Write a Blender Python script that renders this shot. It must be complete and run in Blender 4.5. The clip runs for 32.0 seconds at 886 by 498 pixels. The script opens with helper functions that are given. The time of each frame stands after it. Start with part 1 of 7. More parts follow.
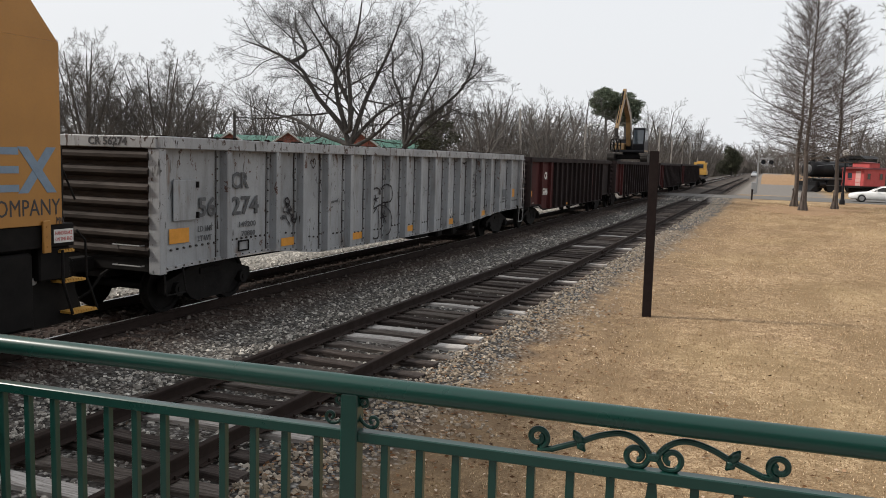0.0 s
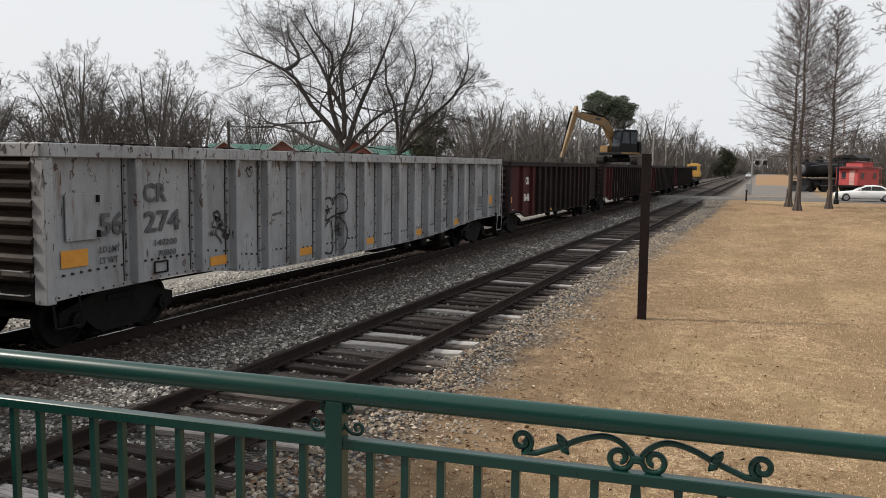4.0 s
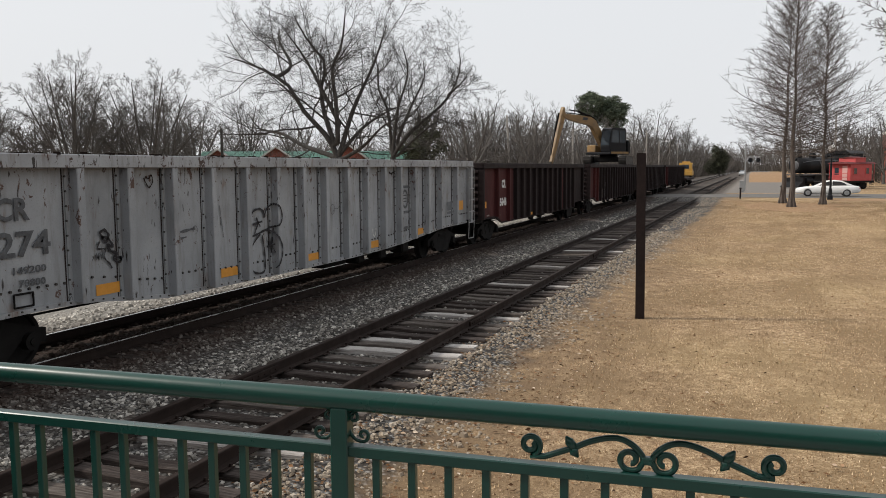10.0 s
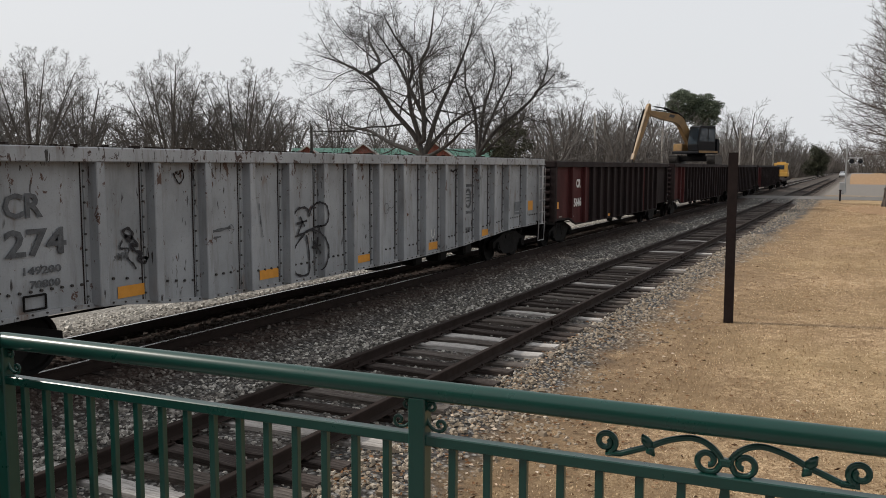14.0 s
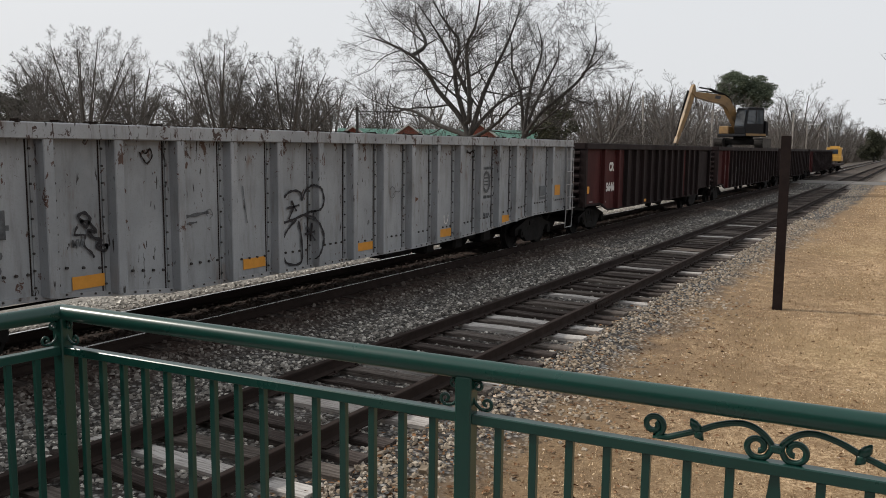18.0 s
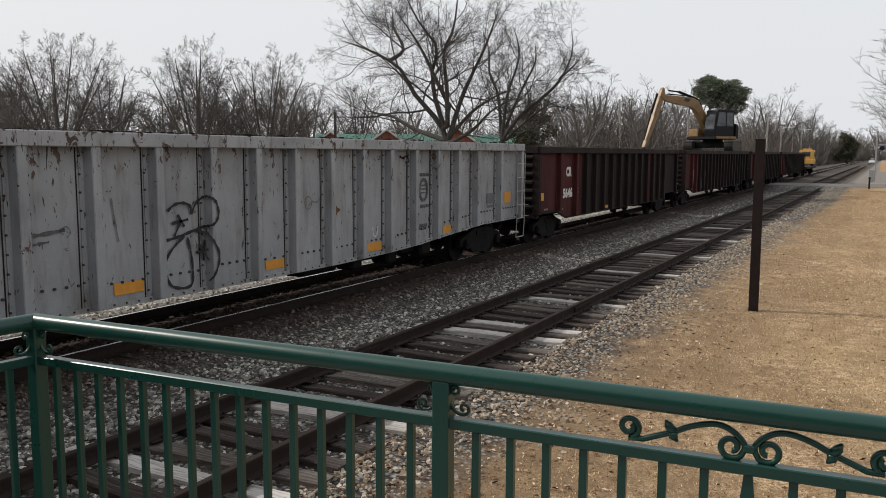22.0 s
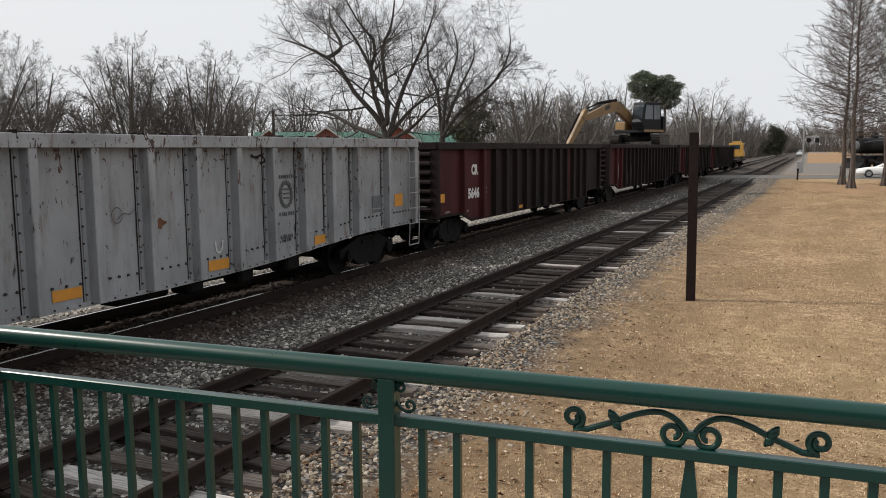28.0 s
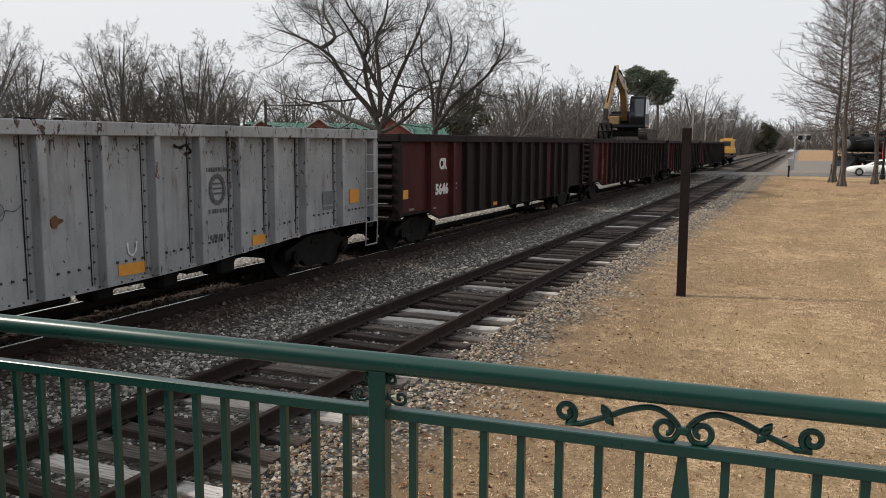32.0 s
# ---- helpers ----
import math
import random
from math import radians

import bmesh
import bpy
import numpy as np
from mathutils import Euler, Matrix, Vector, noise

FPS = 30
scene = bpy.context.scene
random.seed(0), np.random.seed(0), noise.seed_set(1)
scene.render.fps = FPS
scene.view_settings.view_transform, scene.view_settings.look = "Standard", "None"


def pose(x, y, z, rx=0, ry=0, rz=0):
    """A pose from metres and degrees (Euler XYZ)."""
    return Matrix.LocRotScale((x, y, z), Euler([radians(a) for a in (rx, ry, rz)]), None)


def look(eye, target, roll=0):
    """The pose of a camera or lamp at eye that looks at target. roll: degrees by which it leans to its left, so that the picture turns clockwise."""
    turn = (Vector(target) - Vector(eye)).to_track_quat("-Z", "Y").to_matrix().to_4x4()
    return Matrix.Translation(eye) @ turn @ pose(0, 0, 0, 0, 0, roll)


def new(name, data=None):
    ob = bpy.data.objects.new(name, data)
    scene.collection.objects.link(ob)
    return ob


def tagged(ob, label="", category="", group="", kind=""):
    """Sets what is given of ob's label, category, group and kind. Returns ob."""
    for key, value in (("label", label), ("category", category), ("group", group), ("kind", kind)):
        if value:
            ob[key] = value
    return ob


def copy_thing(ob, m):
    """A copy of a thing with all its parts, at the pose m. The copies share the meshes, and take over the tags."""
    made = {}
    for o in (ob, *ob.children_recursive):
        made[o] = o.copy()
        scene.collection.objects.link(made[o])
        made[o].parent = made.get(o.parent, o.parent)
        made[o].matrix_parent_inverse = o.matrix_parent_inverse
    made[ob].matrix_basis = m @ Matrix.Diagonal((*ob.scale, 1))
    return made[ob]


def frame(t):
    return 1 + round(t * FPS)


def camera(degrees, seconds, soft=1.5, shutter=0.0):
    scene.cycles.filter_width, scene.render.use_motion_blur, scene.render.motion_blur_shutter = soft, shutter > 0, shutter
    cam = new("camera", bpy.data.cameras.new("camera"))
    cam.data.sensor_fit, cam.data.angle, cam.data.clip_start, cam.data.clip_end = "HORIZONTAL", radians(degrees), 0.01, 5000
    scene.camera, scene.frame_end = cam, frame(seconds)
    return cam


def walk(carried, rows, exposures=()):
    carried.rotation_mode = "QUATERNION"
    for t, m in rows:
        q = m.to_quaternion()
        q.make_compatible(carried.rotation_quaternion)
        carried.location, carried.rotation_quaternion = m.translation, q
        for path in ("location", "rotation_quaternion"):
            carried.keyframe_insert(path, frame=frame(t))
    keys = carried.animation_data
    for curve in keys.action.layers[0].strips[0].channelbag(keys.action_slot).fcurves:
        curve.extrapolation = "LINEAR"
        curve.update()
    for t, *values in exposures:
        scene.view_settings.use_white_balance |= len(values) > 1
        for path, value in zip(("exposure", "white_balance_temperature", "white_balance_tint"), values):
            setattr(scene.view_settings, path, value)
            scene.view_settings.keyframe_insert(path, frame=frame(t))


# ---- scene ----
cam = camera(57.0, 32.0, 0.9)
PATH = [
    (0, pose(-0.020, -0.010, 2.708, 83.66, -1.68, 21.73)),
    (0.5, pose(-0.015, -0.005, 2.709, 83.73, -1.51, 21.82)),
    (1, pose(-0.009, -0.006, 2.709, 83.89, -1.42, 21.79)),
    (1.5, pose(-0.002, -0.004, 2.710, 84.06, -1.22, 21.78)),
    (2, pose(0.008, -0.009, 2.711, 84.07, -0.99, 21.73)),
    (2.5, pose(0.017, -0.010, 2.709, 84.01, -0.81, 21.50)),
    (4.5, pose(0.022, 0.005, 2.710, 84.15, -0.81, 21.28)),
    (5, pose(0.019, 0.006, 2.711, 84.46, -0.96, 20.93)),
    (5.5, pose(0.012, 0.005, 2.710, 84.58, -1.20, 20.58)),
    (6, pose(0.007, 0.006, 2.707, 84.36, -1.10, 20.54)),
    (6.5, pose(0.001, 0.008, 2.706, 84.08, -0.98, 20.92)),
    (7, pose(-0.001, 0.010, 2.706, 84.09, -1.02, 21.15)),
    (7.5, pose(-0.001, 0.013, 2.704, 84.23, -0.68, 21.01)),
    (8, pose(0.004, 0.012, 2.705, 84.24, 0.09, 21.18)),
    (8.5, pose(0.008, 0.004, 2.708, 84.25, 0.76, 21.01)),
    (9, pose(0.002, 0.010, 2.708, 84.46, 0.49, 20.58)),
    (9.5, pose(-0.007, 0.015, 2.705, 84.37, 0.03, 20.50)),
    (10, pose(-0.009, 0.020, 2.704, 84.32, 0.34, 20.95)),
    (10.5, pose(-0.003, 0.022, 2.703, 84.40, 0.66, 22.52)),
    (11, pose(-0.001, 0.022, 2.700, 83.94, 0.62, 23.86)),
    (11.5, pose(0.001, 0.019, 2.700, 83.59, 0.50, 24.59)),
    (12, pose(0.005, 0.009, 2.700, 83.40, 0.44, 25.43)),
    (12.5, pose(0.012, 0.001, 2.696, 83.52, 0.12, 26.08)),
    (13, pose(0.019, -0.004, 2.696, 84.06, -0.26, 26.54)),
    (13.5, pose(0.019, -0.010, 2.697, 84.25, -0.45, 26.79)),
    (14, pose(0.017, -0.009, 2.698, 84.18, -0.20, 26.91)),
    (14.5, pose(0.015, -0.005, 2.697, 84.06, 0.11, 26.83)),
    (15, pose(0.009, -0.006, 2.696, 83.80, 0.21, 27.91)),
    (15.5, pose(-0.000, -0.015, 2.696, 83.99, 0.37, 30.59)),
    (17.5, pose(0.004, -0.027, 2.695, 82.97, -0.83, 29.66)),
    (18, pose(0.005, -0.022, 2.693, 82.86, -0.67, 30.03)),
    (18.5, pose(0.003, -0.024, 2.693, 82.75, -0.79, 30.10)),
    (19, pose(-0.002, -0.023, 2.693, 82.67, -0.85, 30.27)),
    (19.5, pose(-0.006, -0.020, 2.692, 82.61, -0.86, 30.45)),
    (20, pose(-0.006, -0.020, 2.692, 82.55, -0.77, 30.42)),
    (20.5, pose(-0.008, -0.020, 2.693, 82.57, -0.79, 30.31)),
    (21, pose(-0.004, -0.023, 2.693, 82.72, -0.70, 30.17)),
    (21.5, pose(0.006, -0.023, 2.693, 83.03, -0.44, 29.55)),
    (22, pose(0.018, -0.023, 2.695, 83.21, -0.34, 28.53)),
    (22.5, pose(0.024, -0.025, 2.695, 83.07, -0.56, 28.18)),
    (23, pose(0.023, -0.030, 2.696, 83.10, -0.64, 28.64)),
    (23.5, pose(0.022, -0.035, 2.700, 83.40, -0.66, 27.78)),
    (24, pose(0.014, -0.036, 2.703, 83.80, -0.54, 25.76)),
    (24.5, pose(0.015, -0.035, 2.704, 84.05, -0.46, 24.21)),
    (25, pose(0.017, -0.036, 2.706, 84.08, -0.53, 23.62)),
    (25.5, pose(0.018, -0.028, 2.704, 83.96, -0.56, 23.67)),
    (27.5, pose(0.018, -0.015, 2.692, 83.03, 0.23, 25.52)),
    (28, pose(0.014, -0.013, 2.690, 83.00, 0.38, 24.39)),
    (28.5, pose(0.009, -0.015, 2.691, 82.87, 0.14, 23.64)),
    (29, pose(0.003, -0.012, 2.689, 82.68, -0.22, 23.54)),
    (29.5, pose(-0.002, -0.006, 2.687, 82.55, -0.38, 23.57)),
    (30, pose(-0.001, -0.001, 2.687, 82.52, -0.41, 23.51)),
    (30.5, pose(0.001, 0.001, 2.685, 82.48, -0.47, 23.63)),
    (31, pose(-0.000, 0.000, 2.684, 82.46, -0.60, 23.86)),
    (31.5, pose(-0.000, 0.005, 2.683, 82.43, -0.50, 23.97)),
    (32, pose(-0.001, 0.005, 2.685, 82.49, -0.40, 23.87)),
]
walk(cam, PATH, [(0, 0.10), (6, 0.04), (9, 0.03), (10, 0.01), (11, -0.09), (12, -0.08), (14, -0.07), (19, -0.04), (22, -0.01), (32, 0.03)])

SUN_EL, SUN_AZ = radians(37.2), radians(-106)   # azimuth from +Y, turning to +X
world = bpy.data.worlds.new("world")
scene.world = world
world.use_nodes = True
wn = world.node_tree
bg = wn.nodes["Background"]
sky = wn.nodes.new("ShaderNodeTexSky")
sky.sky_type, sky.sun_disc = "NISHITA", False
sky.sun_elevation, sky.sun_rotation = SUN_EL, SUN_AZ
sky.air_density, sky.dust_density, sky.ozone_density = 1.0, 9.0, 1.0
haze = wn.nodes.new("ShaderNodeMix")
haze.data_type = "RGBA"
haze.inputs[0].default_value = 0.88
haze.inputs[7].default_value = (7.15, 7.3, 7.52, 1)
wn.links.new(sky.outputs[0], haze.inputs[6])
wn.links.new(haze.outputs[2], bg.inputs[0])
bg.inputs[1].default_value = 0.121
sun = new("sun", bpy.data.lights.new("sun", "SUN"))
sun.data.energy, sun.data.angle, sun.data.color = 3.3, radians(4.0), (1.0, 0.94, 0.86)
sun.matrix_world = look((math.sin(SUN_AZ) * math.cos(SUN_EL) * 50, math.cos(SUN_AZ) * math.cos(SUN_EL) * 50, math.sin(SUN_EL) * 50), (0, 0, 0))
scene.view_settings.exposure = 0.0


# ---- materials ----
def ramp(nt, fac, stops):
    n = nt.nodes.new("ShaderNodeValToRGB")
    while len(n.color_ramp.elements) < len(stops):
        n.color_ramp.elements.new(0.5)
    for e, (p, c) in zip(n.color_ramp.elements, stops):
        e.position, e.color = p, (*c, 1)
    nt.links.new(fac, n.inputs[0])
    return n.outputs[0]


def noise_tex(nt, vec, scale, detail=4.0, rough=0.6, dist=0.0):
    n = nt.nodes.new("ShaderNodeTexNoise")
    n.inputs["Scale"].default_value, n.inputs["Detail"].default_value = scale, detail
    n.inputs["Roughness"].default_value, n.inputs["Distortion"].default_value = rough, dist
    if vec is not None:
        nt.links.new(vec, n.inputs["Vector"])
    return n.outputs[0]


def mixc(nt, fac, a, b, mode="MIX"):
    n = nt.nodes.new("ShaderNodeMix")
    n.data_type, n.blend_type = "RGBA", mode
    for k, v in ((0, fac), (6, a), (7, b)):
        if isinstance(v, (int, float)):
            n.inputs[k].default_value = v
        elif isinstance(v, tuple):
            n.inputs[k].default_value = (*v, 1)
        else:
            nt.links.new(v, n.inputs[k])
    return n.outputs[2]


def maprange(nt, v, a, b, c=0.0, d=1.0):
    n = nt.nodes.new("ShaderNodeMapRange")
    for k, x in enumerate((a, b, c, d)):
        n.inputs[k + 1].default_value = x
    nt.links.new(v, n.inputs[0])
    return n.outputs[0]


def mapped(nt, scale=(1, 1, 1), coord="Object"):
    c = nt.nodes.new("ShaderNodeTexCoord")
    m = nt.nodes.new("ShaderNodeMapping")
    m.inputs["Scale"].default_value = scale
    nt.links.new(c.outputs[coord], m.inputs[0])
    return m.outputs[0]


def world_pos(nt, scale=(1, 1, 1)):
    g = nt.nodes.new("ShaderNodeNewGeometry")
    m = nt.nodes.new("ShaderNodeMapping")
    m.inputs["Scale"].default_value = scale
    nt.links.new(g.outputs["Position"], m.inputs[0])
    return m.outputs[0]


def obj_random(nt):
    return nt.nodes.new("ShaderNodeObjectInfo").outputs["Random"]


def island_random(nt):
    return nt.nodes.new("ShaderNodeNewGeometry").outputs["Random Per Island"]


def material(name, rough=0.7, metal=0.0):
    m = bpy.data.materials.new(name)
    m.use_nodes = True
    nt = m.node_tree
    b = nt.nodes["Principled BSDF"]
    b.inputs["Roughness"].default_value, b.inputs["Metallic"].default_value = rough, metal
    return m, nt, b


def bump(nt, b, height, strength=0.3, dist=0.01):
    n = nt.nodes.new("ShaderNodeBump")
    n.inputs["Strength"].default_value, n.inputs["Distance"].default_value = strength, dist
    nt.links.new(height, n.inputs["Height"])
    nt.links.new(n.outputs[0], b.inputs["Normal"])


def painted(name, base, dark, scale=3.0, rough=0.5, metal=0.0, fine=60.0, amount=0.5, bumps=0.1, streak=(1, 1, 1), spec=0.5):
    """Paint or weathered surface: two scales of variation over a base colour."""
    m, nt, b = material(name, rough, metal)
    b.inputs["Specular IOR Level"].default_value = spec
    v = mapped(nt, streak)
    n1 = noise_tex(nt, v, scale, 5, 0.65)
    n2 = noise_tex(nt, v, fine, 3, 0.6)
    c1 = ramp(nt, n1, [(0.35, base), (0.75, tuple(x * (1 - amount) + y * amount for x, y in zip(base, dark)))])
    c2 = mixc(nt, maprange(nt, n2, 0.5, 0.8, 0, amount * 0.6), c1, dark)
    nt.links.new(c2, b.inputs["Base Color"])
    nt.links.new(maprange(nt, n1, 0.3, 0.8, rough * 0.85, min(1, rough * 1.2)), b.inputs["Roughness"])
    if bumps:
        bump(nt, b, n2, bumps, 0.005)
    return m


def plain(name, col, rough=0.6, metal=0.0, var=0.15, scale=8.0):
    return painted(name, col, tuple(x * (1 - 2 * var) for x in col), scale, rough, metal, 70, 0.6, 0.05)


M = {}
M["red_paint"] = painted("faded_oxide_red_paint", (0.066, 0.015, 0.015), (0.016, 0.009, 0.009), 1.2, 0.65, 0, 25, 0.6, 0.08, (1, 1, 0.4), spec=0.12)
M["dark_paint"] = painted("sooty_brown_paint", (0.019, 0.012, 0.012), (0.008, 0.007, 0.007), 1.2, 0.7, 0, 25, 0.6, 0.08, (1, 1, 0.4), spec=0.12)
M["orange_paint"] = painted("orange_yellow_paint", (0.37, 0.175, 0.032), (0.22, 0.11, 0.035), 1.3, 0.5, 0, 40, 0.4, 0.05)
M["yellow_paint"] = painted("worn_machine_yellow", (0.25, 0.152, 0.058), (0.085, 0.058, 0.038), 2.6, 0.42, 0, 22, 0.75, 0.08)
M["bright_yellow"] = painted("machine_yellow", (0.52, 0.29, 0.05), (0.26, 0.15, 0.05), 2.0, 0.5, 0, 30, 0.5, 0.06)
M["black_steel"] = painted("grimy_black_steel", (0.010, 0.009, 0.0085), (0.005, 0.005, 0.005), 4.0, 0.75, 0.0, 40, 0.6, 0.1, spec=0.12)
M["rust"] = painted("rusty_rail_steel", (0.027, 0.0185, 0.0155), (0.016, 0.012, 0.011), 5.0, 0.8, 0.0, 60, 0.6, 0.2, spec=0.12)
M["shiny"] = painted("polished_rail_head", (0.55, 0.54, 0.53), (0.35, 0.33, 0.31), 6.0, 0.28, 0.9, 60, 0.3, 0.02)
M["post_rust"] = painted("dark_rusted_post_steel", (0.022, 0.015, 0.014), (0.010, 0.008, 0.008), 5.0, 0.75, 0.0, 40, 0.6, 0.15, spec=0.12)
M["green"] = painted("glossy_dark_green_railing_paint", (0.005, 0.044, 0.034), (0.003, 0.025, 0.020), 6.0, 0.30, 0.0, 90, 0.35, 0.03, spec=0.45)
M["label_orange"] = plain("faded_orange_marking", (0.62, 0.27, 0.03), 0.6)
M["white_mark"] = plain("white_stencil_paint", (0.62, 0.62, 0.60), 0.6)
M["black_mark"] = plain("black_stencil_paint", (0.035, 0.035, 0.04), 0.6)
# rust streaks on a base darkened to paint in the shade between cars
M["shaded_end_paint"] = painted("rust_streaked_shaded_end_paint", (0.050, 0.039, 0.033), (0.009, 0.007, 0.006), 1.6, 0.75, 0, 9, 0.95, 0.12, (0.5, 1, 2.5), spec=0.12)
M["pipe_grey"] = plain("worn_pipe_steel", (0.30, 0.30, 0.30), 0.5, 0.4)


def chipped_paint(name, base, dirt, rust, worn=0.0):
    """Old freight-car paint: faded patches, long dirty streaks, chips and scratches down to rust, most of them high up where loads strike."""
    m, nt, b = material(name, 0.6)
    v = mapped(nt)
    sep = nt.nodes.new("ShaderNodeSeparateXYZ")
    nt.links.new(v, sep.inputs[0])

    def math2(op, p, q):
        n = nt.nodes.new("ShaderNodeMath")
        n.operation = op
        for k, x in enumerate((p, q)):
            if isinstance(x, (int, float)):
                n.inputs[k].default_value = x
            else:
                nt.links.new(x, n.inputs[k])
        return n.outputs[0]
    big = noise_tex(nt, v, 0.9, 4, 0.6)
    streak = noise_tex(nt, mapped(nt, (1, 1, 0.16)), 5.5, 5, 0.65)
    fine = noise_tex(nt, v, 40, 4, 0.7)
    chips = noise_tex(nt, mapped(nt, (1, 1, 0.62)), 7.5, 6, 0.68, 0.8)
    col = ramp(nt, big, [(0.34, tuple(x * 1.10 for x in base)), (0.66, tuple(x * 0.80 for x in base))])
    col = mixc(nt, maprange(nt, streak, 0.50, 0.72, 0, 0.55), col, dirt)
    col = mixc(nt, maprange(nt, fine, 0.52, 0.80, 0, 0.35), col, dirt)
    rusty = mixc(nt, noise_tex(nt, v, 9, 3, 0.6), rust, tuple(x * y for x, y in zip(rust, (2.6, 1.7, 1.3))))
    knock = maprange(nt, sep.outputs[2], 2.05, 2.55, worn, 0.055 + worn)
    col = mixc(nt, maprange(nt, math2("ADD", chips, knock), 0.642, 0.660), col, rusty)
    scr = noise_tex(nt, mapped(nt, (10, 10, 1.9)), 1.9, 3, 0.5, 0.5)
    spot = noise_tex(nt, v, 1.9, 2, 0.5)
    both = math2("MULTIPLY", maprange(nt, scr, 0.645, 0.662), maprange(nt, math2("ADD", spot, knock), 0.51, 0.57))
    col = mixc(nt, both, col, (0.022, 0.019, 0.018))
    weep = math2("MULTIPLY", maprange(nt, streak, 0.56, 0.66), maprange(nt, spot, 0.54, 0.64))
    col = mixc(nt, maprange(nt, weep, 0, 1, 0, 0.55), col, (0.15, 0.075, 0.035))
    nt.links.new(col, b.inputs["Base Color"])
    nt.links.new(maprange(nt, big, 0.3, 0.7, 0.5, 0.72), b.inputs["Roughness"])
    bump(nt, b, chips, 0.18, 0.012)
    return m


M["grey_paint"] = chipped_paint("chipped_pale_grey_paint", (0.275, 0.289, 0.302), (0.115, 0.11, 0.106), (0.040, 0.027, 0.022))
M["chord_paint"] = chipped_paint("scuffed_grey_chord_paint", (0.30, 0.31, 0.32), (0.11, 0.10, 0.092), (0.026, 0.018, 0.016), 0.005)
M["seam_rust"] = painted("rusted_seam", (0.030, 0.023, 0.020), (0.012, 0.010, 0.010), 6.0, 0.9, 0, 40, 0.6, 0.1, spec=0.12)
M["rivet_rust"] = painted("rusted_rivet", (0.040, 0.035, 0.032), (0.015, 0.012, 0.011), 9.0, 0.8, 0, 40, 0.6, 0.1)
M["dark_grey_mark"] = plain("dark_grey_stencil", (0.12, 0.13, 0.14), 0.7)
M["faint_mark"] = plain("faint_chalky_paint", (0.22, 0.19, 0.18), 0.8, 0, 0.3)
M["spray"] = plain("black_spray_paint", (0.016, 0.014, 0.017), 0.75)
M["worn_mark"] = painted("worn_black_stencil", (0.040, 0.042, 0.046), (0.17, 0.18, 0.19), 9.0, 0.7, 0, 28, 0.6, 0.05)
M["rust_orange"] = painted("orange_rust", (0.16, 0.065, 0.025), (0.05, 0.03, 0.02), 14.0, 0.9, 0, 40, 0.8, 0.1)
M["concrete"] = painted("grey_concrete", (0.36, 0.35, 0.33), (0.22, 0.21, 0.19), 1.5, 0.9, 0, 30, 0.5, 0.2)


def timber(name, a, b_, c):
    """Weathered sleeper timber: long grain along x, cracks, piece-to-piece change."""
    m, nt, b = material(name, 0.9)
    b.inputs["Specular IOR Level"].default_value = 0.12
    grain = noise_tex(nt, mapped(nt, (1.2, 22, 22)), 2.2, 5, 0.7)
    blot = noise_tex(nt, mapped(nt), 3.5, 4, 0.6)
    col = ramp(nt, grain, [(0.32, c), (0.5, a), (0.72, b_)])
    col = mixc(nt, maprange(nt, blot, 0.5, 0.75, 0, 0.5), col, c)
    tone = mixc(nt, maprange(nt, obj_random(nt), 0, 1, 0.0, 0.45), (1, 1, 1), (0.55, 0.5, 0.46))
    nt.links.new(mixc(nt, 1.0, col, tone, "MULTIPLY"), b.inputs["Base Color"])
    bump(nt, b, grain, 0.5, 0.012)
    return m


M["tie_dark"] = timber("dark_weathered_timber", (0.050, 0.040, 0.036), (0.11, 0.095, 0.088), (0.014, 0.011, 0.010))
M["tie_grey"] = timber("grey_weathered_timber", (0.105, 0.090, 0.080), (0.20, 0.18, 0.165), (0.025, 0.020, 0.018))
M["tie_bleached"] = timber("bleached_timber", (0.42, 0.40, 0.38), (0.58, 0.56, 0.54), (0.15, 0.135, 0.125))


def bits(name, stops, rough=0.9, stain=False, patchy=False):
    """Loose bits whose colour changes from piece to piece."""
    m, nt, b = material(name, rough)
    b.inputs["Specular IOR Level"].default_value = 0.15
    col = ramp(nt, island_random(nt), stops)
    n = noise_tex(nt, world_pos(nt), 1.1, 4, 0.6)
    col = mixc(nt, maprange(nt, n, 0.4, 0.75, 0, 0.35), col, tuple(x * 0.5 for x in stops[0][1]))
    if patchy:                                         # worn and matted areas
        broad = noise_tex(nt, world_pos(nt, (1.0, 0.5, 1.0)), 0.45, 5, 0.62)
        col = mixc(nt, maprange(nt, broad, 0.48, 0.62, 0, 0.62), col, (0.16, 0.10, 0.054))
    if stain:                                          # oil and brake rust beside the main line
        sep = nt.nodes.new("ShaderNodeSeparateXYZ")
        nt.links.new(world_pos(nt), sep.inputs[0])
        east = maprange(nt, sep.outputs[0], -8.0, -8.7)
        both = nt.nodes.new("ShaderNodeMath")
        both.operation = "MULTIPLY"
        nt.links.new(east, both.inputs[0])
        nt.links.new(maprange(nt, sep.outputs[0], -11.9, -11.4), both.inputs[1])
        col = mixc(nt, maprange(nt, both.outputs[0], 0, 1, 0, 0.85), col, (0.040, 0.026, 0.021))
        col = mixc(nt, maprange(nt, sep.outputs[0], -11.6, -12.1, 0, 0.42), col, (0.60, 0.565, 0.51))   # pale gravel shoulder, colour lightened further for the sunlight seen under the cars
        col = mixc(nt, maprange(nt, sep.outputs[0], -4.8, -3.9, 0, 0.6), col, (0.33, 0.255, 0.175))    # earthy edge of the lawn
    nt.links.new(col, b.inputs["Base Color"])
    return m


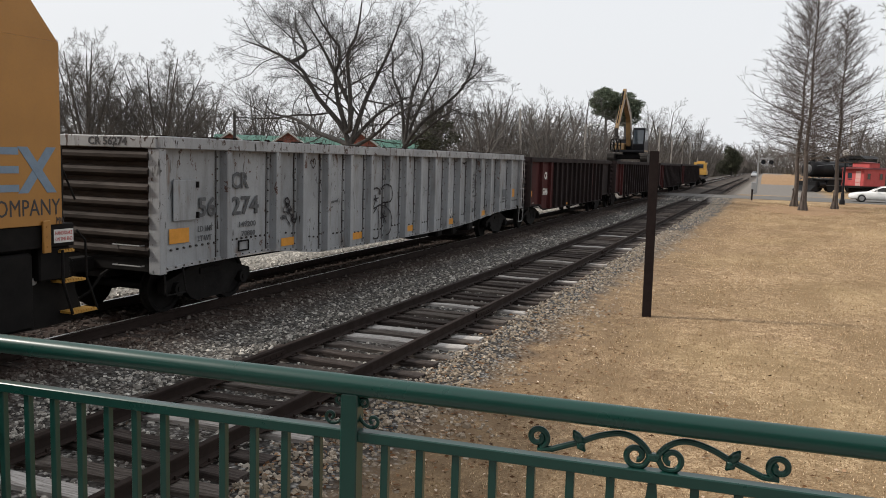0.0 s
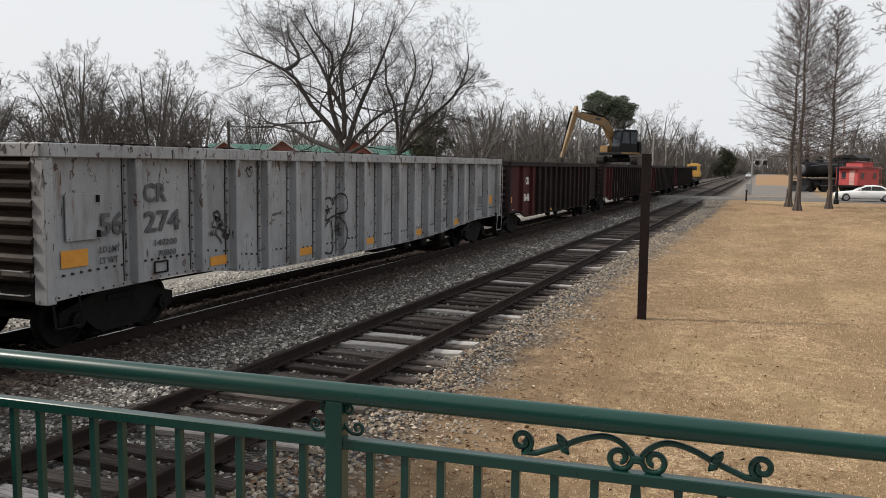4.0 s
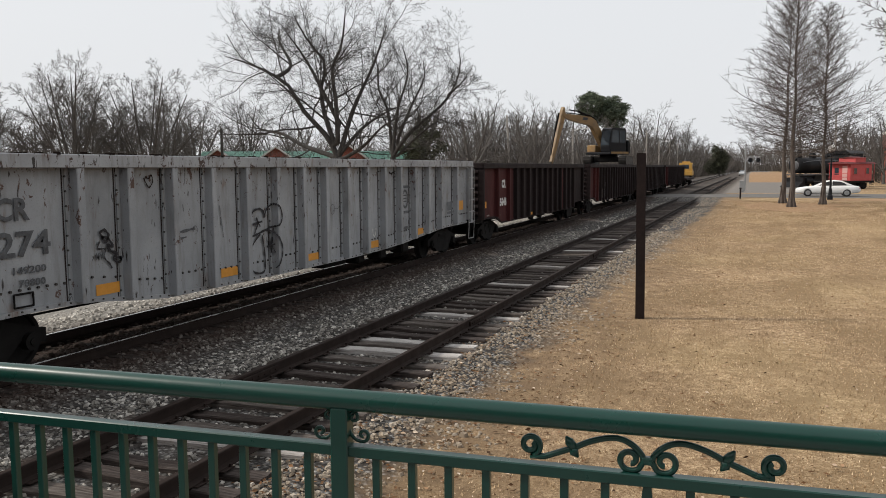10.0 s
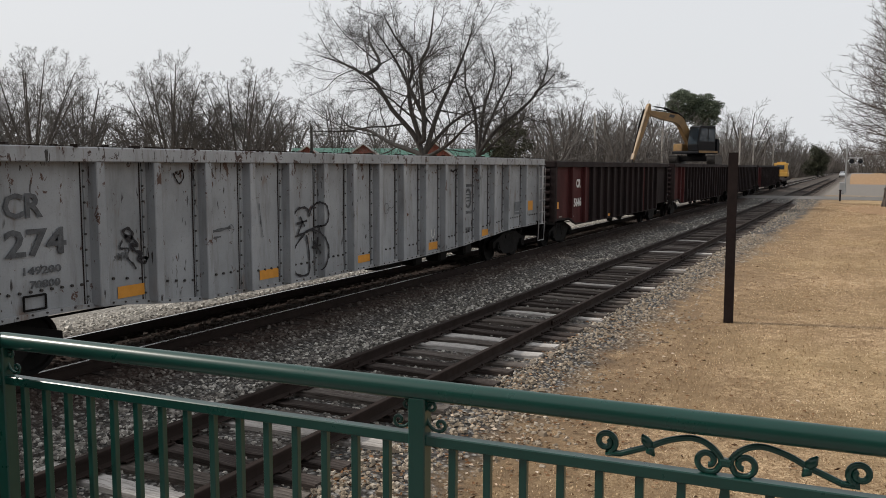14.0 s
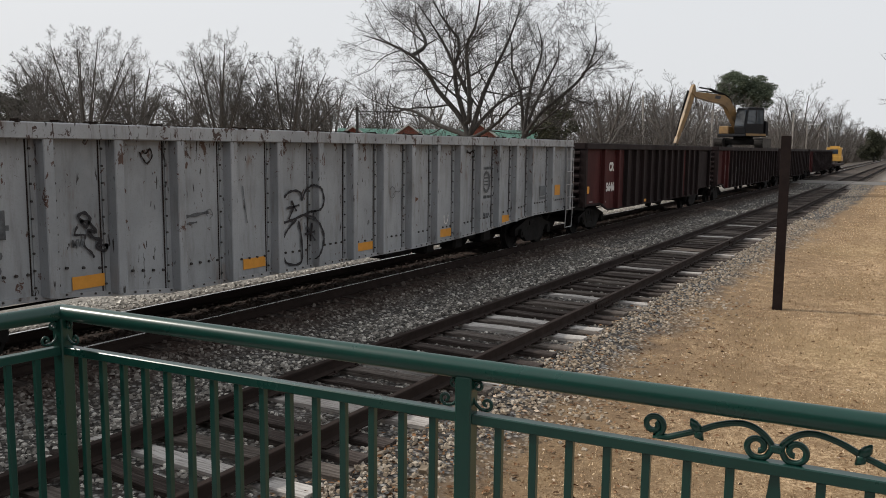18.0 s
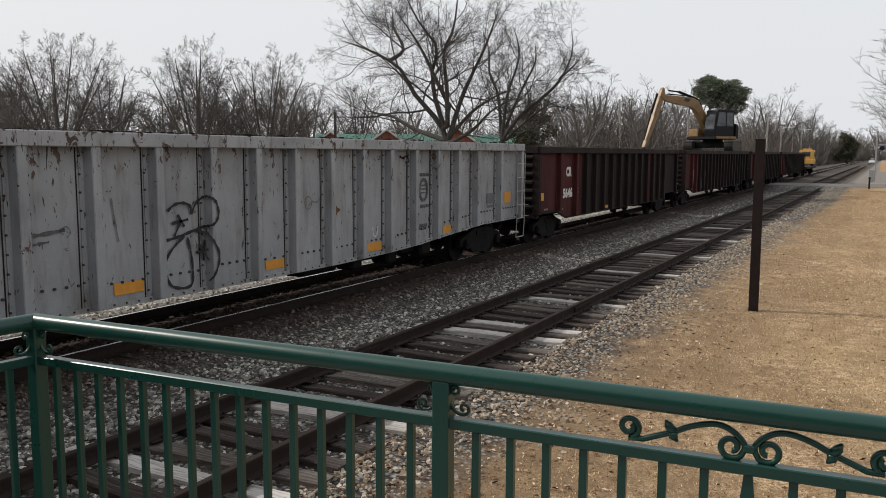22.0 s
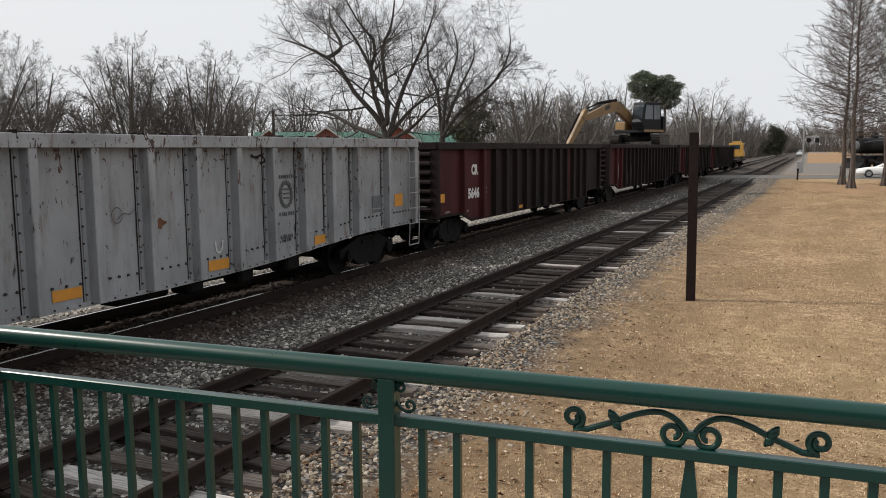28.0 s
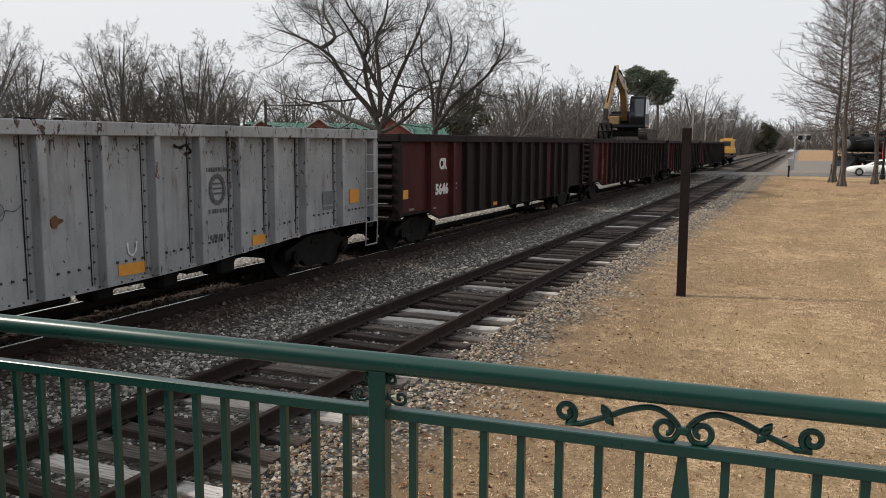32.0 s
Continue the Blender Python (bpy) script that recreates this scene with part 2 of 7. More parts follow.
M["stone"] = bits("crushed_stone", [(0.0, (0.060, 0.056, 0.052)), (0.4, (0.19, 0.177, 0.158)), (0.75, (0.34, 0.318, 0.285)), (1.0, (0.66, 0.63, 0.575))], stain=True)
M["straw"] = bits("dry_straw", [(0.0, (0.22, 0.14, 0.075)), (0.35, (0.42, 0.285, 0.165)), (0.75, (0.68, 0.505, 0.315)), (1.0, (0.88, 0.71, 0.50))], patchy=True)
M["leaf"] = bits("dry_leaf", [(0.0, (0.055, 0.030, 0.016)), (0.5, (0.17, 0.085, 0.04)), (0.85, (0.34, 0.21, 0.12)), (1.0, (0.60, 0.50, 0.40))])


def bark(name, a, b_):
    m, nt, b = material(name, 0.95)
    n = noise_tex(nt, mapped(nt, (6, 6, 1.2)), 1.5, 5, 0.7)
    nt.links.new(ramp(nt, n, [(0.35, a), (0.7, b_)]), b.inputs["Base Color"])
    bump(nt, b, n, 0.5, 0.04)
    return m


M["bark_dark"] = bark("dark_bark", (0.030, 0.027, 0.025), (0.082, 0.077, 0.072))
M["bark_grey"] = bark("grey_bark", (0.064, 0.058, 0.053), (0.130, 0.121, 0.112))
M["bark_cypress"] = bark("red_grey_bark", (0.052, 0.040, 0.033), (0.120, 0.098, 0.085))
M["bark_far"] = bark("pale_brown_bark", (0.095, 0.085, 0.077), (0.170, 0.155, 0.142))
M["brush"] = bits("brown_brush", [(0.0, (0.060, 0.052, 0.046)), (0.5, (0.105, 0.093, 0.083)), (1.0, (0.165, 0.148, 0.134))])
M["pine_green"] = bits("pine_needles", [(0.0, (0.05, 0.066, 0.045)), (0.6, (0.12, 0.145, 0.10)), (1.0, (0.20, 0.225, 0.16))])
M["shrub_green"] = bits("dull_evergreen", [(0.0, (0.030, 0.035, 0.022)), (0.6, (0.065, 0.068, 0.045)), (1.0, (0.11, 0.11, 0.075))])
M["tread_yellow"] = plain("yellow_step_paint", (0.50, 0.27, 0.05), 0.6)
M["blue_mark"] = plain("faded_blue_grey_paint", (0.17, 0.24, 0.32), 0.6)
M["red_mark"] = plain("red_sign_paint", (0.45, 0.06, 0.05), 0.6)
M["track_steel"] = painted("crawler_steel", (0.055, 0.050, 0.046), (0.022, 0.020, 0.018), 4.0, 0.6, 0.3, 30, 0.6, 0.2, spec=0.12)
M["cab_black"] = painted("dull_black_cab_paint", (0.016, 0.017, 0.020), (0.008, 0.008, 0.009), 3.0, 0.4, 0.0, 40, 0.4, 0.04, spec=0.12)


def glassy(name, tint, rough=0.05):
    m, nt, b = material(name, rough)
    b.inputs["Base Color"].default_value = (*tint, 1)
    b.inputs["Specular IOR Level"].default_value = 0.9
    return m


M["cab_glass"] = glassy("dark_tinted_glass", (0.03, 0.04, 0.05))
M["asphalt"] = painted("pale_worn_asphalt", (0.15, 0.143, 0.135), (0.085, 0.08, 0.075), 0.8, 0.95, 0, 25, 0.5, 0.15, spec=0.1)
M["mulch"] = painted("needle_litter", (0.33, 0.215, 0.125), (0.19, 0.12, 0.07), 3.0, 0.95, 0, 30, 0.6, 0.3, spec=0.1)
M["lamp_white"] = plain("frosted_white", (0.75, 0.75, 0.72), 0.4)
M["rubber"] = plain("tyre_rubber", (0.018, 0.018, 0.019), 0.85)
M["car_white"] = plain("white_car_paint", (0.72, 0.72, 0.71), 0.25, 0, 0.04)
M["car_silver"] = plain("silver_car_paint", (0.42, 0.43, 0.44), 0.3, 0.3, 0.06)
M["car_dark"] = plain("dark_green_car_paint", (0.02, 0.04, 0.03), 0.3)
M["caboose_red"] = painted("faded_red_paint", (0.42, 0.055, 0.055), (0.26, 0.035, 0.035), 1.6, 0.6, 0, 30, 0.5, 0.06)
M["caboose_roof"] = painted("dark_red_roof", (0.14, 0.025, 0.028), (0.06, 0.015, 0.015), 2.0, 0.8, 0, 30, 0.5, 0.1)
M["white_red"] = plain("pinkish_door_paint", (0.52, 0.30, 0.28), 0.6)
M["loco_black"] = painted("engine_black", (0.014, 0.014, 0.015), (0.007, 0.007, 0.008), 2.5, 0.45, 0.0, 30, 0.5, 0.06, spec=0.12)
M["loco_grey"] = painted("engine_grey", (0.10, 0.10, 0.105), (0.04, 0.04, 0.042), 2.5, 0.45, 0.2, 30, 0.5, 0.06)
M["green_roof"] = painted("green_metal_roof", (0.10, 0.26, 0.20), (0.06, 0.17, 0.13), 0.9, 0.45, 0.0, 20, 0.4, 0.04)
M["pale_pole"] = painted("weathered_pole_wood", (0.34, 0.31, 0.28), (0.19, 0.17, 0.155), 3.0, 0.9, 0, 30, 0.5, 0.15, (3, 3, 0.3))


def brick_material():
    m, nt, b = material("red_brick", 0.9)
    br = nt.nodes.new("ShaderNodeTexBrick")
    c = nt.nodes.new("ShaderNodeTexCoord")
    mp = nt.nodes.new("ShaderNodeMapping")
    mp.inputs["Rotation"].default_value = (radians(90), 0, 0)
    nt.links.new(c.outputs["Object"], mp.inputs[0])
    nt.links.new(mp.outputs[0], br.inputs["Vector"])
    br.inputs["Color1"].default_value, br.inputs["Color2"].default_value = (0.27, 0.075, 0.05, 1), (0.20, 0.055, 0.04, 1)
    br.inputs["Mortar"].default_value = (0.33, 0.28, 0.24, 1)
    br.inputs["Scale"].default_value, br.inputs["Mortar Size"].default_value = 4.6, 0.012
    n = noise_tex(nt, mapped(nt), 1.2, 4, 0.6)
    nt.links.new(mixc(nt, maprange(nt, n, 0.45, 0.75, 0, 0.4), br.outputs[0], (0.12, 0.04, 0.03)), b.inputs["Base Color"])
    return m


M["brick"] = brick_material()


# ---- mesh helpers ----
def mesh_from(bm, name, mats, smooth=False):
    me = bpy.data.meshes.new(name)
    bm.to_mesh(me)
    bm.free()
    for m in (mats if isinstance(mats, (list, tuple)) else [mats]):
        me.materials.append(m)
    if smooth:
        for p in me.polygons:
            p.use_smooth = True
    return me


def part(name, bm, mat, parent=None, label="", smooth=False):
    ob = new(name, mesh_from(bm, name, mat, smooth))
    ob.parent = parent
    return tagged(ob, label)


def empty(name, label="", category="", group="", kind="", m=None):
    ob = new(name)
    ob.empty_display_size = 0.2
    if m is not None:
        ob.matrix_world = m
    return tagged(ob, label, category, group, kind)


def box(bm, lo, hi, bevel=0.0, m=None, mat=0):
    """An axis-aligned box, lo to hi, optionally bevelled."""
    before = set(bm.faces)
    vs = [bm.verts.new((x, y, z)) for x in (lo[0], hi[0]) for y in (lo[1], hi[1]) for z in (lo[2], hi[2])]
    fs = [bm.faces.new([vs[i] for i in q]) for q in ((0, 1, 3, 2), (4, 6, 7, 5), (0, 4, 5, 1), (2, 3, 7, 6), (0, 2, 6, 4), (1, 5, 7, 3))]
    if bevel:
        es = list({e for f in fs for e in f.edges})
        out = bmesh.ops.bevel(bm, geom=es, offset=bevel, segments=1, affect="EDGES", clamp_overlap=True)
    fs = [f for f in bm.faces if f not in before]
    if m is not None:
        bmesh.ops.transform(bm, matrix=m, verts=list({v for f in fs for v in f.verts}))
    for f in fs:
        f.material_index = mat
    return fs


def prism(bm, pts, axis, a, b, mat=0):
    """A flat outline, pulled along an axis from a to b. pts: pairs in the two other axes, in x, y, z order."""
    def at(p, d):
        c = list(p)
        c.insert(axis, d)
        return bm.verts.new(c)
    lo, hi = [at(p, a) for p in pts], [at(p, b) for p in pts]
    n = len(pts)
    fs = [bm.faces.new(lo[::-1]), bm.faces.new(hi)]
    fs += [bm.faces.new((lo[i], lo[(i + 1) % n], hi[(i + 1) % n], hi[i])) for i in range(n)]
    for f in fs:
        f.material_index = mat
    bmesh.ops.recalc_face_normals(bm, faces=fs)
    return fs


def tube(bm, pts, radii, sides=8, caps=True, mat=0):
    """A tube along points, with one radius or one for each."""
    pts = [Vector(p) for p in pts]
    if isinstance(radii, (int, float)):
        radii = [radii] * len(pts)
    rings = []
    up = None
    for i, p in enumerate(pts):
        d = (pts[min(i + 1, len(pts) - 1)] - pts[max(i - 1, 0)]).normalized()
        if up is None:
            up = d.orthogonal().normalized()
        u = (up - d * up.dot(d))
        u = u.normalized() if u.length > 1e-6 else d.orthogonal().normalized()
        up = u
        w = d.cross(u)
        rings.append([bm.verts.new(p + (u * math.cos(2 * math.pi * k / sides) + w * math.sin(2 * math.pi * k / sides)) * radii[i]) for k in range(sides)])
    fs = []
    for r0, r1 in zip(rings, rings[1:]):
        for k in range(sides):
            fs.append(bm.faces.new((r0[k], r0[(k + 1) % sides], r1[(k + 1) % sides], r1[k])))
    if caps and sides > 2:
        fs.append(bm.faces.new(rings[0][::-1]))
        fs.append(bm.faces.new(rings[-1]))
    for f in fs:
        f.material_index = mat
    return fs


def cyl(bm, a, b, r, sides=16, mat=0):
    return tube(bm, [a, b], r, sides, True, mat)


def fresh():
    return bmesh.new()


def one_box(lo, hi, bevel=0.0):
    bm = fresh()
    box(bm, lo, hi, bevel)
    return bm


# ---- ground ----
NEAR_X, MAIN_X = -5.52, -10.14     # centre lines of the two tracks; rail tops at z = 0
GAUGE = 0.7525


def smooth01(a, b, v):
    t = min(1, max(0, (v - a) / (b - a)))
    return t * t * (3 - 2 * t)


def ground_z(x, y):
    """Lie of the land: ballast between and beside the tracks, a lawn that rises gently to the crossing."""
    lawn = -0.33 + 0.25 * smooth01(30, 72, y)
    bed = -0.215
    edge = -3.45 + 0.7 * smooth01(25, 60, y)
    z = bed + (lawn - bed) * smooth01(edge - 0.75, edge + 0.25, x)
    z -= 0.045 * (1 - smooth01(0.95, 1.45, abs(x - NEAR_X)))
    z += 0.03 * (1 - smooth01(1.4, 1.9, abs(x - MAIN_X)))
    z -= 0.10 * smooth01(-6.9, -7.6, x) * smooth01(-8.6, -8.0, x)
    z += (-0.5 - z) * smooth01(-12.3, -14.5, x)
    if y > 70:
        level = smooth01(68, 75, y)
        if y > 84 and x < -2.4:                       # past the road the track bed drops again
            level *= 1 - smooth01(84, 89, y) * smooth01(-2.4, -3.4, x)
        z += (-0.02 - z) * level
    return z


def ground_sheet():
    xs = [-2500, -900, -300, -120, -60, -40, -25] + [-18 + 0.4 * i for i in range(65)] + [10, 14, 20, 35, 60, 120, 300, 900, 2500]
    ys = [-2500, -300, -60, -20, -6] + [0.4 * i for i in range(110)] + [45 + 1.5 * i for i in range(50)] + [125, 140, 170, 220, 300, 500, 900, 1600, 3000]
    verts = [(x, y, ground_z(x, y)) for x in xs for y in ys]
    n = len(ys)
    faces = [(i * n + j, (i + 1) * n + j, (i + 1) * n + j + 1, i * n + j + 1) for i in range(len(xs) - 1) for j in range(n - 1)]
    me = bpy.data.meshes.new("ground")
    me.from_pydata(verts, [], faces)
    me.materials.append(M["ground"])
    for p in me.polygons:
        p.use_smooth = True
    return tagged(new("ground", me), "dry tan winter lawn meeting grey track ballast", "ground", kind="structure")


def ground_material():
    m, nt, b = material("lawn_and_ballast", 0.95)
    b.inputs["Specular IOR Level"].default_value = 0.08
    p = world_pos(nt)
    sep = nt.nodes.new("ShaderNodeSeparateXYZ")
    nt.links.new(p, sep.inputs[0])
    # dry lawn
    n1 = noise_tex(nt, p, 0.35, 5, 0.6)
    n2 = noise_tex(nt, p, 30, 7, 0.8)
    n4 = noise_tex(nt, p, 7.5, 5, 0.7)
    n3 = noise_tex(nt, p, 2.6, 4, 0.6)
    lawn = ramp(nt, n2, [(0.39, (0.115, 0.072, 0.040)), (0.48, (0.365, 0.25, 0.148)), (0.59, (0.76, 0.585, 0.37))])
    lawn = mixc(nt, maprange(nt, noise_tex(nt, p, 14, 4, 0.7), 0.50, 0.62, 0, 0.55), lawn, (0.17, 0.11, 0.058))
    lawn = mixc(nt, maprange(nt, n4, 0.48, 0.61, 0, 0.62), lawn, (0.155, 0.097, 0.056))
    lawn = mixc(nt, maprange(nt, n3, 0.47, 0.62, 0, 0.5), lawn, (0.18, 0.115, 0.066))
    lawn = mixc(nt, maprange(nt, n1, 0.40, 0.62, 0, 0.55), lawn, (0.17, 0.115, 0.060))
    lawn = mixc(nt, maprange(nt, noise_tex(nt, p, 0.13, 3, 0.5), 0.48, 0.62, 0, 0.35), lawn, (0.40, 0.30, 0.16))
    # ballast
    vor = nt.nodes.new("ShaderNodeTexVoronoi")
    vor.inputs["Scale"].default_value = 19
    nt.links.new(p, vor.inputs["Vector"])
    vsep = nt.nodes.new("ShaderNodeSeparateColor")
    nt.links.new(vor.outputs["Color"], vsep.inputs[0])
    stones = ramp(nt, vsep.outputs[0], [(0.0, (0.035, 0.032, 0.030)), (0.5, (0.11, 0.105, 0.10)), (1.0, (0.34, 0.33, 0.315))])
    gap = maprange(nt, vor.outputs["Distance"], 0.25, 0.6, 0, 0.75)
    stones = mixc(nt, gap, stones, (0.018, 0.016, 0.014))
    stones = mixc(nt, maprange(nt, n3, 0.5, 0.8, 0, 0.5), stones, (0.11, 0.085, 0.07))
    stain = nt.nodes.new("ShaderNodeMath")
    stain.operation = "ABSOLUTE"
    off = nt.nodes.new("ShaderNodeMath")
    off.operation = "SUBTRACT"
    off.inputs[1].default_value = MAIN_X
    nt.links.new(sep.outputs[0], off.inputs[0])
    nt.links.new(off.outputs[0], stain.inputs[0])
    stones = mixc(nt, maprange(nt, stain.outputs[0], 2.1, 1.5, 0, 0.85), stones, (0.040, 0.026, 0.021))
    # pale shoulder past the train, with sunlit brightness mixed into the colour
    stones = mixc(nt, maprange(nt, sep.outputs[0], -11.6, -12.2, 0, 0.40), stones, (0.40, 0.375, 0.335))
    stones = mixc(nt, maprange(nt, sep.outputs[1], 84, 90, 0, 0.7), stones, (0.085, 0.070, 0.060))
    # where the lawn begins, with a ragged edge
    far = nt.nodes.new("ShaderNodeMapRange")
    far.interpolation_type = "SMOOTHSTEP"
    for k, x in enumerate((25, 60, -3.45, -2.75)):
        far.inputs[k + 1].default_value = x
    nt.links.new(sep.outputs[1], far.inputs[0])
    sub = nt.nodes.new("ShaderNodeMath")
    sub.operation = "SUBTRACT"
    nt.links.new(sep.outputs[0], sub.inputs[0])
    nt.links.new(far.outputs[0], sub.inputs[1])
    wob = nt.nodes.new("ShaderNodeMath")
    wob.operation = "MULTIPLY_ADD"
    wob.inputs[1].default_value = 1.6
    nt.links.new(noise_tex(nt, p, 0.9, 5, 0.7), wob.inputs[0])
    nt.links.new(sub.outputs[0], wob.inputs[2])
    edge = maprange(nt, wob.outputs[0], 0.55, 1.05)
    streaky = noise_tex(nt, world_pos(nt, (1.0, 0.28, 1.0)), 0.9, 6, 0.68)
    lawn = mixc(nt, maprange(nt, streaky, 0.48, 0.60, 0, 0.62), lawn, mixc(nt, n4, (0.11, 0.073, 0.040), (0.34, 0.235, 0.13)))
    worn = nt.nodes.new("ShaderNodeMath")
    worn.operation = "MULTIPLY"
    nt.links.new(maprange(nt, wob.outputs[0], 0.9, 3.4, 0.9, 0), worn.inputs[0])
    nt.links.new(maprange(nt, n3, 0.32, 0.58, 0.35, 1), worn.inputs[1])
    lawn = mixc(nt, worn.outputs[0], lawn, mixc(nt, n2, (0.105, 0.070, 0.045), (0.23, 0.16, 0.10)))
    west = maprange(nt, sep.outputs[0], -15.5, -17.0)
    col = mixc(nt, edge, stones, lawn)
    col = mixc(nt, west, col, lawn)
    lot = nt.nodes.new("ShaderNodeMath")
    lot.operation = "MULTIPLY"
    nt.links.new(maprange(nt, sep.outputs[1], 87, 89), lot.inputs[0])
    nt.links.new(maprange(nt, sep.outputs[0], 6.5, 5.0), lot.inputs[1])
    lot2 = nt.nodes.new("ShaderNodeMath")
    lot2.operation = "MULTIPLY"
    nt.links.new(lot.outputs[0], lot2.inputs[0])
    nt.links.new(maprange(nt, sep.outputs[0], -3.8, -2.6), lot2.inputs[1])
    col = mixc(nt, lot2.outputs[0], col, mixc(nt, n3, (0.13, 0.12, 0.11), (0.24, 0.22, 0.20)))
    nt.links.new(col, b.inputs["Base Color"])
    hgt = mixc(nt, edge, vor.outputs["Distance"], n2)
    bump(nt, b, hgt, 0.6, 0.03)
    return m


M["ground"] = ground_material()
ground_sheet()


# ---- rails and sleepers ----
RAIL = [(-0.07, -0.165), (0.07, -0.165), (0.07, -0.155), (0.012, -0.135), (0.010, -0.045), (0.036, -0.035), (0.036, -0.006), (0.028, 0.0),
        (-0.028, 0.0), (-0.036, -0.006), (-0.036, -0.035), (-0.010, -0.045), (-0.012, -0.135), (-0.07, -0.155)]


def rail(x, y0, y1, polished, label):
    bm = fresh()
    fs = prism(bm, [(x + a, z) for a, z in RAIL], 1, y0, y1)
    if polished:
        for f in fs:
            if f.normal.z > 0.9 and f.calc_center_median().z > -0.003:
                f.material_index = 1
    ob = new("rail", mesh_from(bm, "rail", [M["rust"], M["shiny"]]))
    return tagged(ob, label, "rail", "rails of the tracks", "structure")


for s in (-1, 1):
    rail(NEAR_X + s * GAUGE, -40, 225, False, "rusty brown steel rail of the disused siding")
    rail(MAIN_X + s * GAUGE, -60, 700, True, "steel rail with a worn bright head under the train")


# ---- lettering and flat marks on a car's side ----
def glyphs(text, size, bold):
    cu = bpy.data.curves.new("stencil", "FONT")
    cu.body, cu.size, cu.extrude, cu.offset = text, size, 0.0015, bold
    cu.resolution_u = 2
    tmp = bpy.data.objects.new("stencil", cu)
    me = bpy.data.meshes.new_from_object(tmp)
    bpy.data.objects.remove(tmp)
    bpy.data.curves.remove(cu)
    return me


def letters(name, text, size, m, mat, parent, label="", width=None, bold=0.0):
    """Lettering as thin meshes, one for each letter. m: pose of the lower left corner; the text runs along its x, upright along its y."""
    whole = glyphs(text, size, bold)
    xs = [v.co.x for v in whole.vertices]
    ys = [v.co.y for v in whole.vertices]
    lo, hi, y0 = min(xs), max(xs), min(ys)
    k = (width / (hi - lo)) if width else 1.0
    q = size / (max(ys) - y0)
    for i, ch in enumerate(text):
        if ch == " ":
            continue
        me = glyphs(ch, size, bold)
        run = glyphs(text[:i + 1], size, bold)
        shift = max(v.co.x for v in run.vertices) - max(v.co.x for v in me.vertices)
        for v in me.vertices:
            v.co.x, v.co.y = (v.co.x + shift - lo) * k, (v.co.y - y0) * q
        me.transform(m)
        me.materials.append(mat)
        ob = new(name, me)
        ob.parent = parent
        tagged(ob, label)
        bpy.data.meshes.remove(run)
    bpy.data.meshes.remove(whole)


def side_pose(x, y, z):
    """On a face that looks to +x: the text runs along +y."""
    return Matrix(((0, 0, 1, x), (1, 0, 0, y), (0, 1, 0, z), (0, 0, 0, 1)))


def end_pose(x, y, z):
    """On a face that looks to -y: the text runs along +x."""
    return Matrix(((1, 0, 0, x), (0, 0, -1, y), (0, 1, 0, z), (0, 0, 0, 1)))


def stroke(name, pts, w, x, mat, parent, label=""):
    """A sprayed or brushed line on a side face at x: a flat ribbon through (y, z) points, each with its step off that face if it has one."""
    bm = fresh()
    ps = [Vector((q[2] if len(q) > 2 else 0, q[0], q[1])) for q in pts]
    dense = []
    for i in range(len(ps) - 1):
        p0, p1, p2, p3 = ps[max(i - 1, 0)], ps[i], ps[i + 1], ps[min(i + 2, len(ps) - 1)]
        for k in range(4):
            t = k / 4
            dense.append(0.5 * ((2 * p1) + (p2 - p0) * t + (2 * p0 - 5 * p1 + 4 * p2 - p3) * t * t + (3 * p1 - p0 - 3 * p2 + p3) * t ** 3))
    dense.append(ps[-1])
    prev = None
    for i, p in enumerate(dense):
        d = dense[min(i + 1, len(dense) - 1)] - dense[max(i - 1, 0)]
        d.x = 0
        d.normalize()
        n = Vector((0, -d.z, d.y)) * w * (0.75 + 0.25 * math.sin(i * 1.7))
        q = [bm.verts.new((x + p.x, *(p + n).yz)), bm.verts.new((x + p.x, *(p - n).yz))]
        if prev:
            bm.faces.new((prev[0], prev[1], q[1], q[0]))
        prev = q
    bmesh.ops.recalc_face_normals(bm, faces=bm.faces)
    return part(name, bm, mat, parent, label)


def plate(name, x, y0, y1, z0, z1, mat, parent, label="", thick=0.003):
    bm = fresh()
    box(bm, (x, y0, z0), (x + thick, y1, z1))
    return part(name, bm, mat, parent, label)


# ---- the train ----
TRAIN = [(0, 0.0), (1, -0.514), (2, -1.043), (2.5, -1.282), (4.5, -2.257), (5, -2.484), (6, -2.93), (7, -3.357), (8, -3.781),
         (9, -4.173), (10, -4.544), (11, -4.913), (12, -5.246), (13, -5.568), (14, -5.893), (15, -6.22), (15.5, -6.380), (17.5, -7.145),
         (18, -7.374), (19, -7.831), (20, -8.320), (21, -8.818), (22, -9.330), (23, -9.834), (24, -10.318), (25, -10.795), (25.5, -11.03),
         (27.5, -11.982), (28, -12.21), (29, -12.65), (30, -13.08), (31, -13.49), (32, -13.895)]
ROLLING, WHEELS = [], []          # what goes with the train, and the wheelsets that turn


def car_root(name, y, label, category, group=""):
    ob = empty(name, label, category, group)
    ob.location = (MAIN_X, y, 0)
    ROLLING.append((ob, MAIN_X, y, 0.0))
    return ob


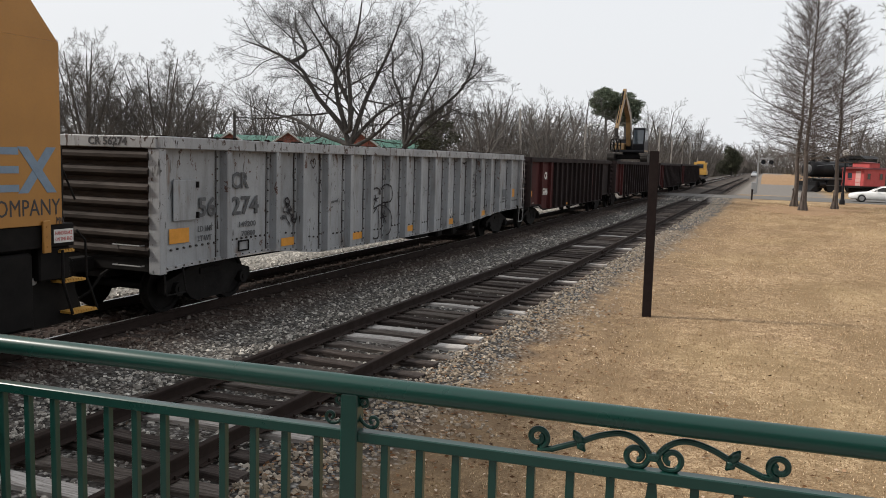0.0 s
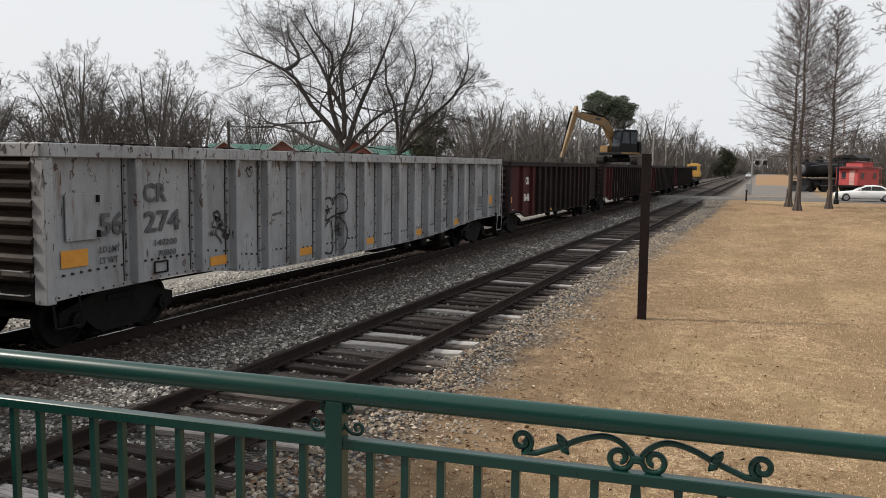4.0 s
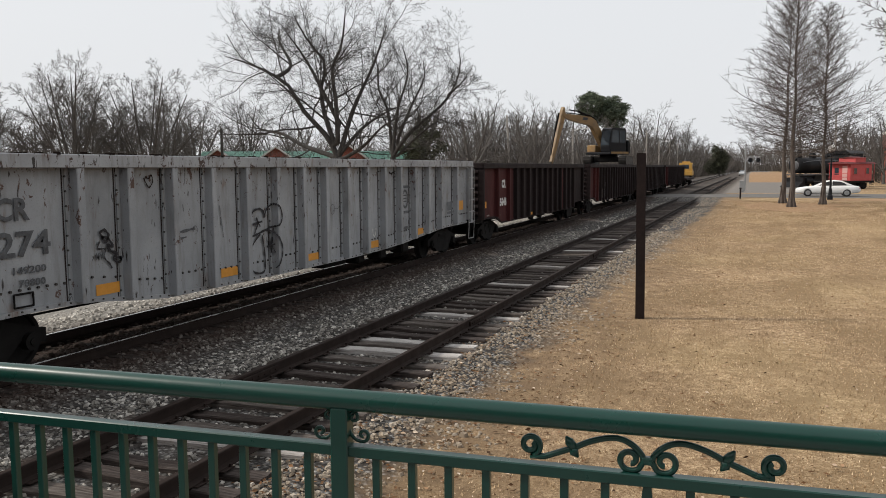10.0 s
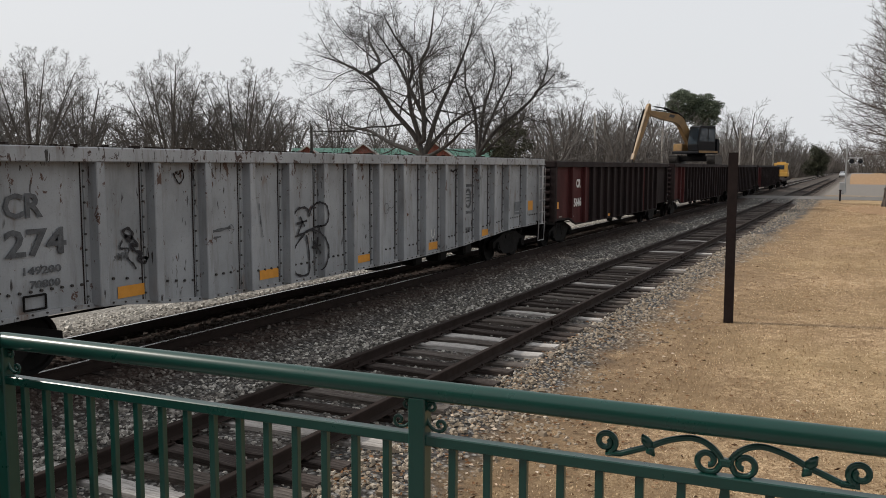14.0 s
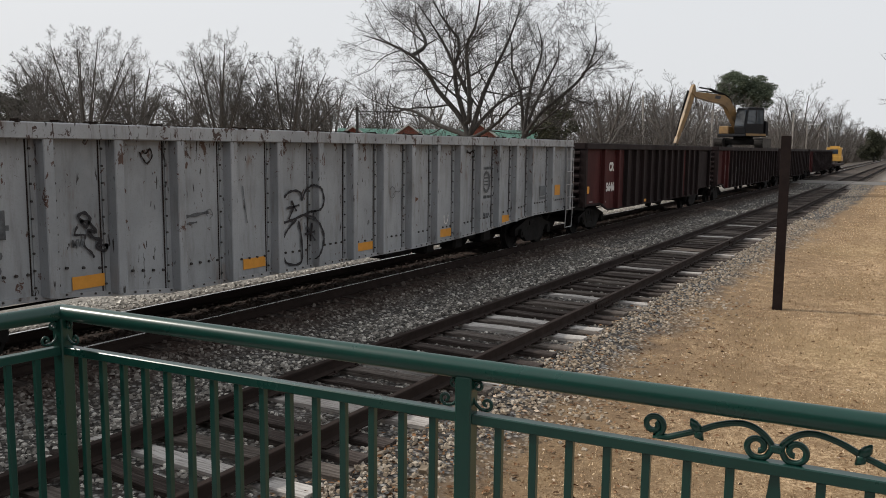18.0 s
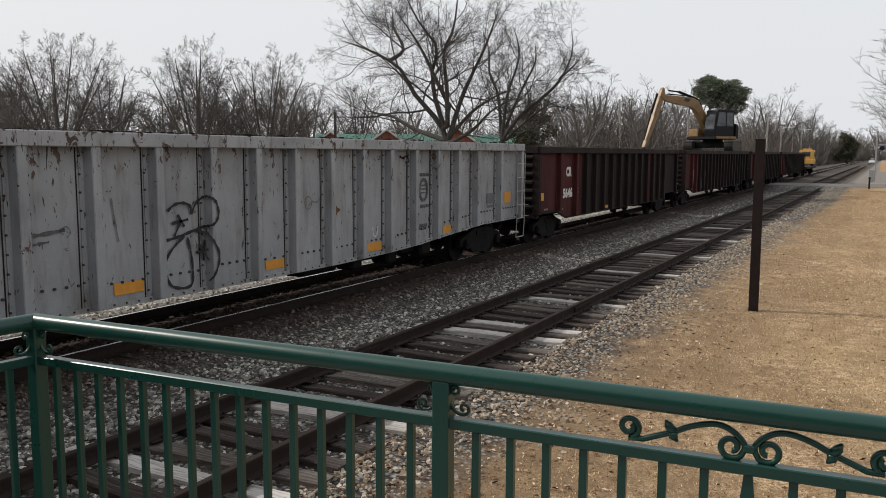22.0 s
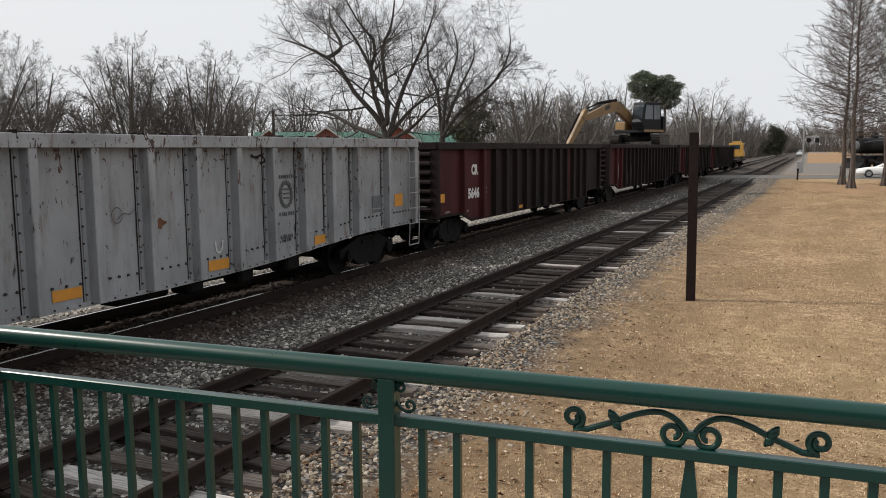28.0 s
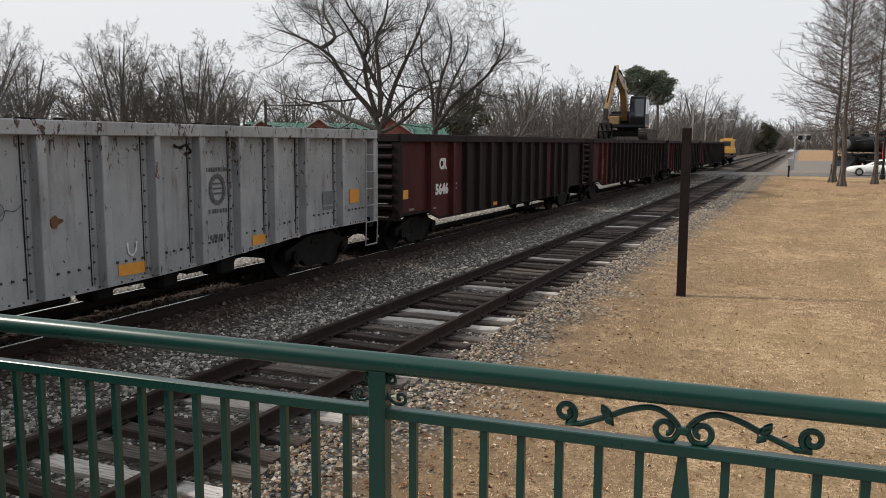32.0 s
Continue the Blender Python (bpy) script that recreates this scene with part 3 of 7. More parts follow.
def wheelset_mesh():
    bm = fresh()
    prof = [(-0.07, 0.445), (-0.045, 0.445), (-0.035, 0.421), (0.07, 0.415), (0.07, 0.36), (0.035, 0.34), (0.02, 0.12), (0.06, 0.10), (0.06, 0.0)]
    for s in (-1, 1):
        n = 28
        rings = []
        for off, r in [(-0.07, 0.0)] + prof:
            rings.append([bm.verts.new((s * (GAUGE + off + 0.005), r * math.cos(2 * math.pi * k / n), r * math.sin(2 * math.pi * k / n))) for k in range(n)])
        for a, b in zip(rings, rings[1:]):
            for k in range(n):
                bm.faces.new((a[k], a[(k + 1) % n], b[(k + 1) % n], b[k]))
    cyl(bm, (-1.05, 0, 0), (1.05, 0, 0), 0.075, 12)
    bmesh.ops.remove_doubles(bm, verts=bm.verts, dist=1e-5)
    bmesh.ops.recalc_face_normals(bm, faces=bm.faces)
    return mesh_from(bm, "wheelset", M["black_steel"])


def side_frame_mesh(s):
    """Cast truck side frame with its arch, spring nest and bearing ends."""
    bm = fresh()
    out = [(-1.18, 0.36), (-1.18, 0.56), (-0.95, 0.62), (-0.42, 0.78), (0.42, 0.78), (0.95, 0.62), (1.18, 0.56), (1.18, 0.36), (0.98, 0.40),
           (0.80, 0.47), (0.52, 0.22), (0.38, 0.16), (-0.38, 0.16), (-0.52, 0.22), (-0.80, 0.47), (-0.98, 0.40)]
    prism(bm, out, 0, s * 0.93, s * 1.07)
    for k in (-1, 0, 1):                              # spring nest
        for j in range(6):
            cyl(bm, (s * 1.0, k * 0.17, 0.24 + j * 0.055), (s * 1.0, k * 0.17, 0.262 + j * 0.055), 0.075, 10)
    for k in (-0.89, 0.89):                           # bearing caps
        cyl(bm, (s * 1.02, k, 0.42), (s * 1.15, k, 0.42), 0.12, 14)
        cyl(bm, (s * 1.15, k, 0.42), (s * 1.17, k, 0.42), 0.055, 8)
    box(bm, (min(s * 1.03, s * 1.10), -0.30, 0.60), (max(s * 1.03, s * 1.10), 0.30, 0.70), 0.01)
    return mesh_from(bm, "side_frame", M["black_steel"])


SHARED = {"wheelset": wheelset_mesh(), 1: side_frame_mesh(1), -1: side_frame_mesh(-1)}


def truck(car, y):
    """A two-axle truck under a car; its wheelsets turn."""
    bm = fresh()
    box(bm, (-0.95, -0.22, 0.38), (0.95, 0.22, 0.66), 0.03)
    for k in (-0.52, 0.52):
        box(bm, (-0.72, k - 0.05, 0.36), (0.72, k + 0.05, 0.46), 0.01)
    tr = part("truck", bm, M["black_steel"], car, "grimy black cast-steel truck")
    tr.location = (0, y, 0)
    for s in (1, -1):
        o = new("side_frame", SHARED[s])
        o.parent = tr
    for k in (-0.89, 0.89):
        w = new("wheelset", SHARED["wheelset"])
        w.parent = tr
        w.location = (0, k, 0.42)
        WHEELS.append((w, k, random.uniform(0, 360)))
    return tr


def gondola(name, y0, y1, ribs, paint, chord, label, group, bottom, ztop=2.92, rib_w=0.16, rib_d=0.16, rivets=True, ladder_paint=None, dents=0.0, first_paint=None):
    """An open gondola car. ribs: the near edge of each side post from the left end. bottom: (distance, height) along the side's lower edge."""
    L = y1 - y0
    car = car_root(name, (y0 + y1) / 2, label, "freight car", group)
    h = L / 2
    xp, xr = 1.49 - rib_d, 1.49
    zc = ztop - 0.19

    def low(d):
        for (a, za), (b, zb) in zip(bottom, bottom[1:]):
            if a <= d <= b:
                return za + (zb - za) * (d - a) / (b - a)
        return bottom[-1][1]
    for s in (1, -1):
        # side sheet, bay by bay, slightly bulged
        edges = [0.0] + [r + rib_w / 2 for r in ribs] + [L]
        for i, (a, b) in enumerate(zip(edges, edges[1:])):
            bm = fresh()
            ny, nz = max(2, int((b - a) / 0.25)), 8
            rnd = random.Random(i * 7 + int(y0 * 10))
            bulge = rnd.uniform(-1.0, 0.0) * dents
            cols = []
            for j in range(ny + 1):
                d = a + (b - a) * j / ny
                col = []
                for k in range(nz + 1):
                    z = low(d) + (zc + 0.04 - low(d)) * k / nz
                    u, v = j / ny, k / nz
                    x = xp + bulge * math.sin(math.pi * u) * math.sin(math.pi * v) - dents * 0.6 * (abs(noise.noise((d * 1.3, z * 1.6, y0 + s))) if 0 < u < 1 else 0)
                    col.append((bm.verts.new((s * x, d - h, z)), bm.verts.new((s * (xp - 0.05), d - h, z))))
                cols.append(col)
            for j in range(ny):
                for k in range(nz):
                    for q in (0, 1):
                        bm.faces.new((cols[j][k][q], cols[j + 1][k][q], cols[j + 1][k + 1][q], cols[j][k + 1][q]))
                bm.faces.new((cols[j][0][0], cols[j][0][1], cols[j + 1][0][1], cols[j + 1][0][0]))
            bmesh.ops.recalc_face_normals(bm, faces=bm.faces)
            part("side_panel", bm, (first_paint if first_paint and (i < 3 or i == 11) else paint), car)
        # side posts: hat sections with sloped flanks
        for r in ribs:
            bm = fresh()
            c = r + rib_w / 2 - h
            z0 = low(r) + 0.02
            f, w = rib_w / 2, rib_w / 2 + 0.018
            prof = [(xp - 0.01, c - w - 0.07), (xp + 0.012, c - w - 0.07), (xp + 0.012, c - w), (xr - 0.01, c - f), (xr, c - f + 0.012), (xr, c + f - 0.012),
                    (xr - 0.01, c + f), (xp + 0.012, c + w), (xp + 0.012, c + w + 0.07), (xp - 0.01, c + w + 0.07)]
            prism(bm, [(s * x, y) for x, y in prof], 2, z0, zc)
            part("side_post", bm, (first_paint if first_paint and ribs.index(r) < 2 else paint), car)
        # top chord and lower sill
        bm = fresh()
        box(bm, (min(s * (xp - 0.05), s * (xr + 0.015)), -h, zc), (max(s * (xp - 0.05), s * (xr + 0.015)), h, ztop), 0.012)
        part("top_chord", bm, chord, car)
        bm = fresh()
        for (a, za), (b, zb) in zip(bottom, bottom[1:]):
            prism(bm, [(a - h, za - 0.02), (b - h, zb - 0.02), (b - h, zb + 0.045), (a - h, za + 0.045)], 0, s * (xp + 0.004), s * (xp + 0.03))
        part("side_sill", bm, chord, car)
        if rivets and s == 1:
            bm = fresh()
            for i, (a, b) in enumerate(zip(edges, edges[1:])):
                n = max(3, int((b - a - 0.45) / 0.13))
                for j in range(n):
                    d = a + 0.27 + (b - a - 0.5) * j / max(1, n - 1)
                    zz = low(d) + 0.30
                    if i in (2, 4, 7):
                        zz += 0.04
                    cyl(bm, (xp - 0.02, d - h, zz), (xp + 0.018, d - h, zz), 0.020, 6)
            for r in ribs:
                for q in (-1, 1):
                    for j in range(9):
                        d = r + rib_w / 2 + q * (rib_w / 2 + 0.085)
                        zz = low(d) + 0.14 + (zc - low(d) - 0.25) * j / 8
                        cyl(bm, (xp + 0.008, d - h, zz), (xp + 0.026, d - h, zz), 0.016, 6)
            for j in range(int(L / 0.2)):
                d = 0.1 + j * 0.2
                cyl(bm, (xp + 0.02, d - h, low(d) + 0.02), (xp + 0.045, d - h, low(d) + 0.02), 0.014, 6)
            tagged(part("riveting", bm, M["rivet_rust"], car, "rows of domed rusty rivets"), kind="stuff")
            for r in ribs:                            # open seam beside each post
                bm = fresh()
                c = r - h - 0.125
                prism(bm, [(xp - 0.002, c - 0.007), (xp + 0.008, c - 0.006), (xp + 0.008, c + 0.006), (xp - 0.002, c + 0.007)], 2, low(r) + 0.03, zc)
                part("seam", bm, M["seam_rust"], car, "dark rusted seam")
            bm = fresh()                              # scrap and dirt left on the rim
            rnd = random.Random(17)
            for _ in range(170):
                q = rnd.uniform(0.012, 0.04)
                box(bm, (-q * rnd.uniform(0.6, 2.2), -q * rnd.uniform(0.6, 2.5), -0.012), (q, q, q * rnd.uniform(0.25, 0.9)), 0,
                    Matrix.Translation((rnd.uniform(xp, xr - 0.02), rnd.uniform(-h, h), ztop)) @ Matrix.Rotation(rnd.uniform(0, 6), 4, "Z"))
            tagged(part("debris", bm, M["seam_rust"], car, "rusty scrap and dirt along the rim"), kind="stuff")
    # ends: horizontally corrugated
    for s in (-1, 1):
        bm = fresh()
        pts = []
        z, n = 0.98, 0
        pitch = (zc - 1.0) / 7
        for i in range(7):
            b0 = 1.0 + i * pitch
            for u, dd in ((0.0, 0.0), (0.12, 0.0), (0.25, 0.065), (0.40, 0.105), (0.6, 0.105), (0.75, 0.065), (0.88, 0.0)):
                pts.append((s * (h - 0.06 + dd), b0 + u * pitch))
        pts.append((s * (h - 0.06), zc + 0.02))
        prof = pts + [(s * (h - 0.12), zc + 0.02), (s * (h - 0.12), 1.0)]
        prism(bm, prof, 0, -1.28, 1.28)
        part("end_wall", bm, M["shaded_end_paint"] if chord is M["chord_paint"] else paint, car, "horizontally corrugated end wall, streaked with rust")
        bm = fresh()
        box(bm, (-1.44, min(s * (h - 0.16), s * (h + 0.02)), zc), (1.44, max(s * (h - 0.16), s * (h + 0.02)), ztop - 0.004), 0.012)
        part("end_chord", bm, chord, car)
        for q in (-1, 1):
            bm = fresh()
            box(bm, (min(q * 1.26, q * 1.485), min(s * (h - 0.16), s * h), low(0 if s < 0 else L) - 0.02), (max(q * 1.26, q * 1.485), max(s * (h - 0.16), s * h), zc), 0.01)
            part("corner_post", bm, chord, car)
        # end sill, coupler and hose
        bm = fresh()
        box(bm, (-1.40, min(s * (h - 0.22), s * (h - 0.02)), 0.80), (1.40, max(s * (h - 0.22), s * (h - 0.02)), 1.02), 0.015)
        part("end_sill", bm, M["black_steel"], car)
        bm = fresh()
        box(bm, (-0.13, min(s * (h - 0.4), s * (h + 0.55)), 0.74), (0.13, max(s * (h - 0.4), s * (h + 0.55)), 0.98), 0.03)
        box(bm, (-0.2, min(s * (h + 0.38), s * (h + 0.62)), 0.72), (0.16, max(s * (h + 0.38), s * (h + 0.62)), 1.0), 0.05)
        part("coupler", bm, M["black_steel"], car, "knuckle coupler")
        bm = fresh()
        tube(bm, [(0.4, s * (h - 0.1), 0.8), (0.42, s * (h + 0.12), 0.72), (0.36, s * (h + 0.28), 0.48), (0.25, s * (h + 0.45), 0.36), (0.15, s * (h + 0.58), 0.42)], 0.025, 6)
        part("air_hose", bm, M["black_steel"], car)
        for zz in (1.22, 0.9):                        # end grab irons
            bm = fresh()
            tube(bm, [(0.62, s * (h - 0.02), zz), (0.62, s * (h + 0.08), zz), (1.16, s * (h + 0.08), zz), (1.16, s * (h - 0.02), zz)], 0.011, 6)
            part("grab_iron", bm, M["pipe_grey"], car)
    # floor and underframe
    bm = fresh()
    box(bm, (-xp + 0.04, -h + 0.12, 1.0), (xp - 0.04, h - 0.12, 1.06))
    part("floor_plate", bm, M["black_steel"], car)
    bm = fresh()
    box(bm, (-0.2, -h + 0.2, 0.62), (0.2, h - 0.2, 0.98), 0.01)
    part("centre_sill", bm, M["black_steel"], car)
    for k in range(int((L - 6.5) / 1.9)):
        bm = fresh()
        d = -h + 3.7 + k * 1.9
        prism(bm, [(-xp + 0.05, 0.98), (xp - 0.05, 0.98), (xp - 0.05, 0.86), (0.25, 0.62), (-0.25, 0.62), (-xp + 0.05, 0.86)], 1, d, d + 0.09)
        part("cross_bearer", bm, M["black_steel"], car)
    bm = fresh()
    tube(bm, [(0.75, h - 7.2, 0.66), (0.75, h - 7.15, 0.66), (0.75, h - 6.2, 0.66), (0.75, h - 6.15, 0.66)], [0.05, 0.2, 0.2, 0.05], 14)
    part("air_reservoir", bm, M["black_steel"], car)
    bm = fresh()
    box(bm, (0.55, h - 5.6, 0.5), (1.0, h - 5.0, 0.85), 0.03)
    cyl(bm, (0.78, h - 5.0, 0.68), (0.78, h - 4.7, 0.68), 0.13, 12)
    part("brake_valve", bm, M["black_steel"], car)
    bm = fresh()
    tube(bm, [(0.3, -h + 3.2, 0.6), (0.32, 0, 0.58), (0.3, h - 3.2, 0.6)], 0.018, 6)
    part("brake_rod", bm, M["black_steel"], car)
    # side ladder at the far end, steps at both
    for s, q in ((1, 1), (-1, -1)):
        bm = fresh()
        ya, yb = q * (h - 0.66), q * (h - 0.16)
        for yy in (ya, yb):
            tube(bm, [(s * 1.50, yy, zc), (s * 1.58, yy, zc - 0.08), (s * 1.58, yy, 0.85), (s * 1.56, yy, 0.45)], 0.014, 6)
        for j in range(6):
            zz = 0.95 + j * 0.36
            tube(bm, [(s * 1.58, ya, zz), (s * 1.58, yb, zz)], 0.012, 6)
        tube(bm, [(s * 1.56, ya, 0.45), (s * 1.56, yb, 0.45)], 0.016, 6)
        part("side_ladder", bm, ladder_paint or chord, car, "steel rung ladder at the car's end")
    for q in (-1,):
        bm = fresh()
        tube(bm, [(1.46, -h + 0.1, 0.85), (1.52, -h + 0.1, 0.45), (1.52, -h + 0.55, 0.45), (1.46, -h + 0.55, 0.85)], 0.016, 6)
        part("stirrup_step", bm, M["black_steel"], car)
    for y in (-h + 1.75, h - 1.75):
        truck(car, y)
    return car, h, xp


# grey gondola with lettering and spray-paint
G0, G1 = 10.0, 29.86
g_ribs = [1.68, 3.20, 4.16, 5.16, 6.16, 7.17, 8.19, 9.17, 10.12, 11.12, 12.13, 13.11, 14.09, 15.06, 16.03, 17.03, 18.39]
grey, gh, gxp = gondola("gondola_car", G0, G1, g_ribs, M["grey_paint"], M["chord_paint"],
                        "pale grey riveted gondola car, scratched, with black lettering and spray-paint", "gondola cars of the train",
                        [(0, 0.80), (0.8, 0.84), (2.4, 0.87), (2.9, 0.87), (3.6, 0.84), (4.4, 0.74), (5.1, 0.67), (8.3, 0.64), (11.5, 0.64), (13.2, 0.67), (14.5, 0.72), (15.3, 0.78), (16.1, 0.83), (17.5, 0.92), (19.86, 0.94)], dents=0.02, rib_w=0.135, ladder_paint=M["pipe_grey"])
gx, gc = gxp + 0.012, (G0 + G1) / 2


def gy(d):
    return d - gc


for txt, y, z, size, w in (("CR", 12.0, 2.06, 0.30, 0.52), ("274", 12.0, 1.59, 0.34, 0.83), ("56", 11.10, 1.61, 0.34, 0.46), ("149200", 12.22, 1.37, 0.10, 0.52),
                           ("70800", 12.30, 1.20, 0.10, 0.42), ("LD LMT", 11.08, 1.37, 0.095, 0.40), ("LT WT", 11.08, 1.21, 0.095, 0.36), ("MW", 13.62, 1.42, 0.10, 0.18)):
    letters("stencil", txt, size, side_pose(gx, gy(y), z), M["worn_mark"], grey, "worn black stencilled lettering", w, 0.008 if size > 0.2 else 0.002)
letters("stencil", "CR 56274", 0.13, end_pose(0.10, -gh - 0.024, 2.765), M["black_mark"], grey, "worn black stencilled lettering", 0.78, 0.004)
for y0_, y1_, z0_, z1_ in ((10.38, 10.86, 1.22, 1.46), (13.60, 14.06, 0.90, 1.06), (16.53, 17.02, 0.79, 0.95), (19.50, 19.97, 0.76, 0.91), (22.48, 22.98, 0.75, 0.92), (25.56, 26.06, 0.84, 1.02), (28.92, 29.31, 1.37, 1.66)):
    plate("orange_patch", gx - 0.006, gy(y0_), gy(y1_), z0_, z1_, M["label_orange"], grey, "faded orange reflective patch")
plate("stencil_box", gx - 0.006, gy(27.87), gy(28.29), 1.40, 1.67, M["dark_grey_mark"], grey, "dark grey stencil panel")
plate("stencil_box", gx - 0.006, gy(27.87), gy(28.29), 1.30, 1.37, M["dark_grey_mark"], grey, "dark grey stencil panel")
for ya_, yb_, z in ((24.39, 24.90, 2.20), (24.44, 24.93, 1.52), (24.46, 24.80, 1.10), (24.50, 24.78, 1.04), (28.5, 28.8, 2.20)):
    rs = random.Random(int(z * 100))
    yy = ya_
    while yy < yb_:                                   # rows of short unreadable characters
        plate("stencil_bar", gx - 0.007, gy(yy), gy(yy + 0.035), z - 0.03, z + 0.04, M["worn_mark"], grey, "worn small stencil mark")
        yy += rs.uniform(0.05, 0.08)
bm = fresh()                                          # rust spot burnt through the paint
vs = [bm.verts.new((gx - 0.004, gy(21.46) + (0.10 + 0.035 * math.sin(a * 3 + 1)) * math.cos(a), 1.62 + (0.07 + 0.02 * math.cos(a * 4)) * math.sin(a))) for a in [k * math.pi / 9 for k in range(18)]]
bm.faces.new(vs)
part("rust_spot", bm, M["rust_orange"], grey, "orange-brown rust spot")
# hinged cover near the left end
bm = fresh()
box(bm, (gxp + 0.012, gy(10.46), 1.58), (gxp + 0.035, gy(11.04), 2.24), 0.008)
part("cover_plate", bm, M["grey_paint"], grey, "bolted grey cover plate")
for z in (1.66, 2.16):
    bm = fresh()
    cyl(bm, (gxp + 0.05, gy(11.03), z - 0.05), (gxp + 0.05, gy(11.03), z + 0.05), 0.028, 8)
    part("hinge", bm, M["black_steel"], grey)
bm = fresh()
for a, b in (((12.2, 0.95), (12.2, 1.12)), ((12.2, 1.12), (12.5, 1.12)), ((12.5, 1.12), (12.5, 0.95)), ((12.5, 0.95), (12.2, 0.95))):
    tube(bm, [(gxp + 0.02, gy(a[0]), a[1]), (gxp + 0.02, gy(b[0]), b[1])], 0.014, 5)
part("card_holder", bm, M["black_steel"], grey)
# round badge: a plain ring with bars
stroke("round_badge", [(gy(24.66) + 0.17 * math.cos(a), 1.88 + 0.22 * math.sin(a)) for a in [k * math.pi / 8 for k in range(17)]],
       0.045, gx, M["worn_mark"], grey, "worn dark ring badge")
for z in (1.80, 1.88, 1.96):
    plate("badge_bar", gx - 0.006, gy(24.56), gy(24.76), z, z + 0.03, M["worn_mark"], grey)
# brake gear that hangs below the sill
for ya_, yb_, xa_, z0_, z1_ in ((22.19, 22.57, 0.75, 0.40, 0.78), (23.54, 23.94, 0.70, 0.36, 0.80), (24.85, 25.30, 0.75, 0.40, 0.85), (20.9, 22.0, 0.55, 0.42, 0.80)):
    bm = fresh()
    box(bm, (xa_, gy(ya_), z0_), (xa_ + 0.42, gy(yb_), z1_), 0.05)
    cyl(bm, (xa_ + 0.2, gy(yb_) - 0.02, (z0_ + z1_) / 2), (xa_ + 0.2, gy(yb_) + 0.14, (z0_ + z1_) / 2), 0.10, 12)
    box(bm, (xa_ + 0.15, gy(ya_) + 0.08, z1_ - 0.02), (xa_ + 0.22, gy(ya_) + 0.14, 1.0))
    part("brake_gear", bm, M["black_steel"], grey, "black brake gear box")
# spray-paint
black = M["spray"]
for path in (
    ((17.58, 1.85, 0.00), (17.68, 1.93, 0.00), (17.81, 1.95, 0.00), (17.91, 1.90, 0.00), (17.93, 1.78, 0.00)),
    ((17.93, 1.78, 0.00), (18.00, 1.93, 0.00), (18.10, 2.02, 0.02), (18.11, 2.03, 0.07), (18.13, 2.02, 0.12), (18.17, 1.99, 0.16), (18.23, 1.93, 0.16), (18.27, 1.77, 0.16), (18.21, 1.65, 0.16), (18.14, 1.61, 0.15), (18.13, 1.60, 0.11), (18.11, 1.59, 0.05), (18.08, 1.58, 0.00)),
    ((17.55, 1.44, 0.00), (17.67, 1.46, 0.00), (17.86, 1.51, 0.00), (18.08, 1.58, 0.00)),
    ((17.72, 1.79, 0.00), (17.82, 1.61, 0.00)),
    ((17.64, 1.67, 0.00), (17.88, 1.71, 0.00)),
    ((17.78, 1.71, 0.00), (17.67, 1.49, 0.00)),
    ((17.86, 1.51, 0.00), (17.99, 1.53, 0.00), (18.11, 1.49, 0.06), (18.13, 1.43, 0.12), (18.16, 1.37, 0.16), (18.26, 1.19, 0.16), (18.24, 1.01, 0.16), (18.15, 0.86, 0.16), (18.13, 0.81, 0.12), (18.12, 0.78, 0.08)),
    ((17.82, 1.48, 0.00), (17.60, 1.27, 0.00), (17.53, 1.07, 0.00), (17.57, 0.84, 0.00), (17.70, 0.74, 0.00), (17.89, 0.74, 0.00), (17.93, 0.90, 0.00), (17.91, 1.19, 0.00), (17.86, 1.45, 0.00)),
    ((18.03, 1.34, 0.00), (18.12, 1.09, 0.08)),
    ((18.10, 1.39, 0.03), (18.09, 1.08, 0.01)),
    ((17.98, 1.21, 0.00), (18.12, 1.25, 0.08)),
):
    stroke("spray_paint", [(gy(y + 0.03 - 0.27 * max(0.0, 18.1 - y)), z, dx) for y, z, dx in path], 0.026, gx + 0.004, black, grey, "black looping spray-paint")
stroke("spray_paint", [(gy(y), z) for y, z in ((13.78, 1.72), (13.72, 1.80), (13.80, 1.84), (13.88, 1.76), (13.82, 1.66), (13.76, 1.74), (13.88, 1.70), (13.96, 1.58), (13.84, 1.62), (13.92, 1.52), (14.04, 1.48), (13.96, 1.42), (14.06, 1.34), (14.12, 1.40), (14.0, 1.42))],
       0.027, gx, black, grey, "black scribbled spray-paint")
stroke("spray_paint", [(gy(y), z) for y, z in ((13.70, 1.68), (13.66, 1.58), (13.80, 1.56), (13.78, 1.44), (13.88, 1.34), (13.92, 1.27))], 0.018, gx + 0.001, black, grey)
stroke("spray_paint", [(gy(y), z) for y, z in ((15.40, 1.68), (15.55, 1.69), (15.84, 1.72))], 0.030, gx, M["worn_mark"], grey)
stroke("spray_paint", [(gy(y), z) for y, z in ((15.40, 1.57), (15.50, 1.58), (15.62, 1.59))], 0.018, gx, M["worn_mark"], grey)
stroke("spray_paint", [(gy(20.635) + 0.095 * math.cos(a), 1.80 + 0.11 * math.sin(a)) for a in [k * math.pi / 6 for k in range(13)]], 0.008, gx, M["worn_mark"], grey)
stroke("spray_paint", [(gy(y), z) for y, z in ((20.64, 1.74), (20.75, 1.82), (20.86, 1.80), (20.97, 1.87))], 0.008, gx, M["worn_mark"], grey)
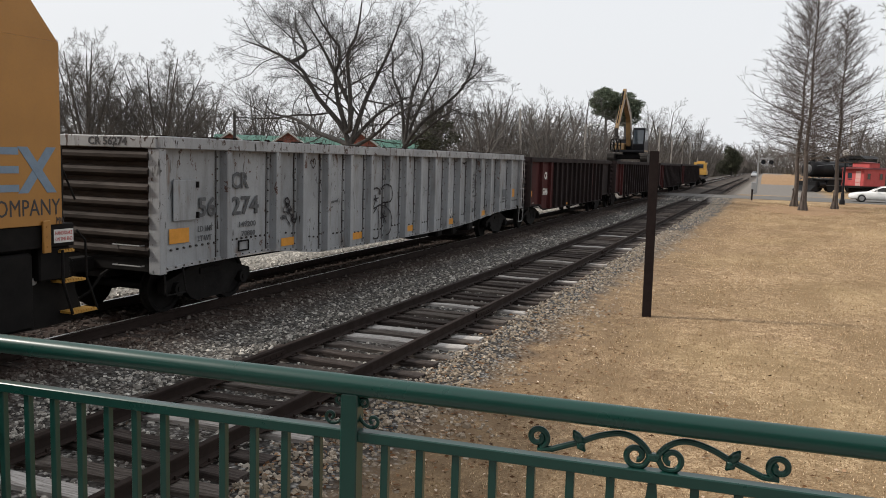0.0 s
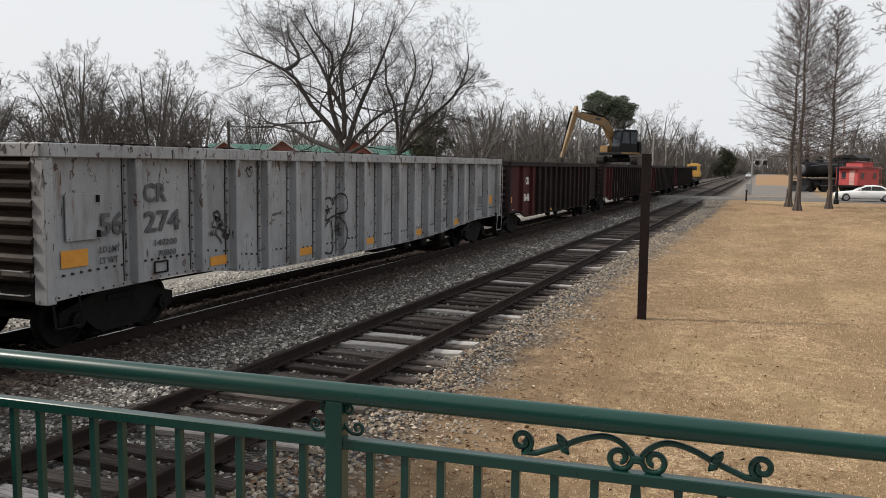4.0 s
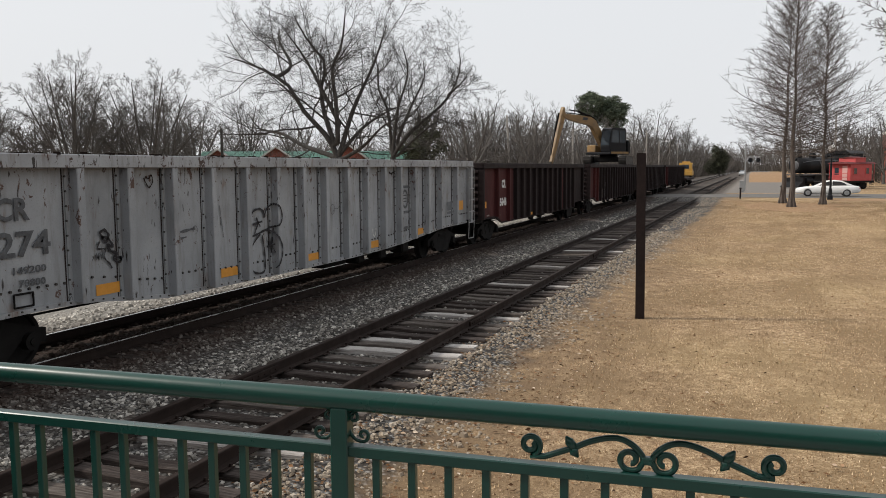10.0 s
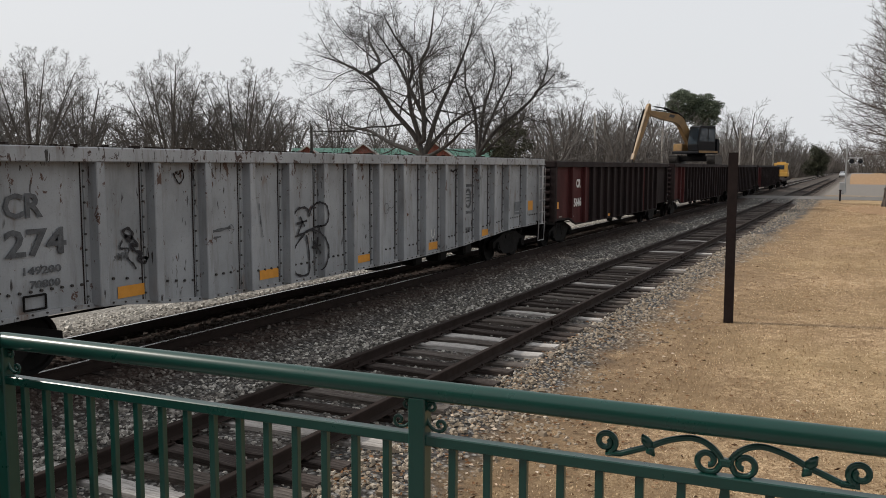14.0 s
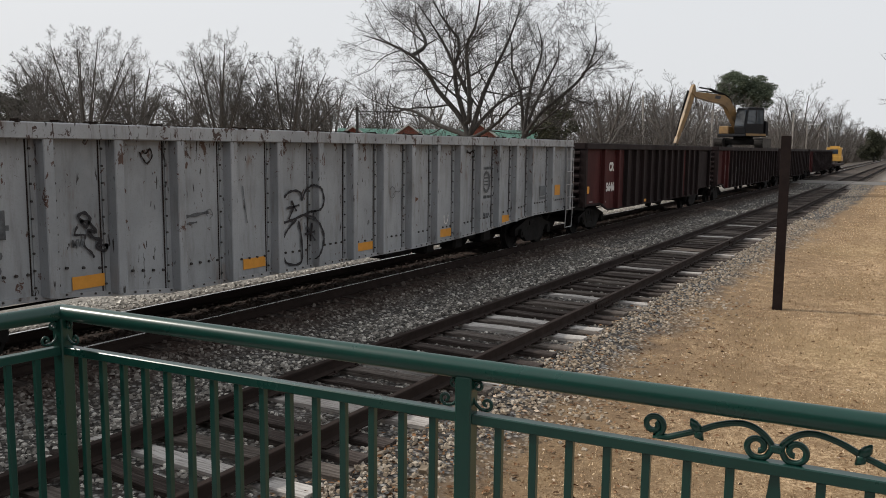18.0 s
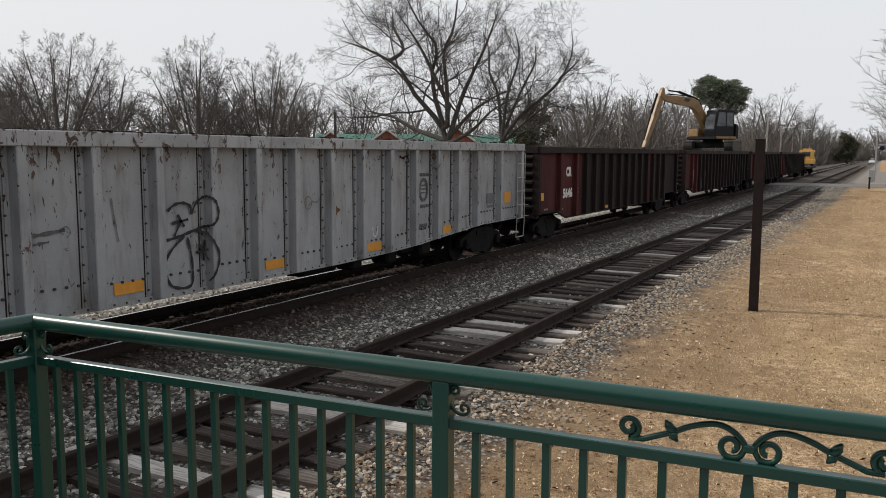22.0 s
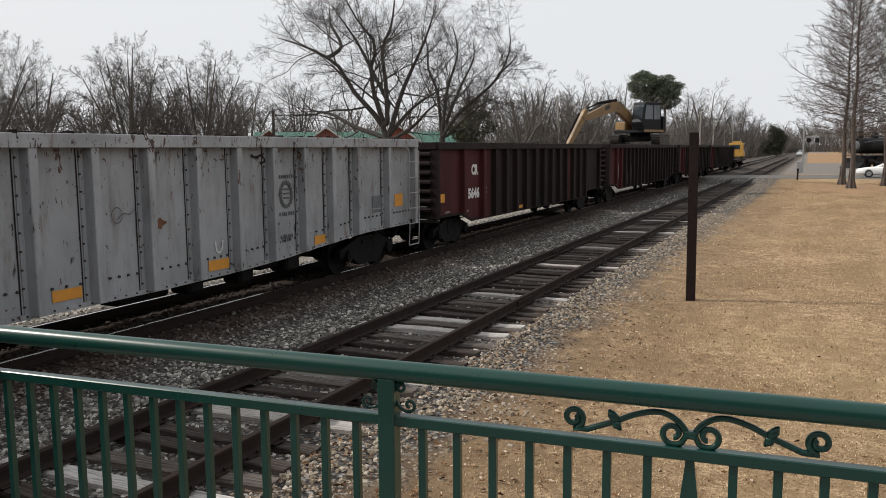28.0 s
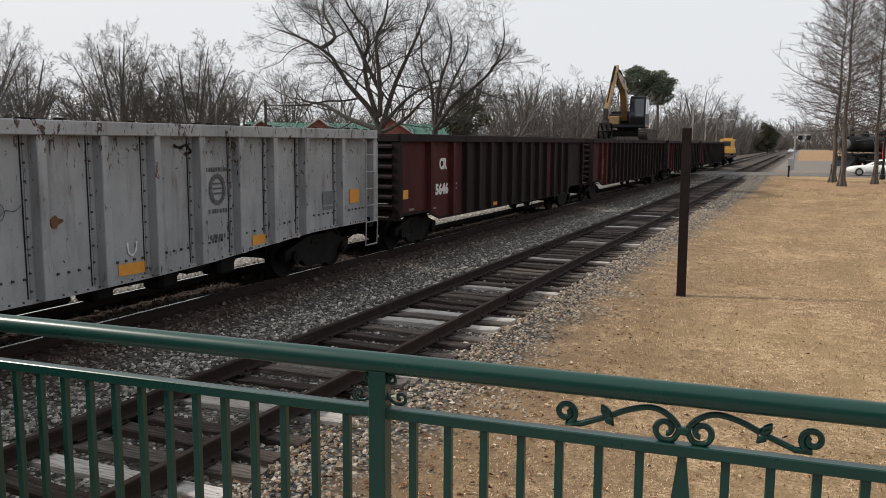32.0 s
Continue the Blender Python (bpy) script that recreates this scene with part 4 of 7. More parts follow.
stroke("spray_paint", [(gy(y), z) for y, z in ((22.66, 1.22), (22.68, 1.08), (22.75, 1.03), (22.82, 1.10), (22.84, 1.22))], 0.018, gx, M["white_mark"], grey, "white chalk mark")
stroke("spray_paint", [(gy(y), z) for y, z in ((14.66, 2.58), (14.72, 2.48), (14.78, 2.43), (14.86, 2.52), (14.83, 2.62), (14.76, 2.56), (14.70, 2.60))], 0.014, gx, M["seam_rust"], grey)
stroke("spray_paint", [(gy(y), z) for y, z in ((23.66, 2.60), (23.80, 2.56), (23.94, 2.60), (24.04, 2.50), (23.90, 2.46))], 0.030, gx, M["seam_rust"], grey, "dark rusty smear")
stroke("spray_paint", [(gy(y), z) for y, z in ((23.20, 1.35), (23.26, 1.24), (23.22, 1.12), (23.30, 1.06))], 0.040, gx, M["seam_rust"], grey, "dark rusty smear")
stroke("spray_paint", [(gy(y), z) for y, z in ((16.54, 2.07), (16.58, 1.8), (16.63, 1.50))], 0.014, gx, M["dark_grey_mark"], grey)
stroke("spray_paint", [(gy(y), z) for y, z in ((15.82, 1.66), (15.78, 1.72), (15.86, 1.76), (15.92, 1.68), (15.86, 1.62))], 0.008, gx, M["dark_grey_mark"], grey)

# dark red gondola
R0, R1 = 31.0, 48.3
r_ribs = [1.72] + [3.18 + 0.965 * i for i in range(13)]
red, rh, rxp = gondola("gondola_car", R0, R1, r_ribs, M["dark_paint"], M["dark_paint"], "dark oxide-red gondola car, sooty, with white lettering", "gondola cars of the train",
                       [(0, 0.93), (1.75, 0.92), (2.45, 0.68), (14.8, 0.66), (15.5, 0.92), (17.3, 0.93)], ztop=2.86, rib_d=0.13, rivets=False, first_paint=M["red_paint"])
rx, rc = rxp + 0.014, (R0 + R1) / 2
letters("stencil", "CR", 0.31, side_pose(rx, 33.48 - rc, 1.95), M["white_mark"], red, "white stencilled lettering", 0.50, 0.016)
letters("stencil", "5646", 0.31, side_pose(rx, 33.24 - rc, 1.29), M["white_mark"], red, "white stencilled lettering", 0.84, 0.016)
for y0_, y1_, z0_, z1_ in ((31.25, 31.66, 1.30, 1.52), (35.15, 35.50, 0.80, 0.94), (37.6, 37.95, 0.74, 0.84), (39.9, 40.3, 0.74, 0.86), (41.9, 42.2, 0.72, 0.82)):
    plate("orange_patch", rx - 0.008, y0_ - rc, y1_ - rc, z0_, z1_, M["label_orange"], red, "faded orange reflective patch")
for y_, z_ in ((34.4, 1.52), (34.4, 1.40), (35.3, 1.56), (35.3, 1.43), (31.7, 1.0), (33.0, 0.94)):
    plate("stencil_bar", rx - 0.008, y_ - rc, y_ - rc + 0.3, z_, z_ + 0.05, M["faint_mark"], red, "faint small stencil line")
# further cars
for a, b, n, gp in ((50.0, 70.0, 18, "red"), (71.5, 88.7, 15, "dark"), (90.2, 113.5, 20, "dark")):
    L_ = b - a
    c_, h_, xp_ = gondola("gondola_car", a, b, [1.6 + (L_ - 3.2) * i / (n - 1) + 0.07 for i in range(n)], M["dark_paint"], M["dark_paint"],
                          "sooty dark brown gondola car with raised side posts", "gondola cars of the train",
                          [(0, 0.93), (1.75, 0.92), (2.45, 0.68), (L_ - 2.45, 0.66), (L_ - 1.75, 0.92), (L_, 0.93)], ztop=2.86, rib_d=0.13, rivets=False, first_paint=M["red_paint"])
    if gp == "red":
        plate("pale_panel", xp_ + 0.006, -h_ + 3.1, -h_ + 3.32, 0.9, 2.4, M["faint_mark"], c_, "faded pale panel")
    rm = random.Random(n)
    for k in range(7):                                # chalky streaks low on the sheets
        y_ = rm.uniform(-h_ + 1.5, h_ - 1.5)
        plate("chalk_streak", xp_ + 0.015, y_, y_ + rm.uniform(0.03, 0.07), 0.75 + rm.random() * 0.2, rm.uniform(1.2, 2.2), M["faint_mark"], c_, "pale chalky streak")
    for k in range(4):
        plate("stencil_bar", xp_ + 0.006, -h_ + 2.4 + k * 0.22, -h_ + 2.5 + k * 0.22, 1.2 + 0.1 * (k % 2), 1.9 - 0.1 * (k % 3), M["faint_mark"], c_, "chalky pale paint marks")


# ---- orange work car at the train's head ----
O0, O1 = -7.5, 8.13
hop = car_root("work_car", (O0 + O1) / 2, "orange-yellow covered work car with blue-grey markings", "freight car")
ho, oc = (O1 - O0) / 2, (O0 + O1) / 2
for s in (1, -1):
    bm = fresh()
    box(bm, (min(s * 1.43, s * 1.49), -ho, 1.70), (max(s * 1.43, s * 1.49), ho, 4.05), 0.006)
    part("side_wall", bm, M["orange_paint"], hop)
    bm = fresh()
    prism(bm, [(-ho, 4.055), (ho, 4.055), (ho - 0.95, 5.15), (-ho + 0.95, 5.15)], 0, s * 1.40, s * 1.47)
    part("upper_wall", bm, M["orange_paint"], hop, "sloped upper side sheet")
    bm = fresh()
    box(bm, (min(s * 1.2, s * 1.46), -ho - 0.02, 1.40), (max(s * 1.2, s * 1.46), ho + 0.22, 1.70), 0.01)
    part("side_sill", bm, M["black_steel"], hop)
bm = fresh()
prism(bm, [(-ho + 0.95, 5.15), (ho - 0.95, 5.15), (ho - 0.95, 5.2), (-ho + 0.95, 5.2)], 0, -1.47, 1.47)
part("roof", bm, M["orange_paint"], hop)
for s in (-1, 1):
    bm = fresh()
    box(bm, (-1.43, min(s * (ho - 0.06), s * ho), 1.70), (1.43, max(s * (ho - 0.06), s * ho), 4.05), 0.004)
    part("end_wall", bm, M["orange_paint"], hop)
    bm = fresh()
    vs = [bm.verts.new(v) for v in ((-1.4, s * ho, 4.05), (1.4, s * ho, 4.05), (1.4, s * (ho - 0.95), 5.15), (-1.4, s * (ho - 0.95), 5.15))]
    f_ = bm.faces.new(vs)
    bmesh.ops.solidify(bm, geom=[f_], thickness=0.03)
    part("end_slope", bm, M["orange_paint"], hop)
    bm = fresh()
    box(bm, (-0.14, min(s * (ho - 0.3), s * (ho + 1.0)), 0.74), (0.14, max(s * (ho - 0.3), s * (ho + 1.0)), 0.98), 0.04)
    part("coupler", bm, M["black_steel"], hop, "knuckle coupler")
    bm = fresh()
    box(bm, (-1.40, min(s * (ho - 0.3), s * (ho + 0.2)), 0.95), (1.40, max(s * (ho - 0.3), s * (ho + 0.2)), 1.40), 0.02)
    part("end_platform", bm, M["black_steel"], hop)
    truck(hop, s * (ho - 2.0))
bm = fresh()
box(bm, (-1.1, -ho + 0.3, 0.75), (1.1, ho - 0.3, 1.40), 0.03)
part("underframe", bm, M["black_steel"], hop)
bm = fresh()
box(bm, (0.7, ho - 1.25, 0.35), (1.44, ho - 0.42, 1.35), 0.04)
part("equipment_box", bm, M["black_steel"], hop)
# stair well at the corner, dark, with boarding steps in it
bm = fresh()
prism(bm, [(ho - 1.3, 1.40), (ho + 0.26, 1.40), (ho + 0.36, 0.92), (ho + 0.56, 0.34), (ho - 0.25, 0.30), (ho - 1.3, 0.45)], 0, 0.80, 1.26)
part("stair_well", bm, M["black_steel"], hop, "black steel stair well")
bm = fresh()
cyl(bm, (1.26, ho - 0.3, 0.95), (1.29, ho - 0.3, 0.95), 0.05, 12)
part("lamp_socket", bm, M["pipe_grey"], hop)
for z, a, b, xx in ((1.34, 0.0, 0.24, 1.44), (0.93, 0.0, 0.40, 1.47), (0.49, 0.14, 0.58, 1.50)):
    bm = fresh()
    box(bm, (xx - 0.28, ho + a, z - 0.03), (xx, ho + b, z))
    for k in range(int((b - a) / 0.045)):
        box(bm, (xx - 0.02, ho + a + k * 0.045, z - 0.012), (xx + 0.012, ho + a + k * 0.045 + 0.028, z + 0.016))
    part("step", bm, M["tread_yellow"], hop, "step with serrated yellow tread")
bm = fresh()
tube(bm, [(1.46, ho + 0.02, 1.35), (1.48, ho + 0.0, 0.93), (1.5, ho + 0.13, 0.47)], 0.02, 6)
tube(bm, [(1.46, ho + 0.26, 1.60), (1.47, ho + 0.40, 1.45), (1.47, ho + 0.42, 0.93), (1.5, ho + 0.58, 0.47)], 0.016, 6)
part("step_hanger", bm, M["black_steel"], hop)
bm = fresh()
box(bm, (1.49, ho - 0.34, 1.34), (1.53, ho - 0.22, 1.76), 0.008)
for k in range(3):
    cyl(bm, (1.53, ho - 0.28, 1.42 + k * 0.13), (1.54, ho - 0.28, 1.42 + k * 0.13), 0.018, 8)
part("jacking_plate", bm, M["orange_paint"], hop)
bm = fresh()
tube(bm, [(1.2, ho + 0.06, 2.72), (1.3, ho + 0.16, 2.70), (1.3, ho + 0.17, 2.2), (1.28, ho + 0.16, 1.7)], 0.03, 6)
tube(bm, [(1.25, ho + 0.12, 2.66), (1.28, ho + 0.42, 2.0)], 0.014, 6)
part("hand_brake_pipe", bm, M["black_steel"], hop)
# markings: plain shapes and words
for z in (2.14, 2.37, 2.60):
    plate("blue_bar", 1.492, ho - 1.25, ho - 0.66, z, z + 0.09, M["blue_mark"], hop, "blue-grey painted bar")
for a, b in (((ho - 0.60, 2.12), (ho - 0.16, 2.70)), ((ho - 0.16, 2.12), (ho - 0.60, 2.70))):
    bm = fresh()
    w_ = 0.075
    prism(bm, [(a[0] - w_, a[1]), (a[0] + w_, a[1]), (b[0] + w_, b[1]), (b[0] - w_, b[1])], 0, 1.491, 1.494 if a[0] < b[0] else 1.496)
    part("blue_bar", bm, M["blue_mark"], hop, "blue-grey crossing bar")
letters("lettering", "COMPANY", 0.21, side_pose(1.493, ho - 1.17, 1.83), M["black_mark"], hop, "dark painted lettering", 1.14, 0.0)
letters("lettering", "MW", 0.09, side_pose(1.496, ho - 0.10, 1.705), M["black_mark"], hop, "black lettering", 0.13)
plate("warning_sign", 1.465, ho - 0.12, ho + 0.20, 1.45, 1.63, M["white_mark"], hop, "white warning sign")
letters("lettering", "HANDBRAKE", 0.05, side_pose(1.47, ho - 0.10, 1.555), M["red_mark"], hop, "small red lettering", 0.28)
letters("lettering", "ON THIS END", 0.05, side_pose(1.47, ho - 0.10, 1.475), M["red_mark"], hop, "small red lettering", 0.28)

# ---- excavator that rides on the cars' sides ----
EX_Y, EX_Z = 64.8, 2.865
EX_X = MAIN_X
exc = empty("excavator", "worn yellow crawler excavator with black cab, standing on a gondola", "excavator")
exc.location = (EX_X, EX_Y, EX_Z)
ROLLING.append((exc, EX_X, EX_Y, EX_Z))
for s in (-1, 1):
    bm = fresh()
    n = 40
    prof = []
    for k in range(n):
        a = 2 * math.pi * k / n
        prof.append((max(-1.45, min(1.45, 0)) + (1.42 if math.cos(a) > 0 else -1.42) + 0.28 * math.cos(a), 0.30 + 0.28 * math.sin(a)))
    prism(bm, prof, 0, s * 1.25 - 0.25, s * 1.25 + 0.25)
    for k in range(26):                               # track shoes
        y_ = -1.45 + k * 0.116
        for z_ in (0.005, 0.585):
            box(bm, (s * 1.25 - 0.27, y_, z_ - 0.02), (s * 1.25 + 0.27, y_ + 0.085, z_ + 0.035))
    for k in range(8):
        a0 = math.pi * (k + 0.5) / 8 - math.pi / 2
        for q in (-1, 1):
            box(bm, (-0.27, -0.04, -0.02), (0.27, 0.04, 0.03), 0, Matrix.Translation((s * 1.25, q * (1.42 + 0.29 * math.cos(a0)), 0.30 + 0.29 * math.sin(a0))) @ Matrix.Rotation(q * (math.pi / 2 - a0) * -1, 4, "X"))
    part("crawler_track", bm, M["track_steel"], exc, "dark steel crawler track")
bm = fresh()
box(bm, (-1.0, -0.75, 0.20), (1.0, 0.75, 0.56), 0.05)
cyl(bm, (0, 0, 0.54), (0, 0, 0.74), 0.62, 24)
part("undercarriage", bm, M["black_steel"], exc)
# upper works: local x points forward
up = fresh()
box(up, (-0.80, -1.18, 0.92), (1.15, 1.18, 1.10), 0.03)
house = part("upper_deck", up, M["cab_black"], exc, "black slewing upper deck")


def hpart(name, bm, mat, label="", smooth=False):
    return part(name, bm, mat, house, label, smooth)


for s in (-1, 1):
    bm = fresh()
    box(bm, (-0.78, min(s * 1.185, s * 1.20), 0.97), (1.1, max(s * 1.185, s * 1.20), 1.12), 0.01)
    hpart("side_strip", bm, M["yellow_paint"], "worn yellow strip along the deck")
bm = fresh()
prism(bm, [(-0.98, 1.0), (-0.75, 0.98), (-0.75, 1.95), (-0.92, 1.9), (-1.0, 1.6)], 1, -1.15, 1.15)
hpart("counterweight", bm, M["cab_black"])
bm = fresh()
box(bm, (-0.75, -1.16, 1.10), (0.15, 0.22, 1.75), 0.05)
hpart("engine_hood", bm, M["cab_black"])
bm = fresh()
box(bm, (0.15, -1.16, 1.10), (1.05, -0.35, 1.62), 0.04)
hpart("tool_box", bm, M["yellow_paint"], "worn yellow tool box")
bm = fresh()
prism(bm, [(-0.55, 1.1), (1.12, 1.1), (1.22, 1.5), (1.02, 2.72), (0.9, 2.8), (-0.45, 2.8), (-0.55, 2.7)], 1, 0.26, 1.17)
bmesh.ops.bevel(bm, geom=list(bm.edges), offset=0.03, segments=1, affect="EDGES")
hpart("cab", bm, M["cab_black"], "black operator's cab")
bm = fresh()
prism(bm, [(1.20, 1.58), (1.235, 1.58), (1.075, 2.62), (1.04, 2.62)], 1, 0.34, 1.09)
hpart("windscreen", bm, M["cab_glass"])
for yy in (0.25, 1.176):
    bm = fresh()
    prism(bm, [(0.28, 1.75), (1.05, 1.75), (0.94, 2.62), (0.28, 2.62)], 1, yy - 0.006, yy + 0.006)
    hpart("side_window", bm, M["cab_glass"])
    bm = fresh()
    prism(bm, [(-0.42, 1.75), (0.18, 1.75), (0.18, 2.62), (-0.42, 2.62)], 1, yy - 0.006, yy + 0.006)
    hpart("side_window", bm, M["cab_glass"])
bm = fresh()
cyl(bm, (-0.5, -0.5, 1.74), (-0.5, -0.5, 2.15), 0.05, 10)
hpart("exhaust", bm, M["black_steel"])
LB, LS, PIV = 4.7, 3.5, (0.45, -0.12, 1.45)
# boom: cranked box section, from its foot at the origin to its tip at x = LB
bm = fresh()
top = [(-0.12, 0.16), (0.9, 0.85), (1.75, 1.22), (2.3, 1.20), (3.4, 0.72), (4.55, 0.20), (4.82, 0.06)]
bot = [(4.82, -0.10), (4.5, -0.12), (3.2, 0.25), (2.2, 0.62), (1.75, 0.62), (1.0, 0.25), (0.05, -0.18)]
prism(bm, top + bot, 1, -0.17, 0.17)
bmesh.ops.bevel(bm, geom=[e for e in bm.edges if abs(e.verts[0].co.y - e.verts[1].co.y) > 0.1], offset=0.03, segments=2, affect="EDGES")
boom = hpart("boom", bm, M["yellow_paint"], "worn yellow cranked boom")
bm = fresh()
prism(bm, [(2.55, 0.78), (3.0, 0.58), (3.0, 0.80), (2.55, 1.0)], 1, -0.174, 0.174)
part("badge", bm, M["black_mark"], boom, "dark maker's patch")
bm = fresh()
tube(bm, [(1.85, 0, 1.34), (3.5, 0, 0.98)], 0.085, 10)
tube(bm, [(3.5, 0, 0.98), (4.35, 0, 0.62)], 0.045, 8)
part("stick_cylinder", bm, M["black_steel"], boom)
bm = fresh()
for q in (-1, 1):
    tube(bm, [(0.3, q * 0.12, 0.45), (1.7, q * 0.12, 1.30), (2.4, q * 0.12, 1.27), (4.4, q * 0.1, 0.36)], 0.025, 5)
part("hydraulic_hose", bm, M["black_steel"], boom)
bm = fresh()
prism(bm, [(-0.55, 0.20), (-0.30, 0.26), (0.3, 0.20), (LS - 0.1, 0.09), (LS + 0.06, 0.0), (LS - 0.1, -0.07), (0.4, -0.15), (-0.1, -0.15), (-0.5, 0.08)], 1, -0.12, 0.12)
bmesh.ops.bevel(bm, geom=[e for e in bm.edges if abs(e.verts[0].co.y - e.verts[1].co.y) > 0.1], offset=0.02, segments=1, affect="EDGES")
stick = hpart("stick", bm, M["yellow_paint"], "worn yellow stick")
bm = fresh()
tube(bm, [(0.0, 0, 0.42), (1.3, 0, 0.36)], 0.07, 8)
tube(bm, [(1.3, 0, 0.36), (LS - 0.5, 0, 0.2)], 0.035, 8)
part("bucket_cylinder", bm, M["black_steel"], stick)
bm = fresh()
tube(bm, [(0.2, 0.12, -0.2), (0.6, 0.14, -0.5), (1.0, 0.12, -0.16)], 0.02, 5)
part("hydraulic_hose", bm, M["black_steel"], stick)
# grapple: head, rotator and two curved jaws
bm = fresh()
box(bm, (-0.14, -0.12, -0.42), (0.14, 0.12, 0.12), 0.03)
cyl(bm, (0, 0, -0.42), (0, 0, -0.56), 0.2, 14)
box(bm, (-0.32, -0.16, -0.72), (0.32, 0.16, -0.54), 0.04)
grapple = hpart("grapple", bm, M["track_steel"], "dark steel grapple head")
for s in (-1, 1):
    bm = fresh()
    arc = [(s * (0.20 + 0.42 * math.sin(k * 0.38)), -0.66 - 0.095 * k * (1 + 0.02 * k)) for k in range(9)]
    for q in (-0.26, 0.0, 0.26):
        inner = [(x - s * 0.13 * (1 - i / 9), z + 0.02) for i, (x, z) in enumerate(arc)]
        prism(bm, arc + inner[::-1], 1, q - 0.035, q + 0.035)
    tube(bm, [(arc[4][0], -0.28, arc[4][1]), (arc[4][0], 0.28, arc[4][1])], 0.03, 6)
    part("grapple_jaw", bm, M["black_steel"], grapple)
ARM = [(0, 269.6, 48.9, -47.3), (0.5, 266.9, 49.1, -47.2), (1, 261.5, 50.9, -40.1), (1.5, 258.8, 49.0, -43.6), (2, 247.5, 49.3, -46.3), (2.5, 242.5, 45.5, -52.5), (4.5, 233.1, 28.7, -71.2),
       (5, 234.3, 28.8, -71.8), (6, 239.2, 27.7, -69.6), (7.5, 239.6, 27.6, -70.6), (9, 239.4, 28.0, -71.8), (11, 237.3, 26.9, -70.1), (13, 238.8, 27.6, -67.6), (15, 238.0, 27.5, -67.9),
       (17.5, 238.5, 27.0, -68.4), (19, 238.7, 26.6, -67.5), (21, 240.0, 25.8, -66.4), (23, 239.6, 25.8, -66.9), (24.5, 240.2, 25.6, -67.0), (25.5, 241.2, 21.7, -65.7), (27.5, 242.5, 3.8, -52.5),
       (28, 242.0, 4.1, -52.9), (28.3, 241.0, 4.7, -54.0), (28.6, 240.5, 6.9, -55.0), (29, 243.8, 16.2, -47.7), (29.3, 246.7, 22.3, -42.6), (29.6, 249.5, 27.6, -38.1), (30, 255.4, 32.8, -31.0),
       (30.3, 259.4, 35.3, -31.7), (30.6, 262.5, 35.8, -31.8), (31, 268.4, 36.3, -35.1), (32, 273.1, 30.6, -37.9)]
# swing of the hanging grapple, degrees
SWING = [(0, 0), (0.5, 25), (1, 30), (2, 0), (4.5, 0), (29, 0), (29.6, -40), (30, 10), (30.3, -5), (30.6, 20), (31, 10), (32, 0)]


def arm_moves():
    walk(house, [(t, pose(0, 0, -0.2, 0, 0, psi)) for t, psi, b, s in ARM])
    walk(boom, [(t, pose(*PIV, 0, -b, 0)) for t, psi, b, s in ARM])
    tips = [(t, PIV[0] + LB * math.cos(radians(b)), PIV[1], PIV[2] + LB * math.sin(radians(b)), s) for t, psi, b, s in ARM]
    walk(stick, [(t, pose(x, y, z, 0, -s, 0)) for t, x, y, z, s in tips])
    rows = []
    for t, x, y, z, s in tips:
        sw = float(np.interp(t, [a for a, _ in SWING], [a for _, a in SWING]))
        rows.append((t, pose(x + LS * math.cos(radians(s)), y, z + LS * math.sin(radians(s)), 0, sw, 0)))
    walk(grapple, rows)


# ---- flat car with a yellow machine at the far end ----
flat = car_root("flat_car", 126.0, "low dark flat car carrying a machine", "freight car")
bm = fresh()
box(bm, (-1.4, -7.0, 0.85), (1.4, 7.0, 1.12), 0.02)
part("deck", bm, M["dark_paint"], flat)
bm = fresh()
box(bm, (-0.3, -6.6, 0.5), (0.3, 6.6, 0.86), 0.02)
part("centre_sill", bm, M["black_steel"], flat)
for y_ in (-5.0, 5.0):
    truck(flat, y_)
mach = car_root("track_machine", 131.0, "small yellow track machine with a dark cab window", "rail machine")
mach.location.z = 1.12
ROLLING[-1] = (mach, MAIN_X, 131.0, 1.12)
bm = fresh()
box(bm, (-1.0, -1.1, 0.25), (1.3, 1.6, 0.9), 0.05)
part("body", bm, M["bright_yellow"], mach)
bm = fresh()
box(bm, (-0.6, -0.9, 0.9), (1.25, 0.7, 2.1), 0.05)
part("cab", bm, M["bright_yellow"], mach)
bm = fresh()
box(bm, (-0.2, -0.93, 1.25), (0.8, -0.89, 1.85), 0.01)
part("window", bm, M["cab_glass"], mach)
bm = fresh()
box(bm, (1.24, -0.6, 1.2), (1.27, 0.4, 1.9), 0.01)
part("window", bm, M["cab_glass"], mach)
bm = fresh()
box(bm, (-0.2, -0.5, 2.1), (0.9, 0.3, 2.3), 0.03)
part("roof_box", bm, M["bright_yellow"], mach)
for x_ in (-0.7, 0.9):
    for y_ in (-0.7, 1.1):
        bm = fresh()
        cyl(bm, (x_, y_, 0.25), (x_ + 0.15, y_, 0.25), 0.25, 16)
        part("wheel", bm, M["black_steel"], mach)


# ---- green platform railing ----
RAIL_O, RAIL_D, PITCH = Vector((-1.0243, 2.1165, 0)), Vector((0.9971, 0.0760, 0)), 0.11
DECK_Z, MID_Z, TOP_Z = 0.93, 1.859, 2.026


def run_frame(o, d):
    """Axes of a run of railing: x along it, y away from the viewer's side, z up."""
    x = d.normalized()
    y = Vector((-x.y, x.x, 0))
    return Matrix(((x.x, y.x, 0, o.x), (x.y, y.y, 0, o.y), (0, 0, 1, 0), (0, 0, 0, 1)))


